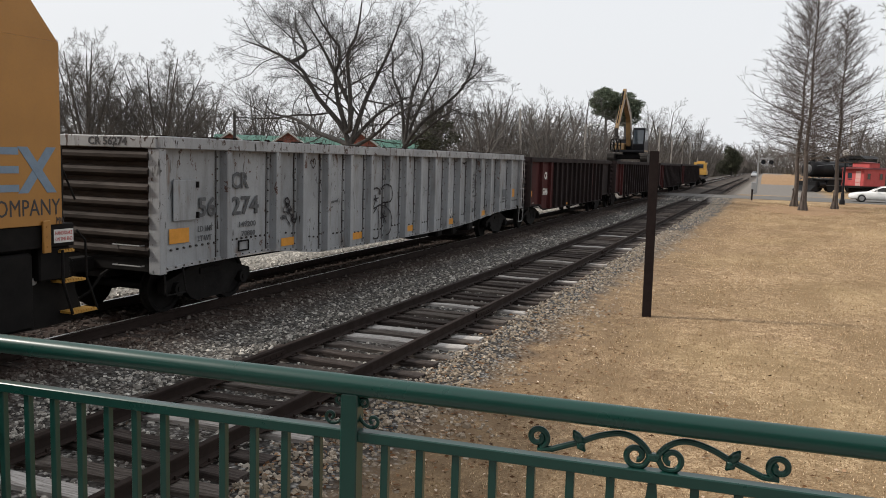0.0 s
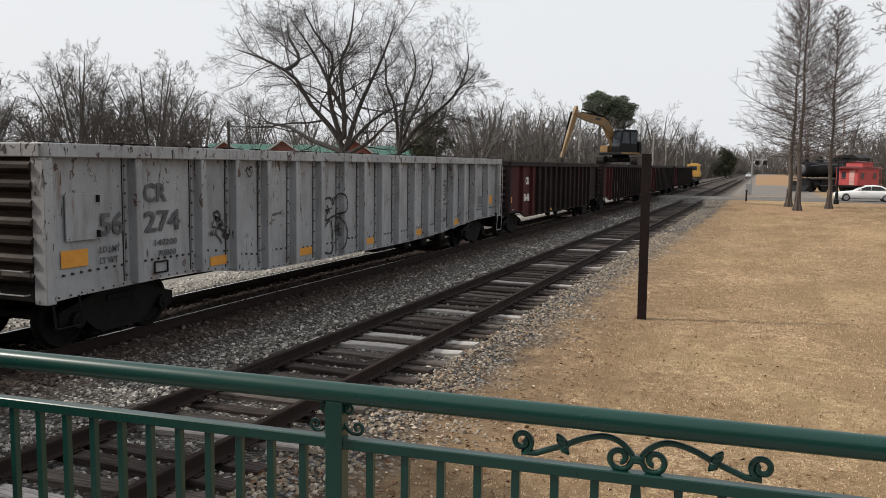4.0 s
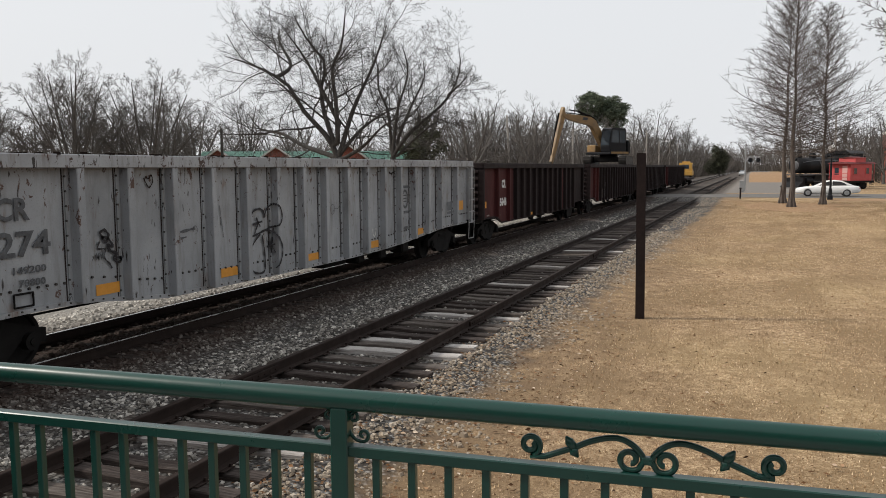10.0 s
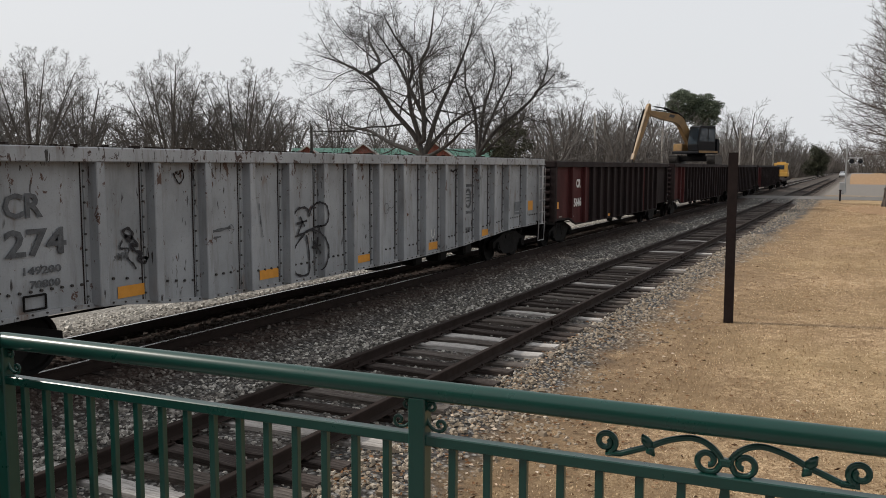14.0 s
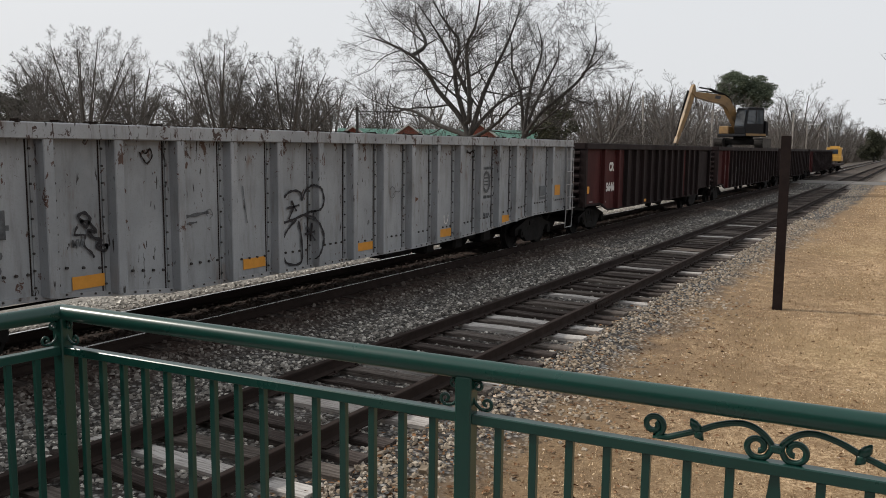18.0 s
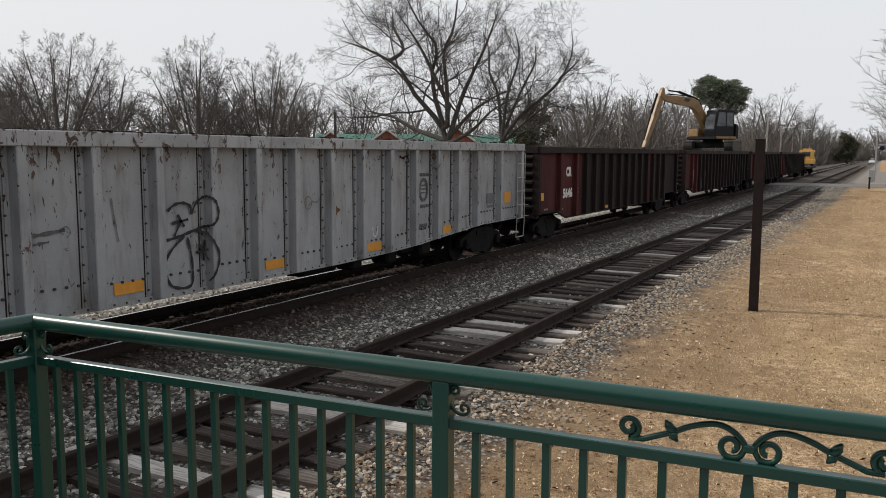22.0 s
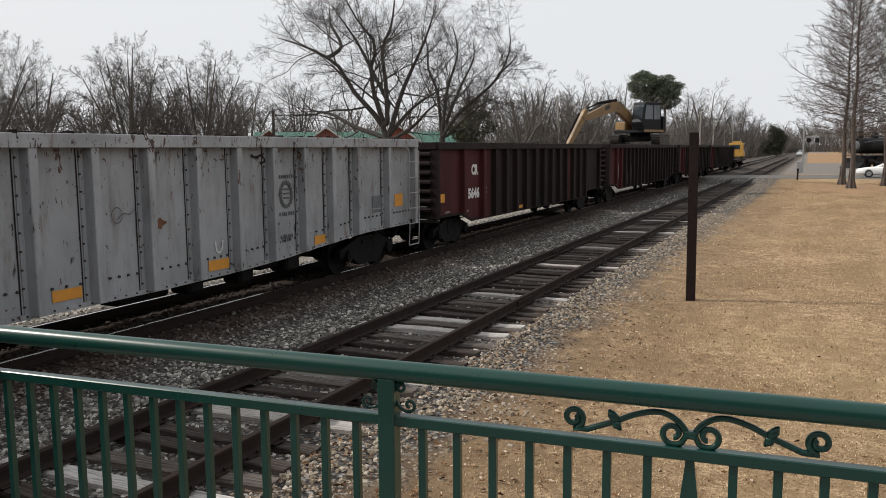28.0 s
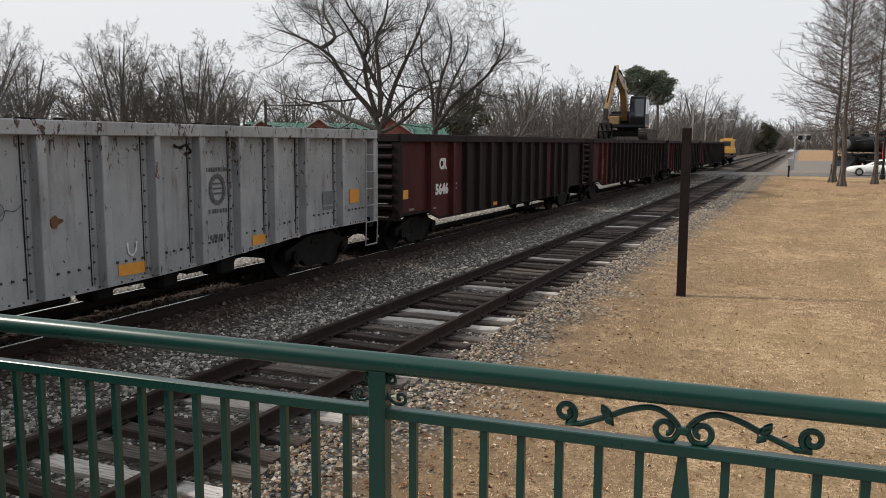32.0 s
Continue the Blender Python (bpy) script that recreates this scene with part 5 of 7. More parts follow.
def spiral(cx, cz, r0, r1, a0, a1, n=18):
    return [(cx + (r0 + (r1 - r0) * k / n) * math.cos(a0 + (a1 - a0) * k / n), cz + (r0 + (r1 - r0) * k / n) * math.sin(a0 + (a1 - a0) * k / n)) for k in range(n + 1)]


def smooth_path(pts, k=4):
    ps = [Vector(p) for p in pts]
    out = []
    for i in range(len(ps) - 1):
        p0, p1, p2, p3 = ps[max(i - 1, 0)], ps[i], ps[i + 1], ps[min(i + 2, len(ps) - 1)]
        for j in range(k):
            t = j / k
            out.append(0.5 * ((2 * p1) + (p2 - p0) * t + (2 * p0 - 5 * p1 + 4 * p2 - p3) * t * t + (3 * p1 - p0 - 3 * p2 + p3) * t ** 3))
    return out + [ps[-1]]


def scroll_ornament(rail, c):
    """Two mirrored wrought scrolls that meet in a collar, between the top tube and the middle bar. c: pose of its centre on the bar's top."""
    made = []
    for s in (-1, 1):
        end = spiral(-0.315, 0.050, 0.010, 0.031, math.pi * 2.3, math.pi * -0.5 + 0.0, 26)
        mid = [(-0.275, 0.020), (-0.235, 0.036), (-0.195, 0.052), (-0.15, 0.074), (-0.10, 0.088), (-0.065, 0.086), (-0.035, 0.070), (-0.014, 0.046), (-0.012, 0.030)]
        inner = spiral(-0.046, 0.034, 0.033, 0.011, -0.25 * math.pi, -2.45 * math.pi, 28)
        path = end + smooth_path(mid) + inner
        bm = fresh()
        tube(bm, [c @ Vector((s * x, 0, z)) for x, z in path], 0.0086, 8)
        # leaf that sprouts from the bar
        for dz, dx in ((0.030, -0.022), (-0.026, 0.012)):
            tube(bm, [c @ Vector((s * -0.195, 0, 0.052)), c @ Vector((s * (-0.200 + dx * 0.4), 0, 0.052 + dz * 0.55)), c @ Vector((s * (-0.195 + dx), 0, 0.052 + dz))], [0.014, 0.013, 0.003], 7)
        part("scroll", bm, M["green"], rail, "dark green wrought-iron scroll", True)
    bm = fresh()
    box(bm, (-0.016, -0.011, 0.024), (0.016, 0.011, 0.046), 0.004, c)
    part("collar", bm, M["green"], rail)


def bracket(rail, c, s):
    """Small double-curl bracket in the corner between a post and the bar."""
    up = spiral(s * 0.038, 0.083, 0.016, 0.004, math.pi * (0.5 if s > 0 else 0.5), math.pi * (-1.6 if s > 0 else 2.6), 16)
    low = spiral(s * 0.068, 0.032, 0.020, 0.005, -math.pi * 0.5, math.pi * (1.5 if s > 0 else -2.5), 18)
    body = smooth_path([(s * 0.036, 0.099), (s * 0.024, 0.086), (s * 0.020, 0.062), (s * 0.028, 0.034), (s * 0.046, 0.016), (s * 0.068, 0.012)])
    bm = fresh()
    tube(bm, [c @ Vector((x, 0, z)) for x, z in up[::-1] + [tuple(p) for p in body] + low], 0.0055, 6)
    part("bracket_scroll", bm, M["green"], rail, "small wrought-iron curl", True)


def railing_run(name, o, d, i0, i1, posts, orn, curl_first=False):
    rail = empty(name, "dark green painted steel railing with round handrail and scrollwork", "railing", "railing round the platform", m=Matrix.Translation((o.x, o.y, DECK_Z)))
    f = Matrix.Translation((-o.x, -o.y, -DECK_Z)) @ run_frame(o, d)
    at = lambda i, z, y=0: f @ Vector((i * PITCH, y, z))
    bm = fresh()
    tube(bm, [at(i0, TOP_Z), at(i0 + 0.03, TOP_Z), at((i0 + i1) / 2, TOP_Z), at(i1 - 0.03, TOP_Z), at(i1, TOP_Z)], 0.032, 28)
    part("handrail", bm, M["green"], rail, "glossy round green handrail", True)
    for k, (za, zb) in enumerate(((MID_Z, MID_Z + 0.033), (DECK_Z + 0.08, DECK_Z + 0.112))):
        bm = fresh()
        box(bm, (i0 * PITCH, -0.019, za), (i1 * PITCH, 0.019, zb), 0.003, f)
        part("crossbar", bm, M["green"], rail)
    for p in posts:
        bm = fresh()
        box(bm, (p * PITCH - 0.027, -0.027, DECK_Z), (p * PITCH + 0.027, 0.027, TOP_Z - 0.02), 0.004, f)
        box(bm, (p * PITCH - 0.06, -0.06, DECK_Z), (p * PITCH + 0.06, 0.06, DECK_Z + 0.012), 0.003, f)
        part("post", bm, M["green"], rail)
        c = f @ Matrix.Translation((p * PITCH, 0, MID_Z + 0.033))
        for s in (-1, 1):
            if i0 < p + s * 0.5 < i1:
                bracket(rail, c, s)
    if curl_first:
        bracket(rail, f @ Matrix.Translation((i0 * PITCH, 0, MID_Z + 0.033)), 1)
    bm = fresh()
    box(bm, (-0.0115, -0.0115, DECK_Z + 0.112), (0.0115, 0.0115, MID_Z), 0.002)
    me = mesh_from(bm, "picket", M["green"])
    me.transform(f.to_3x3().to_4x4())
    bm = fresh()
    prism(bm, [(-0.011, MID_Z), (0.011, MID_Z), (0.014, MID_Z - 0.03), (0.022, MID_Z - 0.10), (0.030, MID_Z - 0.17), (0.012, MID_Z - 0.24), (0.0115, DECK_Z + 0.112), (-0.0115, DECK_Z + 0.112), (-0.012, MID_Z - 0.24), (-0.030, MID_Z - 0.17), (-0.022, MID_Z - 0.10), (-0.014, MID_Z - 0.03)], 1, -0.009, 0.009)
    spear = mesh_from(bm, "picket", M["green"])
    spear.transform(f.to_3x3().to_4x4())
    for i in range(math.ceil(i0 + 0.4), math.floor(i1 - 0.4) + 1):
        if all(abs(i - p) > 0.6 for p in posts):
            ob = new("picket", spear if any(abs(i - q) < 0.1 for q in orn) else me)
            ob.parent = rail
            ob.location = f @ Vector((i * PITCH, 0, 0))
    for q in orn:
        scroll_ornament(rail, f @ Matrix.Translation((q * PITCH, 0, MID_Z + 0.033)))
    return rail


railing_run("railing", RAIL_O, RAIL_D, -16.95, 31, [-16.95, -1, 15, 31], [7, 23])
corner = RAIL_O + RAIL_D * (-16.95 * PITCH)
railing_run("railing", corner, Vector((-0.12, -0.993, 0)), 0, 40, [16, 32], [], True)

# the platform that carries it
bm = fresh()
box(bm, (-3.35, -6, -0.6), (5.5, 2.02, DECK_Z - 0.001), 0.02)
tagged(part("platform", bm, M["concrete"]), "plain grey concrete platform under the railing", "platform", kind="structure")
bm = fresh()
prism(bm, [(-3.35, 2.02), (5.5, 2.02), (5.5, 2.75), (-3.35, 2.09)], 2, -0.6, DECK_Z - 0.001)
tagged(part("platform_edge", bm, M["concrete"]), "grey concrete edge of the platform", "platform", kind="structure")

# ---- dark steel post on the lawn ----
bm = fresh()
s_ = 0.088
prism(bm, [(-s_, -0.09), (s_, -0.09), (s_, -0.075), (0.006, -0.072), (0.006, 0.072), (s_, 0.075), (s_, 0.09), (-s_, 0.09), (-s_, 0.075), (-0.006, 0.072), (-0.006, -0.072), (-s_, -0.075)], 2, -0.5, 3.30)
lp = part("steel_post", bm, M["post_rust"])
lp.matrix_world = pose(-2.12, 16.56, -0.33, 0, -0.4, 6)
tagged(lp, "dark rusted steel post standing in dry lawn", "post")


# ---- bare trees ----
class Wood:
    """Collects tapered branch pieces and turns them into meshes."""
    def __init__(self):
        self.v, self.f, self.many = [], [], []

    def limb(self, pts, radii, sides):
        base = len(self.v)
        up = None
        for i, p in enumerate(pts):
            d = (pts[min(i + 1, len(pts) - 1)] - pts[max(i - 1, 0)])
            d = d.normalized() if d.length > 1e-9 else Vector((0, 0, 1))
            if up is None:
                up = d.orthogonal().normalized()
            u = up - d * up.dot(d)
            u = u.normalized() if u.length > 1e-6 else d.orthogonal().normalized()
            up = u
            w = d.cross(u)
            for k in range(sides):
                a = 2 * math.pi * k / sides
                self.v.append(tuple(p + (u * math.cos(a) + w * math.sin(a)) * radii[i]))
        for i in range(len(pts) - 1):
            for k in range(sides):
                a, b = base + i * sides + k, base + i * sides + (k + 1) % sides
                self.f.append((a, b, b + sides, a + sides))

    def sticks(self, a, b, ra, rb):
        """Many thin three-sided twigs at once, from a to b (n x 3), with their radii at both ends."""
        d = b - a
        d = d / (np.linalg.norm(d, axis=1)[:, None] + 1e-9)
        h = np.where(np.abs(d[:, 2:3]) < 0.9, np.array([[0.0, 0.0, 1.0]]), np.array([[1.0, 0.0, 0.0]]))
        u = np.cross(d, h)
        u /= np.linalg.norm(u, axis=1)[:, None] + 1e-9
        w = np.cross(d, u)
        ring = [u * math.cos(k * 2.0944) + w * math.sin(k * 2.0944) for k in range(3)]
        self.many.append(np.stack([a + q * ra[:, None] for q in ring] + [b + q * rb[:, None] for q in ring], 1).reshape(-1, 3))

    def arrays(self):
        v, f = list(self.v), list(self.f)
        for block in self.many:
            k = len(v)
            v.extend(block.tolist())
            q = np.array([(0, 1, 4, 3), (1, 2, 5, 4), (2, 0, 3, 5)])
            f.extend((q[None] + (k + 6 * np.arange(len(block) // 6))[:, None, None]).reshape(-1, 4).tolist())
        return v, f

    def mesh(self, name, mat, smooth=True):
        v, f = self.arrays()
        me = bpy.data.meshes.new(name)
        me.from_pydata(v, [], f)
        me.materials.append(mat)
        if smooth:
            me.polygons.foreach_set("use_smooth", [True] * len(me.polygons))
        return me


def resample(path, m):
    """m points at even steps along a smoothed path."""
    p = np.array([tuple(q) for q in smooth_path([tuple(v) for v in path], 6)])
    s = np.concatenate([[0], np.cumsum(np.linalg.norm(np.diff(p, axis=0), axis=1))])
    t = np.linspace(0, s[-1], m)
    return np.stack([np.interp(t, s, p[:, k]) for k in range(3)], 1)


def offshoots(g, P, R, k, ratio, angle, gnarl, lift, stout, m, start=0.2):
    """Side branches of many branches at once. P: n x points x 3, R: n x points; k new ones on each."""
    n, q = P.shape[0], P.shape[1]
    u = start + (1 - start) * (np.arange(k)[None] + g.random((n, k))) / k
    f = u * (q - 1)
    i = np.minimum(f.astype(int), q - 2)
    w = (f - i)[..., None]
    row = np.arange(n)[:, None]
    base = P[row, i] * (1 - w) + P[row, i + 1] * w
    tan = P[row, i + 1] - P[row, i]
    tan /= np.linalg.norm(tan, axis=2)[..., None] + 1e-9
    rb = R[row, i] * (1 - w[..., 0]) + R[row, i + 1] * w[..., 0]
    long = np.linalg.norm(np.diff(P, axis=1), axis=2).sum(1)[:, None] * ratio * (1.2 - 0.75 * u) * g.uniform(0.6, 1.2, (n, k))
    a = np.cross(tan, np.array((0.3, 0.2, 1.0)))
    a /= np.linalg.norm(a, axis=2)[..., None] + 1e-9
    b = np.cross(tan, a)
    spin = (np.arange(k)[None] * 2.39996 + g.uniform(0, 6.28, (n, 1)) + g.normal(0, 0.4, (n, k)))[..., None]
    bend = (np.radians(angle) * (1.15 - 0.4 * u) * g.uniform(0.7, 1.25, (n, k)))[..., None]
    d = tan * np.cos(bend) + (a * np.cos(spin) + b * np.sin(spin)) * np.sin(bend)
    base, d, long, rb = base.reshape(-1, 3), d.reshape(-1, 3), long.reshape(-1, 1), rb.reshape(-1)
    out = [base]
    for _ in range(m - 1):
        d = d + g.normal(0, gnarl, d.shape) + np.array((0, 0, lift))
        d /= np.linalg.norm(d, axis=1)[:, None]
        out.append(out[-1] + d * long / (m - 1))
    r0 = np.maximum(rb * stout * g.uniform(0.7, 1.1, len(rb)), 0.0)
    return np.stack(out, 1), r0[:, None] * np.linspace(1, 0.35, m)[None]


def grown_tree(seed, trunk, limbs, thick=0.4, limb_r=0.45, orders=(), tip=0.006):
    """Trunk and limbs in one collection, the finer branches and twigs in another. orders: settings of offshoots(), coarse to fine."""
    g = np.random.default_rng(seed)
    wood, crown = Wood(), Wood()
    t = resample(trunk, 6)
    wood.limb([Vector(p) for p in t], [thick * k for k in (1.35, 1.05, 0.97, 0.93, 0.9, 0.82)], 10)
    paths = []
    for path in limbs:                                # a limb springs from the nearest point of the trunk or of a limb before it
        known = np.concatenate([t[2:]] + paths)
        p0 = np.array(path[0], float)
        d = np.linalg.norm(known - p0, axis=1) + 0.6 * np.maximum(0, known[:, 2] - p0[2] + 0.5)
        paths.append(resample([known[int(d.argmin())]] + [np.array(p, float) for p in path], 12))
    P = np.stack(paths)
    span = np.linalg.norm(np.diff(P, axis=1), axis=2).sum(1)
    R = thick * limb_r * (span / span.max())[:, None] ** 0.6 * (1 - np.linspace(0, 1, 12)[None]) ** 0.75 + tip * 3
    for p, r in zip(P, R):
        wood.limb([Vector(q) for q in p], r.tolist(), 7)
    for o in orders:
        P, R = offshoots(g, P, R, *o)
        R = np.maximum(R, tip * np.linspace(1, 0.6, R.shape[1])[None])
        for j in range(P.shape[1] - 1):
            crown.sticks(P[:, j], P[:, j + 1], R[:, j], R[:, j + 1])
    return wood, crown


def tree(name, x, y, label, mat, group="", **more):
    wood, crown = grown_tree(**more)
    root = empty(name, label, "tree", group)
    root.location = (x, y, ground_z(x, y) - 0.1)
    for nm, w in (("trunk", wood), ("crown", crown)):
        o = new(nm, w.mesh(nm, mat))
        o.parent = root
    return root


def spread(pairs, seed, deep):
    """Gives limbs drawn in breadth and height a depth of their own."""
    r = random.Random(seed)
    k = r.uniform(-deep, deep)
    return [(x, k * i / (len(pairs) - 1) + r.uniform(-0.15, 0.15), z) for i, (x, z) in enumerate(pairs)]


# number, length, angle, crookedness, upturn, stoutness, points, start
GNARLED = ((9, 0.62, 52, 0.17, 0.045, 0.52, 7, 0.18), (9, 0.56, 50, 0.20, 0.03, 0.52, 5, 0.15), (7, 0.56, 46, 0.22, 0.02, 0.55, 4, 0.12), (4, 0.55, 42, 0.20, 0.02, 0.6, 2, 0.2))
UPSWEPT = ((10, 0.44, 46, 0.07, 0.01, 0.5, 6, 0.28), (8, 0.50, 42, 0.10, 0.02, 0.5, 4, 0.18), (5, 0.60, 40, 0.12, 0.02, 0.55, 3, 0.15), (3, 0.60, 38, 0.12, 0.02, 0.6, 2, 0.2))
DISTANT = ((8, 0.54, 46, 0.10, 0.02, 0.5, 5, 0.2), (6, 0.58, 42, 0.14, 0.02, 0.5, 3, 0.15), (5, 0.60, 40, 0.14, 0.02, 0.6, 2, 0.15))


# wide-spreading tree behind the grey car: stout crooked limbs from a short trunk, a long low limb to one side
tree("bare_tree", -28.5, 53.2, "large bare spreading tree with dark gnarled limbs behind the train", M["bark_dark"], seed=21, trunk=((0, 0, 0), (0.1, 0, 2.0), (-0.1, 0, 4.0)),
     limbs=[spread(p, i, 3.0) for i, p in enumerate((
         ((-0.5, 4.2), (-3.2, 5.0), (-5.4, 6.0), (-7.7, 6.4), (-9.0, 7.6)), ((-0.3, 4.6), (-0.9, 5.8), (-2.4, 7.6), (-3.3, 9.3), (-5.4, 10.6), (-8.0, 11.5)), ((-3.9, 10.9), (-5.5, 12.8), (-6.4, 14.2)),
         ((-0.2, 4.8), (-0.9, 7.2), (-1.0, 9.2), (-0.4, 10.7), (-1.6, 12.4), (-2.6, 14.4)), ((0.0, 4.9), (0.1, 7.9), (0.1, 10.4), (1.1, 11.9), (1.6, 14.4)), ((0.2, 4.8), (1.0, 7.3), (1.8, 9.1), (2.7, 10.9), (3.6, 13.5)),
         ((0.3, 4.6), (1.8, 6.3), (3.5, 7.4), (4.8, 7.9)), ((0.4, 4.0), (2.2, 4.9), (3.8, 6.1), (5.4, 6.9)), ((0.1, 6.4), (-0.6, 8.4), (-1.9, 11.0), (-3.4, 13.4))))],
     thick=0.40, limb_r=0.50, tip=0.0068, orders=GNARLED)
tree("bare_tree", -26.6, 60.5, "tall bare tree with dark limbs leaning outward behind the train", M["bark_dark"], seed=8, trunk=((0, 0, 0), (-0.7, 0, 2.0), (-0.9, 0, 4.2)),
     limbs=[spread(p, 40 + i, 2.4) for i, p in enumerate((
         ((-1.0, 4.6), (-1.2, 7.9), (-2.0, 9.6), (-2.1, 11.4), (-2.6, 12.8)), ((-0.8, 4.8), (-0.3, 8.0), (0.3, 9.7), (0.7, 11.2), (0.2, 13.0)), ((-0.6, 4.6), (0.6, 6.1), (2.5, 7.6), (3.8, 8.9), (4.7, 11.0), (4.5, 12.6)),
         ((3.9, 9.0), (5.2, 9.5), (6.3, 10.1)), ((-0.6, 4.2), (0.9, 5.5), (2.9, 6.8), (4.1, 7.2)), ((-0.5, 5.4), (1.0, 8.2), (2.2, 10.2), (2.3, 11.6))))],
     thick=0.30, limb_r=0.52, tip=0.0068, orders=GNARLED)


def fan(x, y, label, seed, w, top, low, off=0.0, mat="bark_grey", fork=1.7, stems=9, **more):
    """A tree whose straight limbs fan out from a low fork into a dome of fine twigs."""
    r = random.Random(seed)
    limbs = []
    for k in range(stems):
        a = k * 2.39996 + r.uniform(-0.3, 0.3)
        e = radians(8 + 70 * ((k + 0.5) / stems) ** 0.6) * r.uniform(0.92, 1.06)
        x1, y1, z1 = off + w * 0.84 * math.sin(e) * math.cos(a), w * 0.8 * math.sin(e) * math.sin(a), fork + (top - fork) * 0.90 * math.cos(e) ** 0.75
        limbs.append([(x1 * q + r.uniform(-0.1, 0.1), y1 * q, fork + (z1 - fork) * q) for q in (0.15, 0.4, 0.7, 1.0)])
    args = dict(thick=0.28, limb_r=0.34, tip=0.0095, orders=UPSWEPT)
    args.update(more)
    return tree("bare_tree", x, y, label, M[mat], seed=seed, trunk=((0, 0, 0), (0.05, 0, fork * 0.5), (0, 0, fork)), limbs=limbs, **args)


fan_a = fan(-54.4, 54.0, "rounded bare tree with fine upswept twigs", 31, 5.9, 13.4, 3.6, stems=16)
fan(-51.0, 59.2, "low rounded bare tree with fine upswept twigs", 32, 6.8, 12.8, 2.8, 0.8, stems=16)
fan_b = fan(-67.6, 50.0, "broad bare tree with dense twigs", 33, 9.4, 14.2, 3.4, stems=20)
fan(-84.0, 44.0, "broad bare tree with dense twigs", 34, 7.6, 12.6, 3.0, stems=13)
# the same kinds further off
fan_c = fan(-31.0, 95.0, "bare grey winter tree with an open rounded crown", 35, 5.0, 12.6, 3.4, stems=9, tip=0.015, orders=DISTANT)
fan_d = fan(-29.5, 105.0, "bare grey winter tree with a broad uneven crown", 36, 6.0, 12.4, 3.0, 0.4, stems=10, tip=0.015, orders=DISTANT)


# bare conifers on the lawn: straight buttressed trunks with many fine side branches
def cypress(x, y, h, reach, seed, label, lean=0.0, low=3.3, girth=0.175):
    rnd = random.Random(seed)
    root = empty("bare_cypress", label, "tree", "cypresses on the lawn")
    root.location = (x, y, ground_z(x, y))
    wood, crown = Wood(), Wood()
    n = 18
    pts = [Vector((lean * i / n + 0.05 * math.sin(i), 0.04 * math.cos(i * 1.3), h * i / n)) for i in range(n + 1)]
    pts.insert(1, Vector((0, 0, 0.40)))
    rad = [girth * 1.7, girth * 1.3] + [girth * (1 - i / n) ** 1.3 + 0.010 for i in range(1, n + 1)]
    wood.limb(pts, rad, 12)
    for k in range(7):                                # buttresses
        a = k * 0.9
        wood.limb([Vector((q * math.cos(a), q * math.sin(a), z)) for q, z in ((girth * 1.75, -0.05), (girth * 1.05, 0.45), (girth * 0.72, 1.3))], [0.085, 0.065, 0.03], 5)
    A, B, RA, RB = [], [], [], []
    def put(p, q, r0, r1):
        A.append(tuple(p)); B.append(tuple(q)); RA.append(r0); RB.append(r1)
    total = 150
    for k in range(total):
        u = (k + rnd.random()) / total
        zz = low + (h - low) * u ** 0.92
        a = k * 2.39996 + rnd.uniform(-0.4, 0.4)
        length = reach * (1.0 - 0.84 * u ** 1.05) * rnd.uniform(0.55, 1.12) * (0.72 + 0.28 * min(1, u * 7))
        d = Vector((math.cos(a), math.sin(a), 0.38 + 0.65 * u + rnd.gauss(0, 0.10))).normalized()
        q = Vector((lean * zz / h, 0, zz))
        r0 = (0.032 * (1 - 0.65 * u) + 0.007) * rnd.uniform(0.7, 1.25)
        bp = [q.copy()]
        m = 7
        for i in range(m):                            # rises from the trunk, then levels and turns up at its end
            d = (d + Vector((rnd.gauss(0, 0.09), rnd.gauss(0, 0.09), rnd.gauss((-0.10 + 0.045 * i) * (1 - u), 0.06)))).normalized()
            q = q + d * length / m
            bp.append(q.copy())
            put(bp[-2], q, max(r0 * (1 - i / m * 0.8), 0.005), max(r0 * (1 - (i + 1) / m * 0.8), 0.0045))
        for j in range(11):
            w = 0.14 + 0.86 * (j + rnd.random()) / 11
            i = min(int(w * m), m - 1)
            at = bp[i].lerp(bp[i + 1], w * m - i)
            ax = (bp[i + 1] - bp[i]).normalized()
            sd = ax.orthogonal().normalized()
            sd.rotate(Matrix.Rotation(j * 2.4 + rnd.random(), 3, ax))
            td = (ax * 0.8 + sd * 0.62 + Vector((0, 0, 0.10))).normalized()
            tl = length * 0.30 * (1.15 - 0.6 * w) * rnd.uniform(0.5, 1.2)
            mid = at + td * tl * 0.5 + Vector((rnd.gauss(0, 0.05), rnd.gauss(0, 0.05), rnd.gauss(0, 0.05)))
            e = mid + (td + Vector((0, 0, 0.15))).normalized() * tl * 0.5
            put(at, mid, 0.0095, 0.008)
            put(mid, e, 0.008, 0.004)
            for t_ in range(4):
                t0 = at.lerp(e, 0.2 + 0.2 * t_)
                put(t0, t0 + (td + Vector((rnd.gauss(0, 0.55), rnd.gauss(0, 0.55), rnd.gauss(0.08, 0.45)))).normalized() * (tl * 0.38 + 0.05), 0.0065, 0.003)
    crown.sticks(np.array(A), np.array(B), np.array(RA), np.array(RB))
    for nm, w in (("trunk", wood), ("crown", crown)):
        o = new(nm, w.mesh(nm, M["bark_cypress"]))
        o.parent = root
    return root


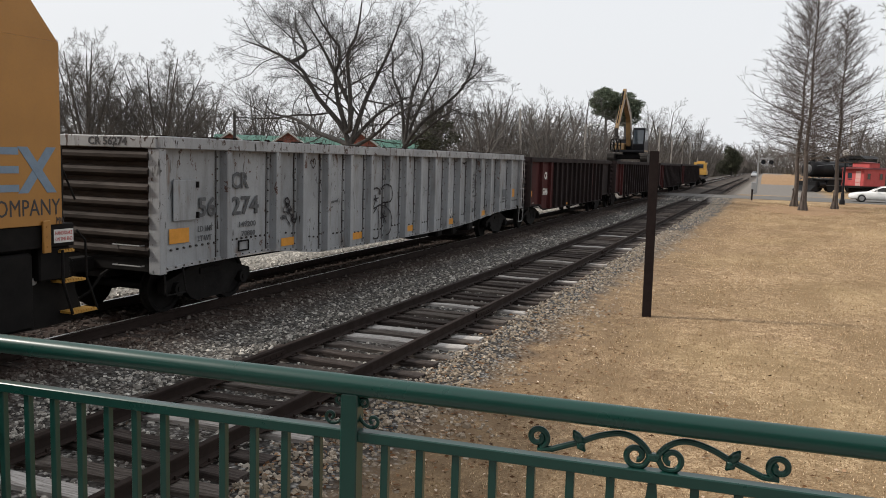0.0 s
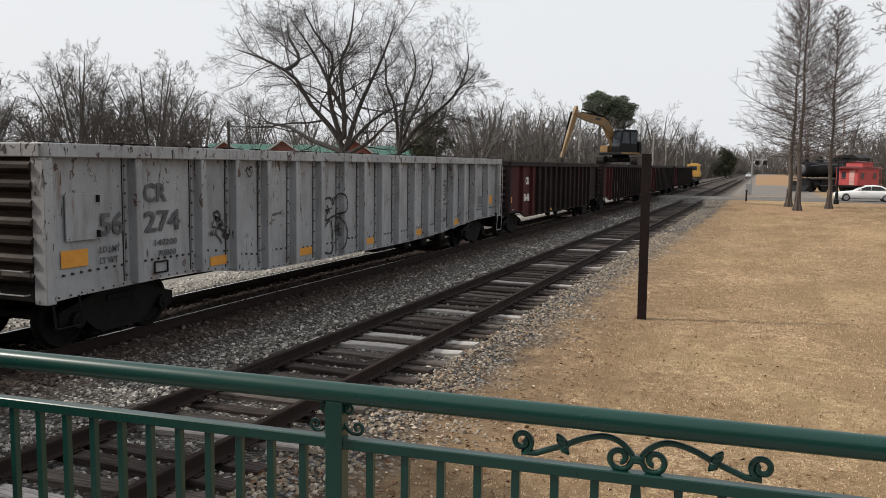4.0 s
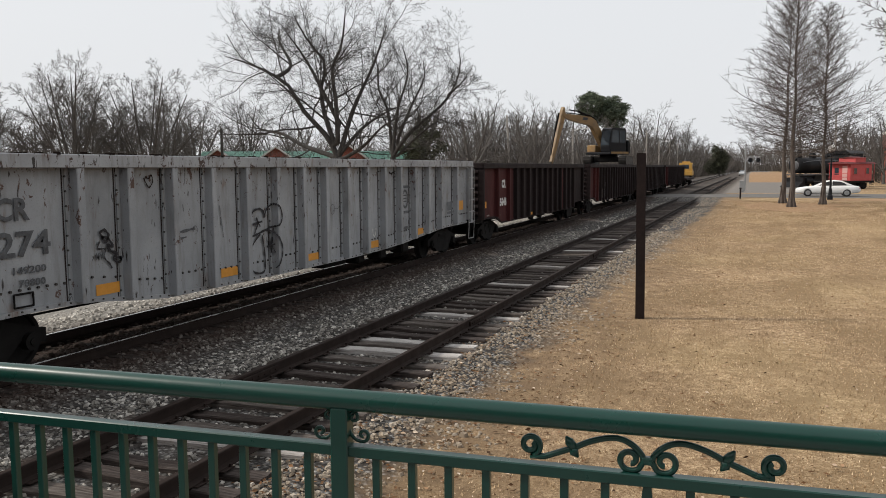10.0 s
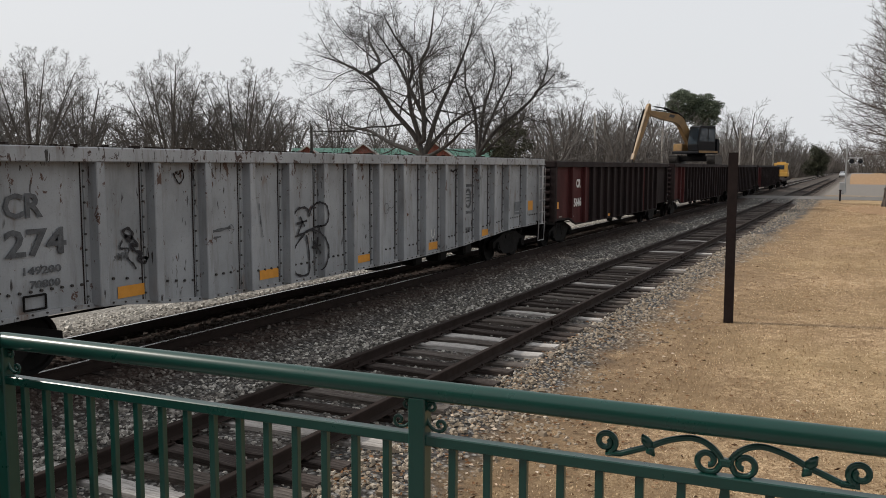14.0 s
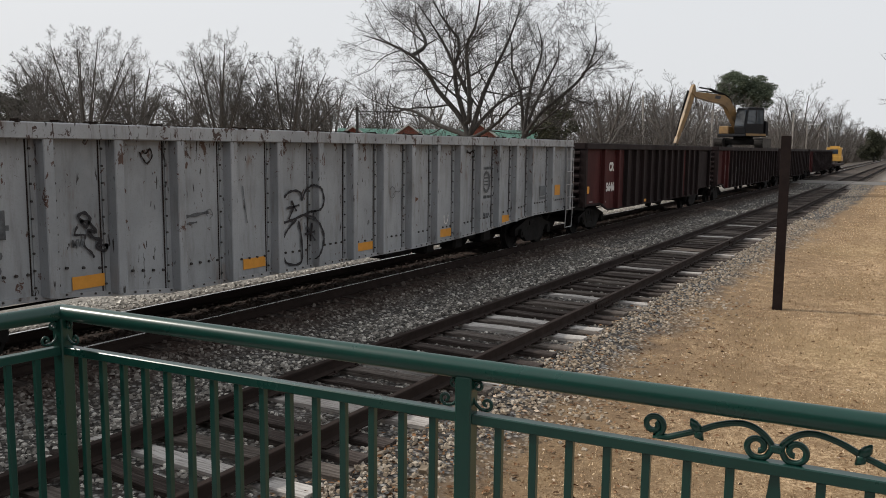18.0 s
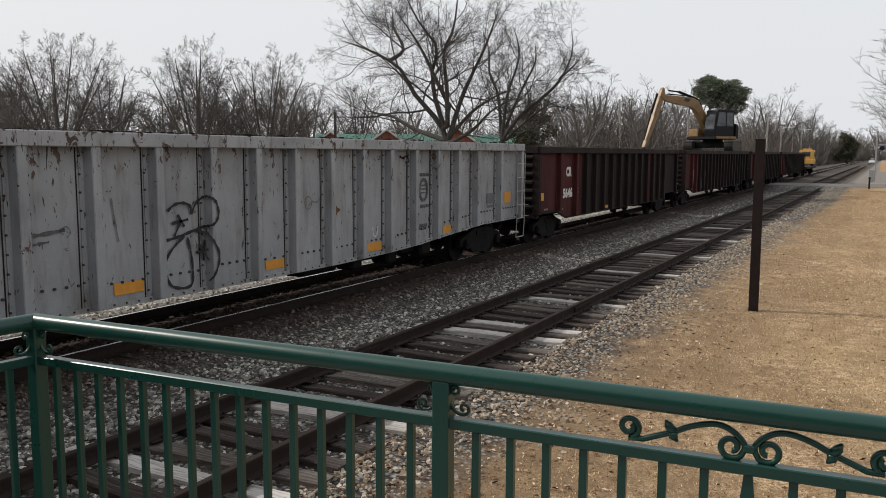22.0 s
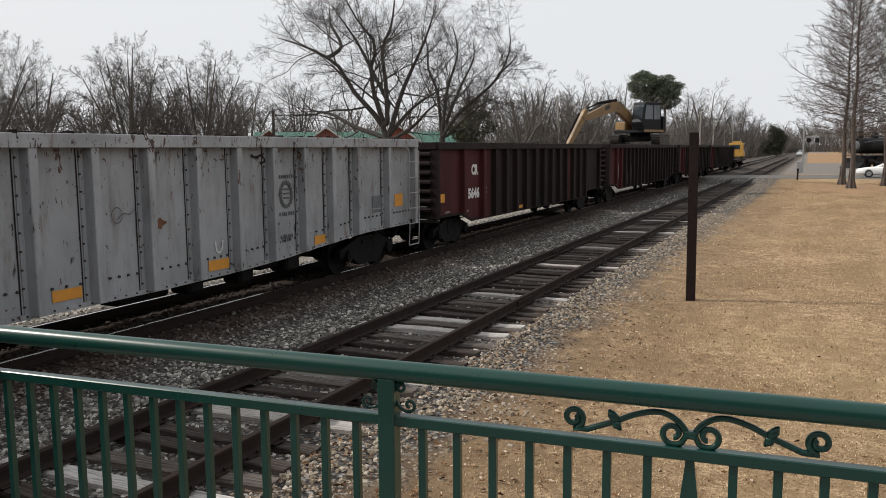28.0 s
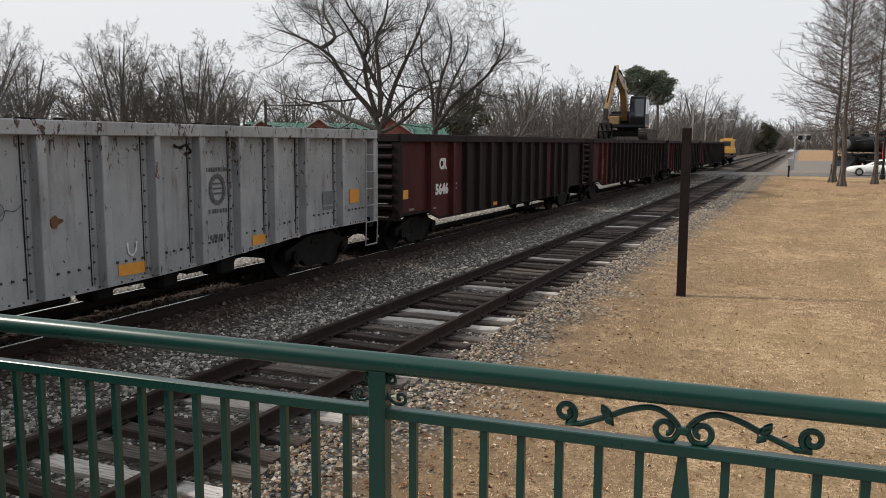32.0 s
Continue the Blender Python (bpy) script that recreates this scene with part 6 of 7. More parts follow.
cypress(2.25, 60.5, 16.6, 6.0, 41, "tall bare cypress with a buttressed trunk in dry lawn")
cypress(1.85, 66.0, 15.0, 5.2, 42, "tall bare cypress with a slim trunk in dry lawn", 0.2)
cypress(4.45, 64.2, 13.6, 5.0, 43, "smaller bare cypress with a slim trunk in dry lawn", -0.1, girth=0.15)
fan(10.6, 46.0, "bare tree whose fine twigs reach over the lawn", 51, 6.4, 15.0, 7.2, -0.8, "bark_cypress", 4.6)


# ---- pine, evergreen shrub, far woods ----
def needle_tufts(name, centres, size, count, mat, seed, parent):
    """Crown of short needle sprays gathered round branch ends."""
    r = np.random.default_rng(seed)
    V, F = [], []
    for c, rad in centres:
        n = int(count * rad ** 2)
        d = r.normal(size=(n, 3))
        d /= np.linalg.norm(d, axis=1)[:, None]
        p = np.array(c) + d * rad * (r.random((n, 1)) ** 0.4) * np.array([1, 1, 0.75])
        o = r.normal(size=(n, 3)) * size
        o[:, 2] = np.abs(o[:, 2]) * 0.7
        w = np.cross(o, r.normal(size=(n, 3)))
        w /= np.linalg.norm(w, axis=1)[:, None] + 1e-9
        w *= size * 0.32
        k = len(V)
        V += np.stack([p - w, p + w, p + o + w * 0.2], 1).reshape(-1, 3).tolist()
        F += (np.arange(n * 3).reshape(-1, 3) + k).tolist()
    me = bpy.data.meshes.new(name)
    me.from_pydata(V, [], F)
    me.materials.append(mat)
    o = new(name, me)
    o.parent = parent
    return o


def pine(x, y, h, w, seed, label):
    rnd = random.Random(seed)
    root = empty("pine_tree", label, "tree")
    root.location = (x, y, ground_z(x, y))
    wood = Wood()
    wood.limb([Vector((0, 0, 0)), Vector((0.2, 0, h * 0.5)), Vector((0, 0, h * 0.97))], [0.35, 0.26, 0.06], 8)
    cs = []
    for k in range(70):                               # clumps of needles at the ends of a rounded crown
        a, e, u = k * 2.39996, 1 - 2 * (k + 0.5) / 70, rnd.uniform(0.55, 1.0)
        c = (1 - e * e) ** 0.5
        p = Vector((w * u * c * math.cos(a), w * u * c * math.sin(a), h - w + w * 0.95 * u * e))
        wood.limb([Vector((0, 0, p.z - 0.9)), p * 0.55 + Vector((0, 0, p.z * 0.45 - 0.4)), p], [0.06, 0.045, 0.02], 4)
        cs.append((tuple(p), rnd.uniform(0.55, 0.95)))
    o = new("trunk", wood.mesh("trunk", M["bark_grey"]))
    o.parent = root
    needle_tufts("crown", cs, 0.22, 340, M["pine_green"], seed, root)
    return root


pine(-27.6, 146, 16.6, 2.9, 61, "tall dark green pine behind the train")
pine(-24.4, 147.5, 15.6, 2.9, 62, "tall dark green pine behind the train")


def evergreen(x, y, blobs, count, label, seed, size=0.16):
    root = empty("evergreen_tree", label, "tree")
    root.location = (x, y, ground_z(x, y) - 0.1)
    w = Wood()
    top = max(b[2] for b in blobs)
    w.limb([Vector((0, 0, 0)), Vector((0.1, 0, top * 0.5)), Vector((0, 0, top))], [0.22, 0.16, 0.05], 6)
    r = random.Random(seed)
    cs = []
    for bx, by, bz, rx, rz in blobs:
        for _ in range(count):
            a, e, u = r.uniform(0, 6.28), r.uniform(-1, 1), r.random() ** 0.4
            c = (1 - e * e) ** 0.5
            p = Vector((bx + rx * u * c * math.cos(a), by + rx * u * c * math.sin(a), bz + rz * u * e))
            cs.append((tuple(p), r.uniform(0.45, 0.9) * size / 0.16))
            if _ % 3 == 0:
                w.limb([Vector((0, 0, p.z * 0.7)), p], [0.04, 0.015], 3)
    o = new("trunk", w.mesh("trunk", M["bark_dark"]))
    o.parent = root
    needle_tufts("crown", cs, size, 420 * (0.16 / size) ** 2, M["shrub_green"], seed, root)
    return root


evergreen(-27.4, 66.0, [(0, 0, 5.6, 1.9, 2.7), (-0.4, 0, 3.6, 1.9, 2.0)], 16, "rounded dull green evergreen under the bare trees", 4)
evergreen(-96.0, 62.0, [(0, 0, 7.2, 5.0, 3.6), (-5.0, 0, 6.4, 4.6, 3.4)], 34, "dark spreading cedar among bare trees", 5)
evergreen(-10.6, 262.0, [(-0.8, 0, 6.4, 1.4, 3.0), (1.0, 0, 5.0, 1.3, 2.6), (0, 0, 2.6, 1.9, 2.2), (-2.4, 0, 3.0, 1.6, 2.4)], 22, "dark evergreen where the line curves away", 6, 0.24)


def far_woods():
    """Bare woodland along the line and behind the houses, in one mesh of thin sticks."""
    r = random.Random(77)
    V, F = [], []
    variants = []
    count = 0
    for s in range(5):
        w = r.uniform(2.6, 3.6)
        limbs = [[(w * q * 0.8 * math.cos(k * 2.4 + s), w * q * 0.8 * math.sin(k * 2.4 + s), 2.2 + (5.6 - 0.5 * (k % 3)) * q) for q in (0.3, 0.7, 1.0)] for k in range(5)]
        wd, cr = grown_tree(900 + s, ((0, 0, 0), (0, 0, 1.2), (0, 0, 2.4)), limbs, 0.20, 0.45, ((6, 0.60, 42, 0.12, 0.03, 0.5, 4, 0.15), (5, 0.62, 42, 0.16, 0.03, 0.55, 3, 0.1), (3, 0.65, 40, 0.1, 0.03, 0.6, 2, 0.1)), 0.022)
        n = len(wd.v)
        cv, cf = cr.arrays()
        variants.append((np.array(wd.v + cv), np.array(wd.f + [tuple(q + n for q in f) for f in cf])))
    places = []
    for k in range(36):                               # along the right of way
        y = 80 + 420 * (k / 36) ** 1.5
        places.append((-19 - r.uniform(0, 18) + 4 * min(1, max(0, (y - 200) / 200)), y + r.uniform(-3, 3), r.uniform(0.8, 1.2)))
    for k in range(32):                               # behind the houses and the left-hand trees
        b = radians(13 + 50 * (k + r.random()) / 32)
        D = r.uniform(95, 140)
        places.append((-D * math.sin(b), D * math.cos(b), r.uniform(0.75, 1.15)))
    for k in range(22):                               # beyond the lawn
        places.append((r.uniform(6, 62), r.uniform(135, 200), r.uniform(0.8, 1.25)))
    for k in range(20):                               # where the line runs out of sight
        places.append((r.uniform(-26, 34), r.uniform(420, 560), r.uniform(1.2, 1.9)))
    for i, (x, y, s) in enumerate(places):
        v, f = variants[i % 5]
        a = r.uniform(0, 6.28)
        c, sn = math.cos(a), math.sin(a)
        q = v * s
        V.append(np.stack([q[:, 0] * c - q[:, 1] * sn + x, q[:, 0] * sn + q[:, 1] * c + y, q[:, 2] - 0.4], 1))
        F.append(f + count)
        count += len(v)
    me = bpy.data.meshes.new("far_woods")
    me.from_pydata(np.concatenate(V).tolist(), [], np.concatenate(F).tolist())
    me.materials.append(M["bark_far"])
    tagged(new("far_woods", me), "bare grey-brown winter woodland behind the railway", "woods", kind="stuff")


far_woods()


def thicket():
    """Undergrowth: thin stems in loose clumps, dense low down."""
    g = np.random.default_rng(12)
    n = 20000
    b = np.radians(g.uniform(12, 66, n))
    D = 78 + 60 * g.random(n) ** 0.8
    x, y = -D * np.sin(b), D * np.cos(b)
    m = 12000
    y2 = 85 + 430 * g.random(m) ** 1.2
    x2 = -17.5 - g.random(m) ** 1.5 * 20 + 6 * np.clip((y2 - 200) / 250, 0, 1)
    m3 = 6000
    x3, y3 = g.uniform(5, 70, m3), g.uniform(140, 200, m3)
    x3[:2500], y3[:2500] = g.uniform(-20, 60, 2500), g.uniform(430, 520, 2500)
    x, y = np.concatenate([x, x2, x3]), np.concatenate([y, y2, y3])
    n = len(x)
    patch = np.array([noise.noise((a * 0.09, c * 0.09, 3.0)) for a, c in zip(x.tolist(), y.tolist())])
    h = (0.9 + 4.6 * g.random(n) ** 1.4) * (0.8 + 0.8 * np.clip(patch + 0.3, 0, 1))
    h[-m3:] *= 1.5
    h[-m3 - m:-m3] *= 1.25
    t = g.normal(0, 0.30, (n, 2)) * h[:, None]
    w = 0.016 + 0.00020 * np.hypot(x, y)
    a = np.stack([x, y, np.full(n, -0.5)], 1)
    q = a + np.stack([t[:, 0], t[:, 1], h], 1)
    bush = Wood()
    bush.sticks(a, q, w, w * 0.4)
    e = a + (q - a) * (0.3 + 0.5 * g.random((n, 1)))
    bush.sticks(e, e + g.normal(0, 0.22, (n, 3)) * h[:, None] + np.stack([0 * h, 0 * h, 0.16 * h], 1), w * 0.7, w * 0.3)
    tagged(new("undergrowth", bush.mesh("undergrowth", M["brush"], False)), "dense leafless brown undergrowth below the woods", "undergrowth", kind="stuff")


thicket()


# more trees of the same kinds: along the line and beyond the lawn
for src, x, y, k, turn in ((fan_c, -25.4, 118, 1.02, 80), (fan_c, -38.0, 118, 1.0, 100), (fan_d, -78.0, 64.0, 1.0, 20), (fan_c, -88.0, 60.0, 1.0, 130), (fan_d, -70.0, 72.0, 0.95, 220), (fan_c, -66.0, 80.0, 0.95, 300), (fan_d, -100.0, 66.0, 1.1, 70), (fan_c, -59.0, 86.0, 0.9, 10), (fan_d, -44.5, 108, 0.9, 200),
                            (fan_d, -20.5, 176, 1.22, 75), (fan_c, -17.0, 205, 1.1, 30), (fan_d, -19.0, 240, 1.1, 160), (fan_c, -17.0, 275, 1.0, 60), (fan_d, -27.0, 190, 1.2, 300),
                            (fan_c, 12.0, 142, 0.85, 10), (fan_d, 21.0, 150, 0.95, 70), (fan_c, 29.0, 146, 0.95, 200), (fan_d, 8.0, 165, 0.9, 130), (fan_c, 17.0, 132, 0.8, 220)):
    copy_thing(src, pose(x, y, ground_z(x, y) - 0.1, 0, 0, turn) @ Matrix.Scale(k * 1.08, 4))


# ---- level crossing and what stands round it ----
bm = fresh()
prism(bm, [(-70, 75.6), (-13.0, 75.6), (-2.5, 75.9), (90, 75.0), (90, 86.5), (2.0, 86.5), (-3.5, 83.5), (-70, 83.5)], 2, -0.12, -0.004)
tagged(part("road", bm, M["asphalt"]), "pale worn asphalt road crossing the tracks", "road", kind="structure")
for x0, y0, w, d in ((2.1, 61.5, 3.4, 6.5), (4.6, 64.0, 2.3, 2.2), (12.0, 72.5, 7.0, 2.6)):
    r_ = random.Random(int(x0 * 10))
    bm = fresh()
    ring = [(x0 + w * math.cos(a) * r_.uniform(0.8, 1.1), y0 + d * math.sin(a) * r_.uniform(0.8, 1.1)) for a in [k * 2 * math.pi / 28 for k in range(28)]]
    vs = [bm.verts.new((x, y, ground_z(x, y) + 0.012)) for x, y in ring]
    c_ = bm.verts.new((x0, y0, ground_z(x0, y0) + 0.05))
    for k in range(28):
        bm.faces.new((c_, vs[k], vs[(k + 1) % 28]))
    tagged(part("mulch", bm, M["mulch"]), "reddish-brown needle litter under the cypresses", "mulch", kind="structure")
bm = fresh()
prism(bm, [(146, -0.1), (150, 0.6), (154, 1.1), (160, 1.35), (190, 1.35), (190, -0.1)], 0, -1.2, 12.0)
tagged(part("earth_bank", bm, M["mulch"]), "tan earth bank beyond the crossing", "bank", kind="structure")
# bollard
bm = fresh()
cyl(bm, (0, 0, -0.1), (0, 0, 0.82), 0.07, 14)
box(bm, (-0.10, -0.10, 0.82), (0.10, 0.10, 0.92), 0.03)
bo = part("bollard", bm, M["post_rust"])
bo.location = (-1.25, 73.4, ground_z(-1.25, 73.4))
tagged(bo, "short dark bollard at the lawn's edge", "bollard")


def lamp_post(x, y, h, seed):
    z = ground_z(x, y)
    root = empty("street_lamp", "black cast lamp post with a white globe", "street lamp", "lamp posts on the lawn")
    root.location = (x, y, z)
    bm = fresh()
    tube(bm, [(0, 0, 0), (0, 0, 0.35), (0, 0, 0.4), (0, 0, 0.9), (0, 0, 0.95), (0, 0, h - 0.5)], [0.22, 0.20, 0.15, 0.12, 0.085, 0.065], 14)
    part("post", bm, M["cab_black"], root)
    bm = fresh()
    tube(bm, [(0, 0, h - 0.5), (0, 0, h - 0.42), (0, 0, h - 0.2), (0, 0, h), (0, 0, h + 0.12)], [0.10, 0.20, 0.27, 0.20, 0.03], 14)
    part("globe", bm, M["lamp_white"], root, "frosted white globe", True)
    bm = fresh()
    tube(bm, [(0, 0, h + 0.08), (0, 0, h + 0.2), (0, 0, h + 0.3)], [0.12, 0.05, 0.02], 10)
    part("finial", bm, M["cab_black"], root)
    return root


lamp_post(5.55, 72.5, 4.35, 1)
lamp_post(17.5, 78.0, 4.35, 2)


# signal equipment at the crossing
bm = fresh()
box(bm, (0, 0, 0), (0.5, 0.4, 1.2), 0.04)
cb = part("signal_cabinet", bm, M["pipe_grey"])
cb.location = (-1.7, 92.0, -0.02)
tagged(cb, "small grey signal cabinet beside the crossing", "cabinet")
cant = empty("signal_bridge", "tall mast with black round signal lamps on an arm", "crossing signal")
cant.location = (-1.2, 96.0, -0.02)
bm = fresh()
cyl(bm, (0, 0, 0), (0, 0, 5.0), 0.08, 10)
part("mast", bm, M["pipe_grey"], cant)
for x_, z_ in ((0.5, 3.35), (1.31, 3.35)):
    bm = fresh()
    cyl(bm, (x_, -0.15, z_), (x_, -0.05, z_), 0.24, 20)
    part("lamp_disc", bm, M["cab_black"], cant, "black signal disc")
bm = fresh()
tube(bm, [(0, 0, 3.7), (1.5, -0.02, 3.7)], 0.05, 8)
part("arm", bm, M["pipe_grey"], cant)


# ---- white saloon car that rolls up to the crossing ----
def wheel_parts(parent, x, y, z, r, w):
    bm = fresh()
    tube(bm, [(x, y - w / 2, z), (x, y - w / 2 + 0.03, z), (x, y + w / 2 - 0.03, z), (x, y + w / 2, z)], [r * 0.88, r, r, r * 0.88], 22)
    t = part("wheel", bm, M["rubber"], parent, "", True)
    bm = fresh()
    cyl(bm, (x, y - w / 2 - 0.012, z), (x, y - w / 2 + 0.02, z), r * 0.62, 18)
    cyl(bm, (x, y - w / 2 - 0.022, z), (x, y - w / 2 + 0.02, z), r * 0.15, 10)
    part("rim", bm, M["pipe_grey"], t)
    return t


def lofted(name, rows, mat, parent, label="", subdiv=True):
    """A closed body from cross-sections: rows of (x, half width, z low, z high, roundness)."""
    bm = fresh()
    rings = []
    for x, w, z0, z1, k in rows:
        ring = []
        for i in range(20):
            a = 2 * math.pi * i / 20
            c, s = math.cos(a), math.sin(a)
            e = k
            ring.append(bm.verts.new((x, w * math.copysign(abs(c) ** e, c), (z0 + z1) / 2 + (z1 - z0) / 2 * math.copysign(abs(s) ** e, s))))
        rings.append(ring)
    for a, b in zip(rings, rings[1:]):
        for i in range(20):
            bm.faces.new((a[i], a[(i + 1) % 20], b[(i + 1) % 20], b[i]))
    bm.faces.new(rings[0])
    bm.faces.new(rings[-1][::-1])
    bmesh.ops.recalc_face_normals(bm, faces=bm.faces)
    return part(name, bm, mat, parent, label, True)


def saloon(name, label, paint):
    """Front towards -x."""
    car = empty(name, label, "car")
    lofted("body", [(-2.55, 0.55, 0.36, 0.62, 0.5), (-2.42, 0.78, 0.26, 0.74, 0.45), (-1.9, 0.88, 0.22, 0.84, 0.4), (-1.0, 0.91, 0.20, 0.93, 0.38), (0.2, 0.92, 0.20, 0.95, 0.38),
                    (1.4, 0.91, 0.22, 0.97, 0.38), (2.1, 0.87, 0.27, 0.96, 0.4), (2.5, 0.76, 0.34, 0.90, 0.45), (2.62, 0.6, 0.42, 0.78, 0.5)], paint, car)
    lofted("cabin", [(-1.05, 0.72, 0.86, 0.92, 0.5), (-0.55, 0.70, 0.86, 1.18, 0.5), (-0.1, 0.64, 0.86, 1.39, 0.45), (0.6, 0.63, 0.86, 1.44, 0.45), (1.15, 0.63, 0.86, 1.38, 0.45), (1.75, 0.68, 0.88, 1.12, 0.5), (2.1, 0.70, 0.88, 0.97, 0.5)], paint, car)
    for s in (-1, 1):
        for pts in (((-0.72, 0.96), (0.32, 0.98), (0.32, 1.32), (0.02, 1.31), (-0.45, 1.12)), ((0.40, 0.98), (1.55, 1.0), (1.30, 1.18), (0.98, 1.31), (0.40, 1.33))):
            bm = fresh()
            prism(bm, list(pts), 1, s * 0.655, s * 0.70)
            part("side_window", bm, M["cab_glass"], car)
        for x in (-1.58, 1.52):
            wheel_parts(car, x, s * 0.80, 0.33, 0.33, 0.22)
            bm = fresh()
            n_ = 14
            arch = [(x + 0.42 * math.cos(math.pi * k / n_), 0.33 + 0.42 * math.sin(math.pi * k / n_)) for k in range(n_ + 1)]
            inn = [(x + 0.36 * math.cos(math.pi * k / n_), 0.33 + 0.36 * math.sin(math.pi * k / n_)) for k in range(n_ + 1)]
            prism(bm, arch + inn[::-1], 1, s * 0.87, s * 0.915)
            part("wheel_arch", bm, paint, car)
        bm = fresh()
        box(bm, (-2.46, min(s * 0.45, s * 0.76), 0.58), (-2.30, max(s * 0.45, s * 0.76), 0.70), 0.03)
        part("headlight", bm, M["lamp_white"], car)
        bm = fresh()
        box(bm, (2.44, min(s * 0.45, s * 0.74), 0.66), (2.58, max(s * 0.45, s * 0.74), 0.80), 0.03)
        part("tail_light", bm, M["red_mark"], car)
        bm = fresh()
        box(bm, (-0.55, min(s * 0.88, s * 1.02), 0.94), (-0.40, max(s * 0.88, s * 1.02), 1.05), 0.03)
        part("wing_mirror", bm, paint, car)
    for x0, z0, x1, z1 in ((-0.98, 0.93, -0.16, 1.36), (1.22, 1.36, 1.95, 0.99)):
        bm = fresh()
        vs = [bm.verts.new(v) for v in ((x0, -0.60, z0 + 0.02), (x0, 0.60, z0 + 0.02), (x1, 0.52, z1 + 0.02), (x1, -0.52, z1 + 0.02))]
        f_ = bm.faces.new(vs)
        bmesh.ops.solidify(bm, geom=[f_], thickness=0.03)
        part("windscreen", bm, M["cab_glass"], car)
    return car


sedan = saloon("saloon_car", "white saloon car waiting on the road at the crossing", M["car_white"])
SEDAN_X, SEDAN_Y = 5.85, 80.0
SEDAN = [(0, 3.3), (2.5, 3.3), (4.5, 2.15), (5, 1.75), (5.5, 1.2), (6, 0.6), (6.5, 0.12), (7, 0.0), (32, 0.0)]
suv = saloon("saloon_car", "silver car far down the street", M["car_silver"])
suv.matrix_world = pose(-4.1, 262, -0.2, 0, 0, 90) @ Matrix.Diagonal((0.9, 1.0, 1.2, 1))
parked = saloon("saloon_car", "dark green parked car by the brick building", M["car_dark"])
parked.matrix_world = pose(21.0, 116, 0.0, 0, 0, 10)
parked2 = saloon("saloon_car", "pale car parked by the road", M["car_silver"])
parked2.matrix_world = pose(17.0, 90.0, 0.0, 0, 0, 5)

# ---- red caboose on display ----
cab = empty("caboose", "faded red caboose with a cupola, on display beside the road", "caboose")
cab.matrix_world = pose(10.3, 106.0, -0.02, 0, 0, -42) @ Matrix.Scale(0.88, 4)      # local y runs along it
bm = fresh()
box(bm, (-1.4, -2.1, 1.1), (1.4, 2.1, 3.3), 0.03)
part("body", bm, M["caboose_red"], cab)
bm = fresh()
prism(bm, [(-1.6, 3.3), (1.6, 3.3), (1.3, 3.48), (0, 3.58), (-1.3, 3.48)], 1, -2.75, 2.75)
part("roof", bm, M["caboose_roof"], cab)
bm = fresh()
box(bm, (-1.25, -1.0, 3.45), (1.25, 1.0, 4.1), 0.03)
part("cupola", bm, M["caboose_red"], cab)
bm = fresh()
prism(bm, [(-1.4, 4.1), (1.4, 4.1), (0, 4.25)], 1, -1.15, 1.15)
part("cupola_roof", bm, M["caboose_roof"], cab)
bm = fresh()
box(bm, (-1.4, -2.7, 0.85), (1.4, 2.7, 1.1), 0.02)
part("underframe", bm, M["black_steel"], cab)
for s in (-1, 1):
    for y_ in (-1.2, 1.2):
        bm = fresh()
        box(bm, (min(s * 1.39, s * 1.43), y_ - 0.3, 2.0), (max(s * 1.39, s * 1.43), y_ + 0.3, 2.75), 0.01)
        w = part("window", bm, M["cab_glass"], cab)
        bm = fresh()
        for a, b, c, d in ((-0.36, -0.3, 1.94, 2.81), (0.3, 0.36, 1.94, 2.81), (-0.3, 0.3, 1.94, 2.0), (-0.3, 0.3, 2.75, 2.81)):
            box(bm, (min(s * 1.4, s * 1.45), y_ + a, c), (max(s * 1.4, s * 1.45), y_ + b, d))
        part("frame", bm, M["caboose_red"], w)
    bm = fresh()
    box(bm, (-0.95, min(s * 2.08, s * 2.13), 1.9), (-0.35, max(s * 2.08, s * 2.13), 2.8), 0.01)
    part("window", bm, M["cab_glass"], cab)
    bm = fresh()
    box(bm, (0.2, min(s * 2.09, s * 2.14), 1.15), (0.95, max(s * 2.09, s * 2.14), 3.05), 0.01)
    part("door", bm, M["white_red"], cab, "pale weathered end door")
    bm = fresh()
    for x_ in (-1.35, 1.35):
        tube(bm, [(x_, s * 2.62, 1.1), (x_, s * 2.62, 3.3)], 0.035, 6)
    for z_ in (1.55, 2.05):
        tube(bm, [(-1.35, s * 2.62, z_), (1.35, s * 2.62, z_)], 0.025, 6)
    part("end_rail", bm, M["caboose_red"], cab)
    bm = fresh()
    for k in range(3):
        box(bm, (1.05, min(s * 2.15, s * 2.6), 0.25 + k * 0.28), (1.42, max(s * 2.15, s * 2.6), 0.29 + k * 0.28))
    part("steps", bm, M["black_steel"], cab)
    bm = fresh()
    box(bm, (-1.0, s * 1.1 - 0.7, 0.25), (1.0, s * 1.1 + 0.7, 0.8), 0.05)
    for k in (0.1,):
        cyl(bm, (-0.8, s * (1.1 + k), 0.42), (1.05, s * (1.1 + k), 0.42), 0.42, 18)
    part("truck", bm, M["black_steel"], cab)
bm = fresh()
cyl(bm, (0.7, 1.5, 3.5), (0.7, 1.5, 4.3), 0.09, 10)
part("smokejack", bm, M["black_steel"], cab)

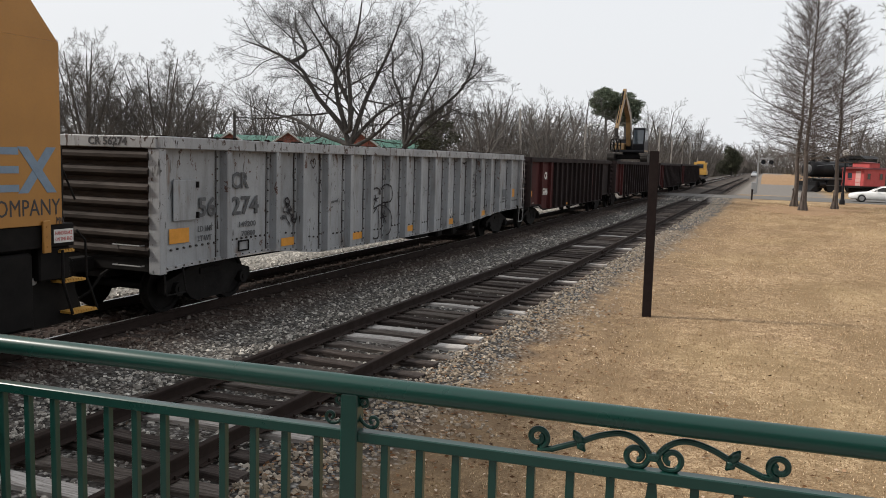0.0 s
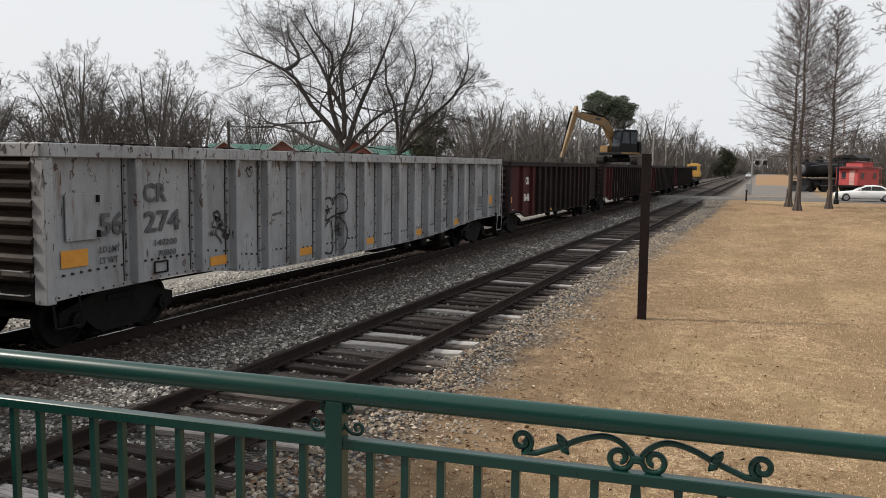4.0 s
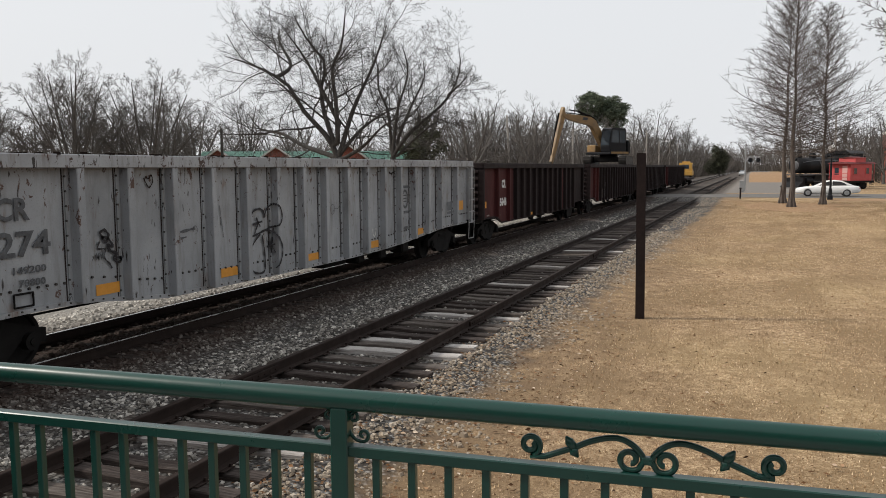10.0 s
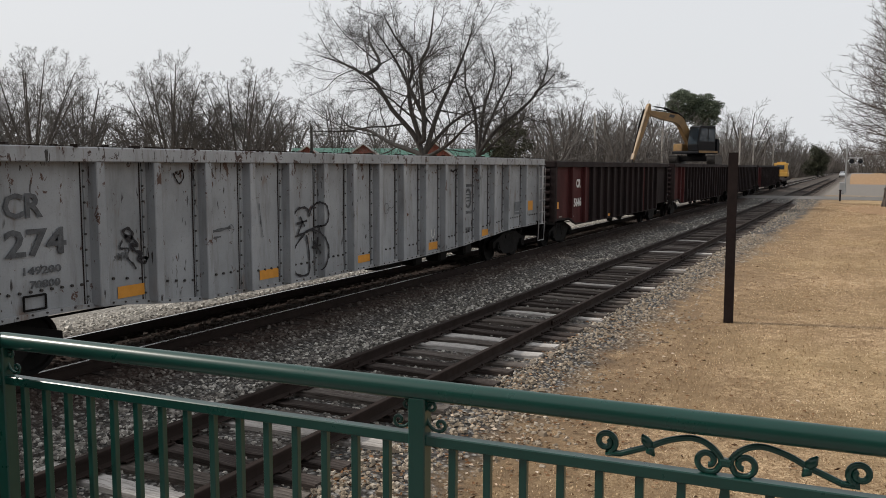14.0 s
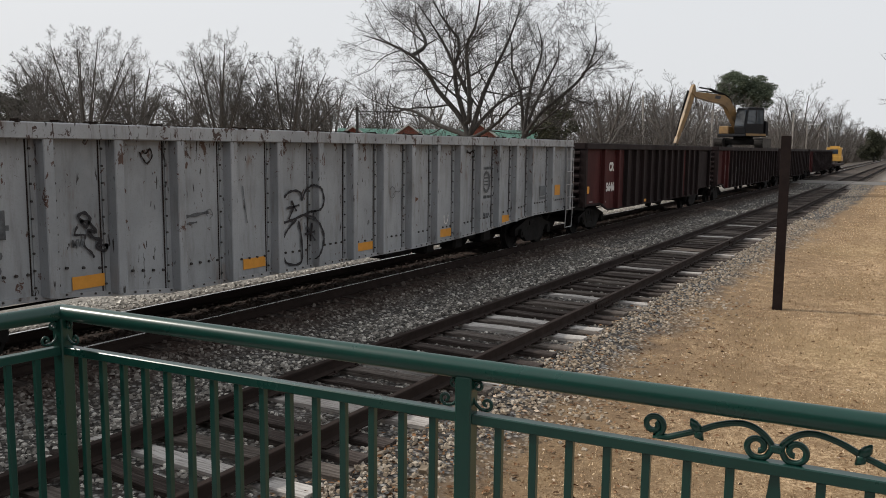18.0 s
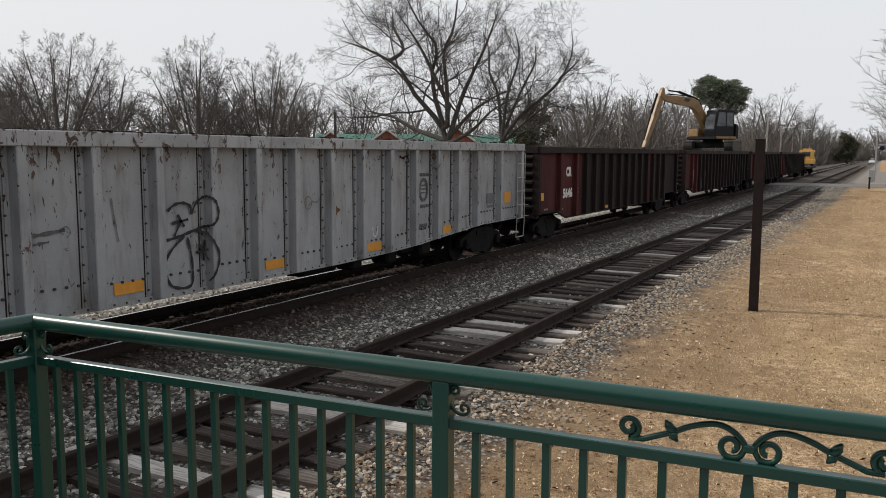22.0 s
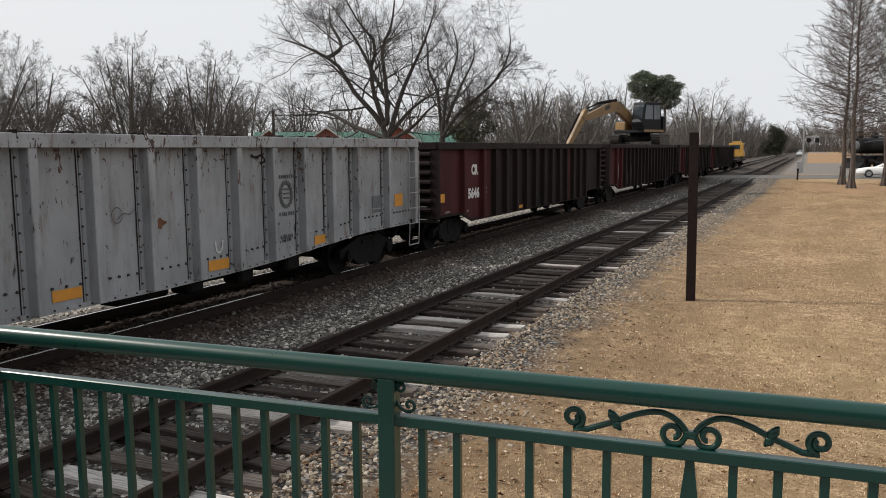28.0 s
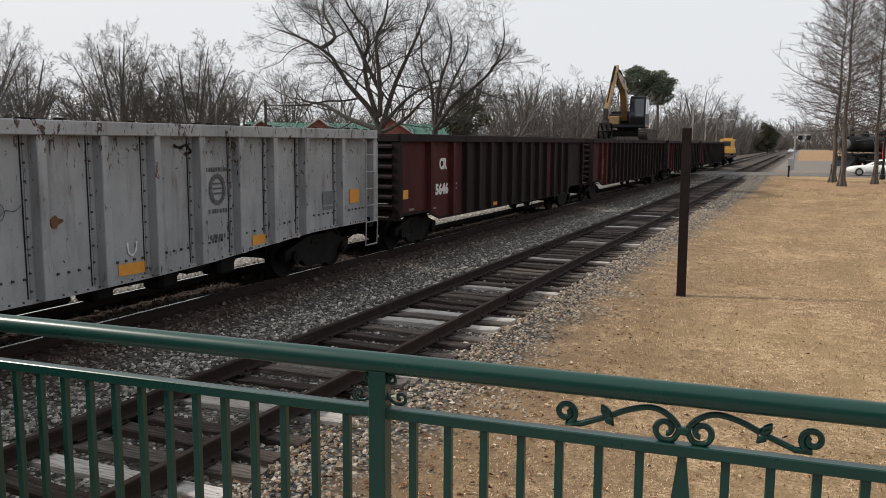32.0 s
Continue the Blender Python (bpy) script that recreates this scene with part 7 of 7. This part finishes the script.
# ---- black steam engine on display ----
loco = empty("steam_engine", "black steam locomotive with pipework, on display", "locomotive")
loco.matrix_world = pose(7.9, 113.0, -0.02, 0, 0, -40) @ Matrix.Scale(1.08, 4)
bm = fresh()
tube(bm, [(0, -5.2, 2.55), (0, -5.15, 2.55), (0, -3.4, 2.55), (0, 1.6, 2.6), (0, 2.6, 2.6)], [0.55, 0.86, 0.88, 0.98, 0.98], 26)
part("boiler", bm, M["loco_black"], loco, "", True)
bm = fresh()
tube(bm, [(0, -5.22, 2.55), (0, -5.32, 2.55)], [0.55, 0.4], 20)
cyl(bm, (0, -5.45, 3.35), (0, -5.15, 3.35), 0.16, 12)
part("smokebox_door", bm, M["loco_grey"], loco)
for y_, r_, h_ in ((-4.4, 0.26, 0.9), (-2.2, 0.42, 0.55), (0.3, 0.42, 0.5)):
    bm = fresh()
    tube(bm, [(0, y_, 3.2), (0, y_, 3.3 + h_ * 0.7), (0, y_, 3.4 + h_)], [r_, r_, r_ * 0.7], 16)
    part("chimney" if r_ < 0.3 else "dome", bm, M["loco_black"], loco)
bm = fresh()
box(bm, (-1.45, 2.5, 1.3), (1.45, 4.9, 3.9), 0.04)
part("cab", bm, M["loco_black"], loco)
bm = fresh()
prism(bm, [(-1.6, 3.9), (1.6, 3.9), (1.0, 4.25), (-1.0, 4.25)], 1, 2.3, 5.2)
part("cab_roof", bm, M["loco_black"], loco)
for s in (-1, 1):
    bm = fresh()
    box(bm, (min(s * 1.44, s * 1.47), 3.0, 2.7), (max(s * 1.44, s * 1.47), 3.9, 3.5), 0.01)
    part("cab_window", bm, M["cab_glass"], loco)
    bm = fresh()
    box(bm, (min(s * 1.46, s * 1.475), 3.15, 1.65), (max(s * 1.46, s * 1.475), 3.95, 2.45), 0.0)
    pl = part("number_panel", bm, M["white_mark"], loco, "white panel")
    for k in range(2):
        bm = fresh()
        box(bm, (min(s * 1.476, s * 1.48), 3.3 + k * 0.3, 1.8), (max(s * 1.476, s * 1.48), 3.42 + k * 0.3, 2.3))
        part("dark_bar", bm, M["black_mark"], pl)
    bm = fresh()
    box(bm, (min(s * 0.9, s * 1.5), -4.9, 1.45), (max(s * 0.9, s * 1.5), 2.4, 1.55), 0.01)
    part("running_board", bm, M["loco_grey"], loco)
    for y_ in (-2.2, -0.5, 1.2):
        bm = fresh()
        cyl(bm, (s * 0.68, y_, 0.75), (s * 0.85, y_, 0.75), 0.75, 24)
        cyl(bm, (s * 0.85, y_, 0.75), (s * 0.95, y_, 0.75), 0.12, 10)
        part("driving_wheel", bm, M["loco_black"], loco)
    for y_ in (-4.5,):
        bm = fresh()
        cyl(bm, (s * 0.68, y_, 0.4), (s * 0.83, y_, 0.4), 0.4, 18)
        part("leading_wheel", bm, M["loco_black"], loco)
    bm = fresh()
    cyl(bm, (s * 1.05, -4.8, 0.85), (s * 1.05, -3.7, 0.85), 0.36, 16)
    part("cylinder", bm, M["loco_black"], loco)
    bm = fresh()
    box(bm, (min(s * 0.95, s * 1.02), -3.7, 0.68), (max(s * 0.95, s * 1.02), 1.3, 0.80), 0.02)
    part("side_rod", bm, M["loco_grey"], loco)
    bm = fresh()
    tube(bm, [(s * 0.9, -4.9, 2.9), (s * 1.0, -3.0, 3.1), (s * 1.02, 0, 3.1), (s * 1.0, 2.4, 3.0)], 0.035, 6)
    tube(bm, [(s * 0.75, -2.0, 3.2), (s * 1.05, -1.9, 2.4), (s * 1.05, -1.9, 1.5)], 0.05, 6)
    tube(bm, [(s * 1.05, 0.6, 1.6), (s * 1.08, 0.6, 2.6), (s * 0.8, 0.6, 3.2)], 0.05, 6)
    part("pipework", bm, M["loco_grey"], loco)
bm = fresh()
prism(bm, [(-5.3, 1.2), (-5.3, 0.75), (-6.1, 0.15), (-6.0, 0.1), (-5.0, 0.1), (-4.8, 1.2)], 0, -1.2, 1.2)
part("pilot", bm, M["loco_black"], loco)
bm = fresh()
box(bm, (-0.6, -5.0, 0.8), (0.6, 4.8, 1.45), 0.03)
part("frame", bm, M["loco_black"], loco)

# ---- brick buildings ----
def brick_house(name, m, L, D, eave, ridge, roofmat, gables, label, windows=4):
    root = empty(name, label, "house")
    root.matrix_world = m
    for nm, lo, hi in (("wall", (-L / 2, -D / 2, -0.5), (L / 2, -D / 2 + 0.2, eave)), ("wall", (-L / 2, D / 2 - 0.2, -0.5), (L / 2, D / 2, eave)),
                       ("wall", (-L / 2, -D / 2 + 0.2, -0.5), (-L / 2 + 0.2, D / 2 - 0.2, eave)), ("wall", (L / 2 - 0.2, -D / 2 + 0.2, -0.5), (L / 2, D / 2 - 0.2, eave))):
        bm = fresh()
        box(bm, lo, hi)
        part(nm, bm, M["brick"], root)
    for s in (-1, 1):
        bm = fresh()
        vs = [bm.verts.new(v) for v in ((-L / 2 - 0.4, s * (D / 2 + 0.4), eave - 0.05), (L / 2 + 0.4, s * (D / 2 + 0.4), eave - 0.05), (L / 2 + 0.4, 0, ridge), (-L / 2 - 0.4, 0, ridge))]
        f_ = bm.faces.new(vs)
        bmesh.ops.solidify(bm, geom=[f_], thickness=0.12)
        part("roof", bm, roofmat, root)
        bm = fresh()
        prism(bm, [(-D / 2, eave), (D / 2, eave), (0, ridge - 0.05)], 0, s * (L / 2) - 0.1, s * (L / 2) + 0.1)
        part("gable", bm, M["brick"], root)
    for gx_, gw in gables:
        bm = fresh()
        prism(bm, [(gx_ - gw / 2, eave - 1.0), (gx_ + gw / 2, eave - 1.0), (gx_ + gw / 2, eave), (gx_, eave + gw * 0.36), (gx_ - gw / 2, eave)], 1, -D / 2 - 1.2, -D / 2 + 1.5)
        part("gable", bm, M["brick"], root, "brick front gable")
        for s in (-1, 1):
            bm = fresh()
            vs = [bm.verts.new(v) for v in ((gx_ + s * (gw / 2 + 0.25), -D / 2 - 1.45, eave - 0.1), (gx_, -D / 2 - 1.45, eave + gw * 0.36 + 0.1), (gx_, -0.2, eave + gw * 0.36 + 0.1), (gx_ + s * (gw / 2 + 0.25), -0.2, eave - 0.1))]
            f_ = bm.faces.new(vs)
            bmesh.ops.solidify(bm, geom=[f_], thickness=0.08)
            part("roof", bm, roofmat, root)
            bm = fresh()
            tube(bm, [(gx_ + s * (gw / 2 + 0.3), -D / 2 - 1.48, eave - 0.1), (gx_, -D / 2 - 1.48, eave + gw * 0.36 + 0.08)], 0.10, 4)
            part("barge_board", bm, M["white_mark"], root, "white barge board")
    for k in range(windows):
        x = -L / 2 + (k + 0.5) * L / windows
        bm = fresh()
        box(bm, (x - 0.5, -D / 2 - 0.02, 1.0), (x + 0.5, -D / 2 + 0.05, 2.4), 0.01)
        w = part("window", bm, M["cab_glass"], root)
        bm = fresh()
        for a, b, c, d in ((-0.6, -0.5, 0.9, 2.5), (0.5, 0.6, 0.9, 2.5), (-0.5, 0.5, 0.9, 1.0), (-0.5, 0.5, 2.4, 2.5), (-0.03, 0.03, 1.0, 2.4)):
            box(bm, (x + a, -D / 2 - 0.05, c), (x + b, -D / 2 + 0.02, d))
        part("frame", bm, M["white_mark"], w)
    return root


brick_house("house", pose(-42.5, 72.5, -0.4, 0, 0, 31), 19.5, 8, 3.65, 4.85, M["green_roof"], [(-8.2, 3.4), (-2.9, 4.0), (3.9, 4.4)], "brick house with green metal roof and front gables")

far_b = empty("brick_building", "red brick building with white windows beyond the road", "building")
far_b.matrix_world = pose(27.0, 133.0, 0, 0, 0, 4)
bm = fresh()
box(bm, (-8, 0, -0.5), (12, 12, 7.4), 0.02)
part("wall", bm, M["brick"], far_b)
bm = fresh()
box(bm, (-8.2, -0.2, 7.4), (12.2, 12.2, 7.8), 0.03)
part("cornice", bm, M["white_mark"], far_b)
for k in range(6):
    for z_ in (1.0, 4.3):
        bm = fresh()
        x_ = -7 + k * 3.2
        box(bm, (x_ - 0.6, -0.06, z_), (x_ + 0.6, 0.03, z_ + 2.0), 0.01)
        w = part("window", bm, M["cab_glass"], far_b)
        bm = fresh()
        for a, b, c, d in ((-0.75, -0.6, -0.1, 2.1), (0.6, 0.75, -0.1, 2.1), (-0.6, 0.6, -0.1, 0.0), (-0.6, 0.6, 2.0, 2.15), (-0.05, 0.05, 0, 2.0), (-0.6, 0.6, 0.95, 1.05)):
            box(bm, (x_ + a, -0.10, z_ + c), (x_ + b, -0.02, z_ + d))
        part("frame", bm, M["white_mark"], w)


# ---- poles along the line ----
def utility_pole(x, y, h, lean, arm, label, mat, lamp=False):
    root = empty("utility_pole", label, "utility pole", "poles along the line")
    root.matrix_world = pose(x, y, ground_z(x, y) - 0.1, 0, lean, 0)
    bm = fresh()
    tube(bm, [(0, 0, 0), (0, 0, h)], [0.16, 0.11], 8)
    part("pole", bm, mat, root)
    if arm:
        bm = fresh()
        box(bm, (-arm / 2, -0.06, h - 0.7), (arm / 2, 0.06, h - 0.55), 0.01)
        part("crossarm", bm, mat, root)
    if lamp:
        bm = fresh()
        tube(bm, [(0, 0, h - 0.3), (0.7, 0, h), (1.3, 0, h + 0.02)], 0.04, 6)
        box(bm, (1.2, -0.15, h - 0.08), (1.9, 0.15, h + 0.06), 0.03)
        part("lamp_arm", bm, M["white_mark"], root, "pale street-lamp arm")
    return root


utility_pole(-42.85, 59.0, 6.7, 0, 0, "short dark wooden pole behind the train", M["bark_dark"])
utility_pole(-25.6, 88.0, 9.0, -3, 0, "leaning pale pole among bare trees", M["pale_pole"])
for x_, y_, h_, l_ in ((-19.5, 92, 7.6, True), (-21.5, 104, 7.4, False), (-17.3, 140, 9.2, True), (-17.2, 158, 8.0, True), (-17.0, 176, 8.2, False), (-17.0, 194, 8.6, True), (-17.0, 215, 8.6, False), (-17.0, 240, 8.8, True), (-17.0, 268, 9.0, False),
                   (-17.0, 300, 9.0, True), (-17.0, 338, 9.0, False), (-17.0, 380, 9.0, True)):
    utility_pole(x_, y_, h_, 0, 0 if l_ else 1.6, "pale utility pole along the railway", M["pale_pole"], l_)
utility_pole(10.2, 128.0, 10.5, 0, 0, "tall pale pole beyond the caboose", M["pale_pole"])
utility_pole(17.4, 127.0, 11.0, 0, 1.8, "tall pale pole by the brick building", M["pale_pole"])

# unseen brick block added behind the viewer: closes the place, blocks some skylight
bm = fresh()
box(bm, (-3.4, -13, -0.5), (18, -4.5, 6.5))
prism(bm, [(-14.5, 5.0), (-3.4, 5.0), (-8.5, 8.0)], 0, -10.5, 13.5)
tagged(part("station_wall", bm, M["brick"]), "plain brick block added unseen behind the platform to cut skylight", "building", kind="structure")


# ---- sleepers: each one a piece of its track ----
def sleeper_meshes(mats, n, length, seed):
    out = []
    rnd = random.Random(seed)
    for i in range(n):
        bm = fresh()
        l0, l1 = -length / 2 + rnd.uniform(-0.05, 0.05), length / 2 + rnd.uniform(-0.06, 0.08)
        w = rnd.uniform(0.10, 0.118)
        rows = []
        m = 7
        for j in range(m + 1):
            x = l0 + (l1 - l0) * j / m
            dz, dy = rnd.uniform(-0.012, 0.006), rnd.uniform(-0.008, 0.008)
            rows.append([bm.verts.new((x, -w + dy, -0.17)), bm.verts.new((x, -w + dy, -0.012 + dz)), bm.verts.new((x, -w * 0.82 + dy, dz)),
                         bm.verts.new((x, w * 0.1 + dy, dz - rnd.uniform(0.0, 0.012))), bm.verts.new((x, w * 0.82 + dy, dz)), bm.verts.new((x, w + dy, -0.012 + dz)), bm.verts.new((x, w + dy, -0.17))])
        for a, b in zip(rows, rows[1:]):
            for k in range(6):
                bm.faces.new((a[k], b[k], b[k + 1], a[k + 1]))
        bm.faces.new(rows[0])
        bm.faces.new(rows[-1][::-1])
        bmesh.ops.recalc_face_normals(bm, faces=bm.faces)
        out.append(mesh_from(bm, "sleeper", mats[i % len(mats)]))
    return out


siding = empty("siding_track", "disused siding with rotten timber sleepers in ballast", "railway track", kind="structure")
main = empty("main_track", "main railway track under the train", "railway track", kind="structure")
rnd = random.Random(5)
dark_ties = sleeper_meshes([M["tie_dark"]], 6, 2.56, 1)
grey_ties = sleeper_meshes([M["tie_grey"]], 6, 2.60, 2)
white_ties = sleeper_meshes([M["tie_bleached"]], 4, 2.62, 3)
pale = (5.1, 7.05, 8.9, 11.65, 12.48, 15.12, 19.43, 23.3, 28.1, 33.0)
y = 2.6
while y < 200:
    if 75 < y < 84:
        y = 84.2
    near_pale = [p for p in pale if abs(y - p) < 0.27]
    if near_pale:
        y = near_pale[0]
    kind = rnd.choice(white_ties) if near_pale else rnd.choice(grey_ties if rnd.random() < 0.45 else dark_ties)
    ob = new("sleeper", kind)
    ob.parent = siding
    ob.matrix_world = pose(NEAR_X + rnd.uniform(-0.05, 0.05), y + rnd.uniform(-0.05, 0.05), -0.172 - rnd.uniform(0, 0.03), rnd.uniform(-1.5, 1.5), rnd.uniform(-0.4, 0.4), rnd.uniform(-2.5, 2.5))
    y += rnd.uniform(0.42, 0.56)
for i in [k for k in range(290) if k < 144 or k > 158]:
    ob = new("sleeper", dark_ties[i % 6])
    ob.parent = main
    ob.matrix_world = pose(MAIN_X + rnd.uniform(-0.03, 0.03), 1.0 + i * 0.52 + rnd.uniform(-0.02, 0.02), -0.175, 0, 0, rnd.uniform(-1, 1))
# tie plates with spikes on the siding's sleepers near the viewer
bm = fresh()
box(bm, (-0.11, -0.09, 0), (0.11, 0.09, 0.014), 0.003)
for sx, sy in ((-0.09, -0.05), (0.09, 0.05)):
    box(bm, (sx - 0.014, sy - 0.014, 0.012), (sx + 0.014, sy + 0.014, 0.05), 0.004)
plate_me = mesh_from(bm, "tie_plate", M["rust"])
for ob in [o for o in siding.children if o.location.y < 26]:
    for s in (-1, 1):
        o = new("tie_plate", plate_me)
        o.parent = siding
        o.location = (NEAR_X + s * GAUGE, ob.location.y, -0.176)
# rail joint bars
for s, yy in ((-1, 9.3), (1, 14.1), (-1, 21.2), (1, 26.0)):
    for q in (-1, 1):
        bm = fresh()
        xx = NEAR_X + s * GAUGE + q * 0.03
        box(bm, (xx - 0.016, yy - 0.42, -0.135), (xx + 0.016, yy + 0.42, -0.045), 0.008)
        for k in range(6):
            cyl(bm, (xx - 0.03, yy - 0.35 + k * 0.14, -0.09), (xx + 0.03, yy - 0.35 + k * 0.14, -0.09), 0.016, 6)
        part("joint_bar", bm, M["rust"], siding)


# ---- loose ballast, grass and leaves ----
def scatter_mesh(name, mat, base_v, base_f, places, label, category):
    """Many small pieces in one mesh. places: rows x, y, z, yaw, tilt, sx, sy, sz."""
    p = np.array(places)
    v = np.array(base_v, float)
    n, k = len(p), len(v)
    cy, sy = np.cos(p[:, 3]), np.sin(p[:, 3])
    ct, st = np.cos(p[:, 4]), np.sin(p[:, 4])
    s = v[None] * p[:, None, 5:8]
    x1 = s[..., 0]
    y1 = s[..., 1] * ct[:, None] - s[..., 2] * st[:, None]
    z1 = s[..., 1] * st[:, None] + s[..., 2] * ct[:, None]
    w = np.stack([x1 * cy[:, None] - y1 * sy[:, None] + p[:, 0:1], x1 * sy[:, None] + y1 * cy[:, None] + p[:, 1:2], z1 + p[:, 2:3]], -1).reshape(-1, 3)
    f = (np.array(base_f)[None] + (np.arange(n) * k)[:, None, None]).reshape(-1, len(base_f[0]))
    me = bpy.data.meshes.new(name)
    me.from_pydata(w.tolist(), [], f.tolist())
    me.materials.append(mat)
    return tagged(new(name, me), label, category, kind="stuff")


gz = np.vectorize(ground_z)
rng = np.random.default_rng(3)
ROCK_V = [(-1, -0.6, -0.5), (0.9, -0.8, -0.4), (1, 0.7, -0.5), (-0.8, 0.9, -0.4), (-0.6, -0.5, 0.6), (0.5, -0.6, 0.7), (0.7, 0.4, 0.5), (-0.4, 0.6, 0.8)]
ROCK_F = [(0, 3, 2), (0, 2, 1), (4, 5, 6), (4, 6, 7), (0, 1, 5), (0, 5, 4), (1, 2, 6), (1, 6, 5), (2, 3, 7), (2, 7, 6), (3, 0, 4), (3, 4, 7)]


def stones(n, x0, x1, y0, y1, size, keep=None, power=2.2):
    u = rng.random(n) ** power
    y = y0 + (y1 - y0) * u
    x = rng.uniform(x0, x1, n)
    if keep is not None:
        k = keep(x, y)
        x, y = x[k], y[k]
    k = (np.abs(x - NEAR_X) > 1.25) | (rng.random(len(x)) < 0.45)
    x, y = x[k], y[k]
    m = len(x)
    s = size * rng.lognormal(0, 0.24, m)
    z = gz(x, y) + s * rng.uniform(-0.35, 0.45, m)
    return np.stack([x, y, z, rng.uniform(0, 6.28, m), rng.uniform(-0.6, 0.6, m), s * rng.uniform(0.7, 1.3, m), s * rng.uniform(0.7, 1.2, m), s * rng.uniform(0.6, 1.0, m)], 1)


edge_x = lambda y: -3.28 + 0.6 * np.clip((y - 25) / 35, 0, 1) + 0.25 * np.sin(y * 0.9) + 0.15 * np.sin(y * 2.3 + 1)
in_bed = lambda x, y: (x < edge_x(y) + rng.normal(0, 0.25, len(x)))
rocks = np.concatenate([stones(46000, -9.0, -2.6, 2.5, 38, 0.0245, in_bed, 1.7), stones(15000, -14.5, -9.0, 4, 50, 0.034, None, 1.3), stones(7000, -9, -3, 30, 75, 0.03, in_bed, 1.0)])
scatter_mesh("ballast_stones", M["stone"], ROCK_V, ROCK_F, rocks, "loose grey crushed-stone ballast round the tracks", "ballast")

# dry grass: short blades, thinner with distance
n = 330000
y = 4.0 + 66 * rng.random(n) ** 2.6
x = edge_x(y) - 0.3 + (12 + 0 * y) * rng.random(n)
k = (x > edge_x(y) + np.abs(rng.normal(0.1, 0.7, n))) & (np.arctan2(x, y) < 0.32)
x, y = x[k], y[k]
m = len(x)
h = rng.uniform(0.010, 0.030, m) * (1 + y / 35)
blades = np.stack([x, y, gz(x, y) - 0.003, rng.uniform(0, 6.28, m), rng.normal(0, 1.1, m), h * 0.20, h * 0.20, h], 1)
scatter_mesh("dry_grass", M["straw"], [(-1, 0, 0), (1, 0, 0), (0.2, 0.5, 1)], [(0, 1, 2)], blades, "short dry straw-coloured winter grass", "grass")

# fallen leaves
n = 5200
y = 5.0 + 40 * rng.random(n) ** 1.5
x = edge_x(y) - 0.8 + 12 * rng.random(n) ** 1.7
x[:1600], y[:1600] = rng.uniform(-4.6, -2.0, 1600), 4.6 + 12 * rng.random(1600) ** 1.4
k = np.arctan2(x, y) < 0.32
x, y = x[k], y[k]
m = len(x)
s = rng.uniform(0.014, 0.042, m)
leaves = np.stack([x, y, gz(x, y) + 0.018, rng.uniform(0, 6.28, m), rng.normal(0, 0.45, m), s, s * 0.6, s], 1)
scatter_mesh("fallen_leaves", M["leaf"], [(-1, 0, 0), (0, -0.8, 0.15), (1, 0, 0.1), (0, 0.8, 0.25)], [(0, 1, 2), (0, 2, 3)], leaves, "scattered dry brown fallen leaves", "leaves")


# ---- what moves ----
def motions():
    """The train rolls towards the viewer, its wheels turn, and the machine on it works its arm."""
    for ob, x, y, z in ROLLING:
        walk(ob, [(t, pose(x, y + s, z)) for t, s in TRAIN])
    rows = []
    for t, s in TRAIN:
        rows.append((t, math.degrees(s / 0.42)))
    fine = []
    for (t0, a0), (t1, a1) in zip(rows, rows[1:]):
        n = max(1, math.ceil(abs(a1 - a0) / 70))
        fine += [(t0 + (t1 - t0) * k / n, a0 + (a1 - a0) * k / n) for k in range(n)]
    fine.append(rows[-1])
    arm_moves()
    walk(sedan, [(t, pose(SEDAN_X + dx, SEDAN_Y, -0.004)) for t, dx in SEDAN])
    for ob, k, start in WHEELS:
        walk(ob, [(t, pose(0, k, 0.42, -a + start)) for t, a in fine])

motions()
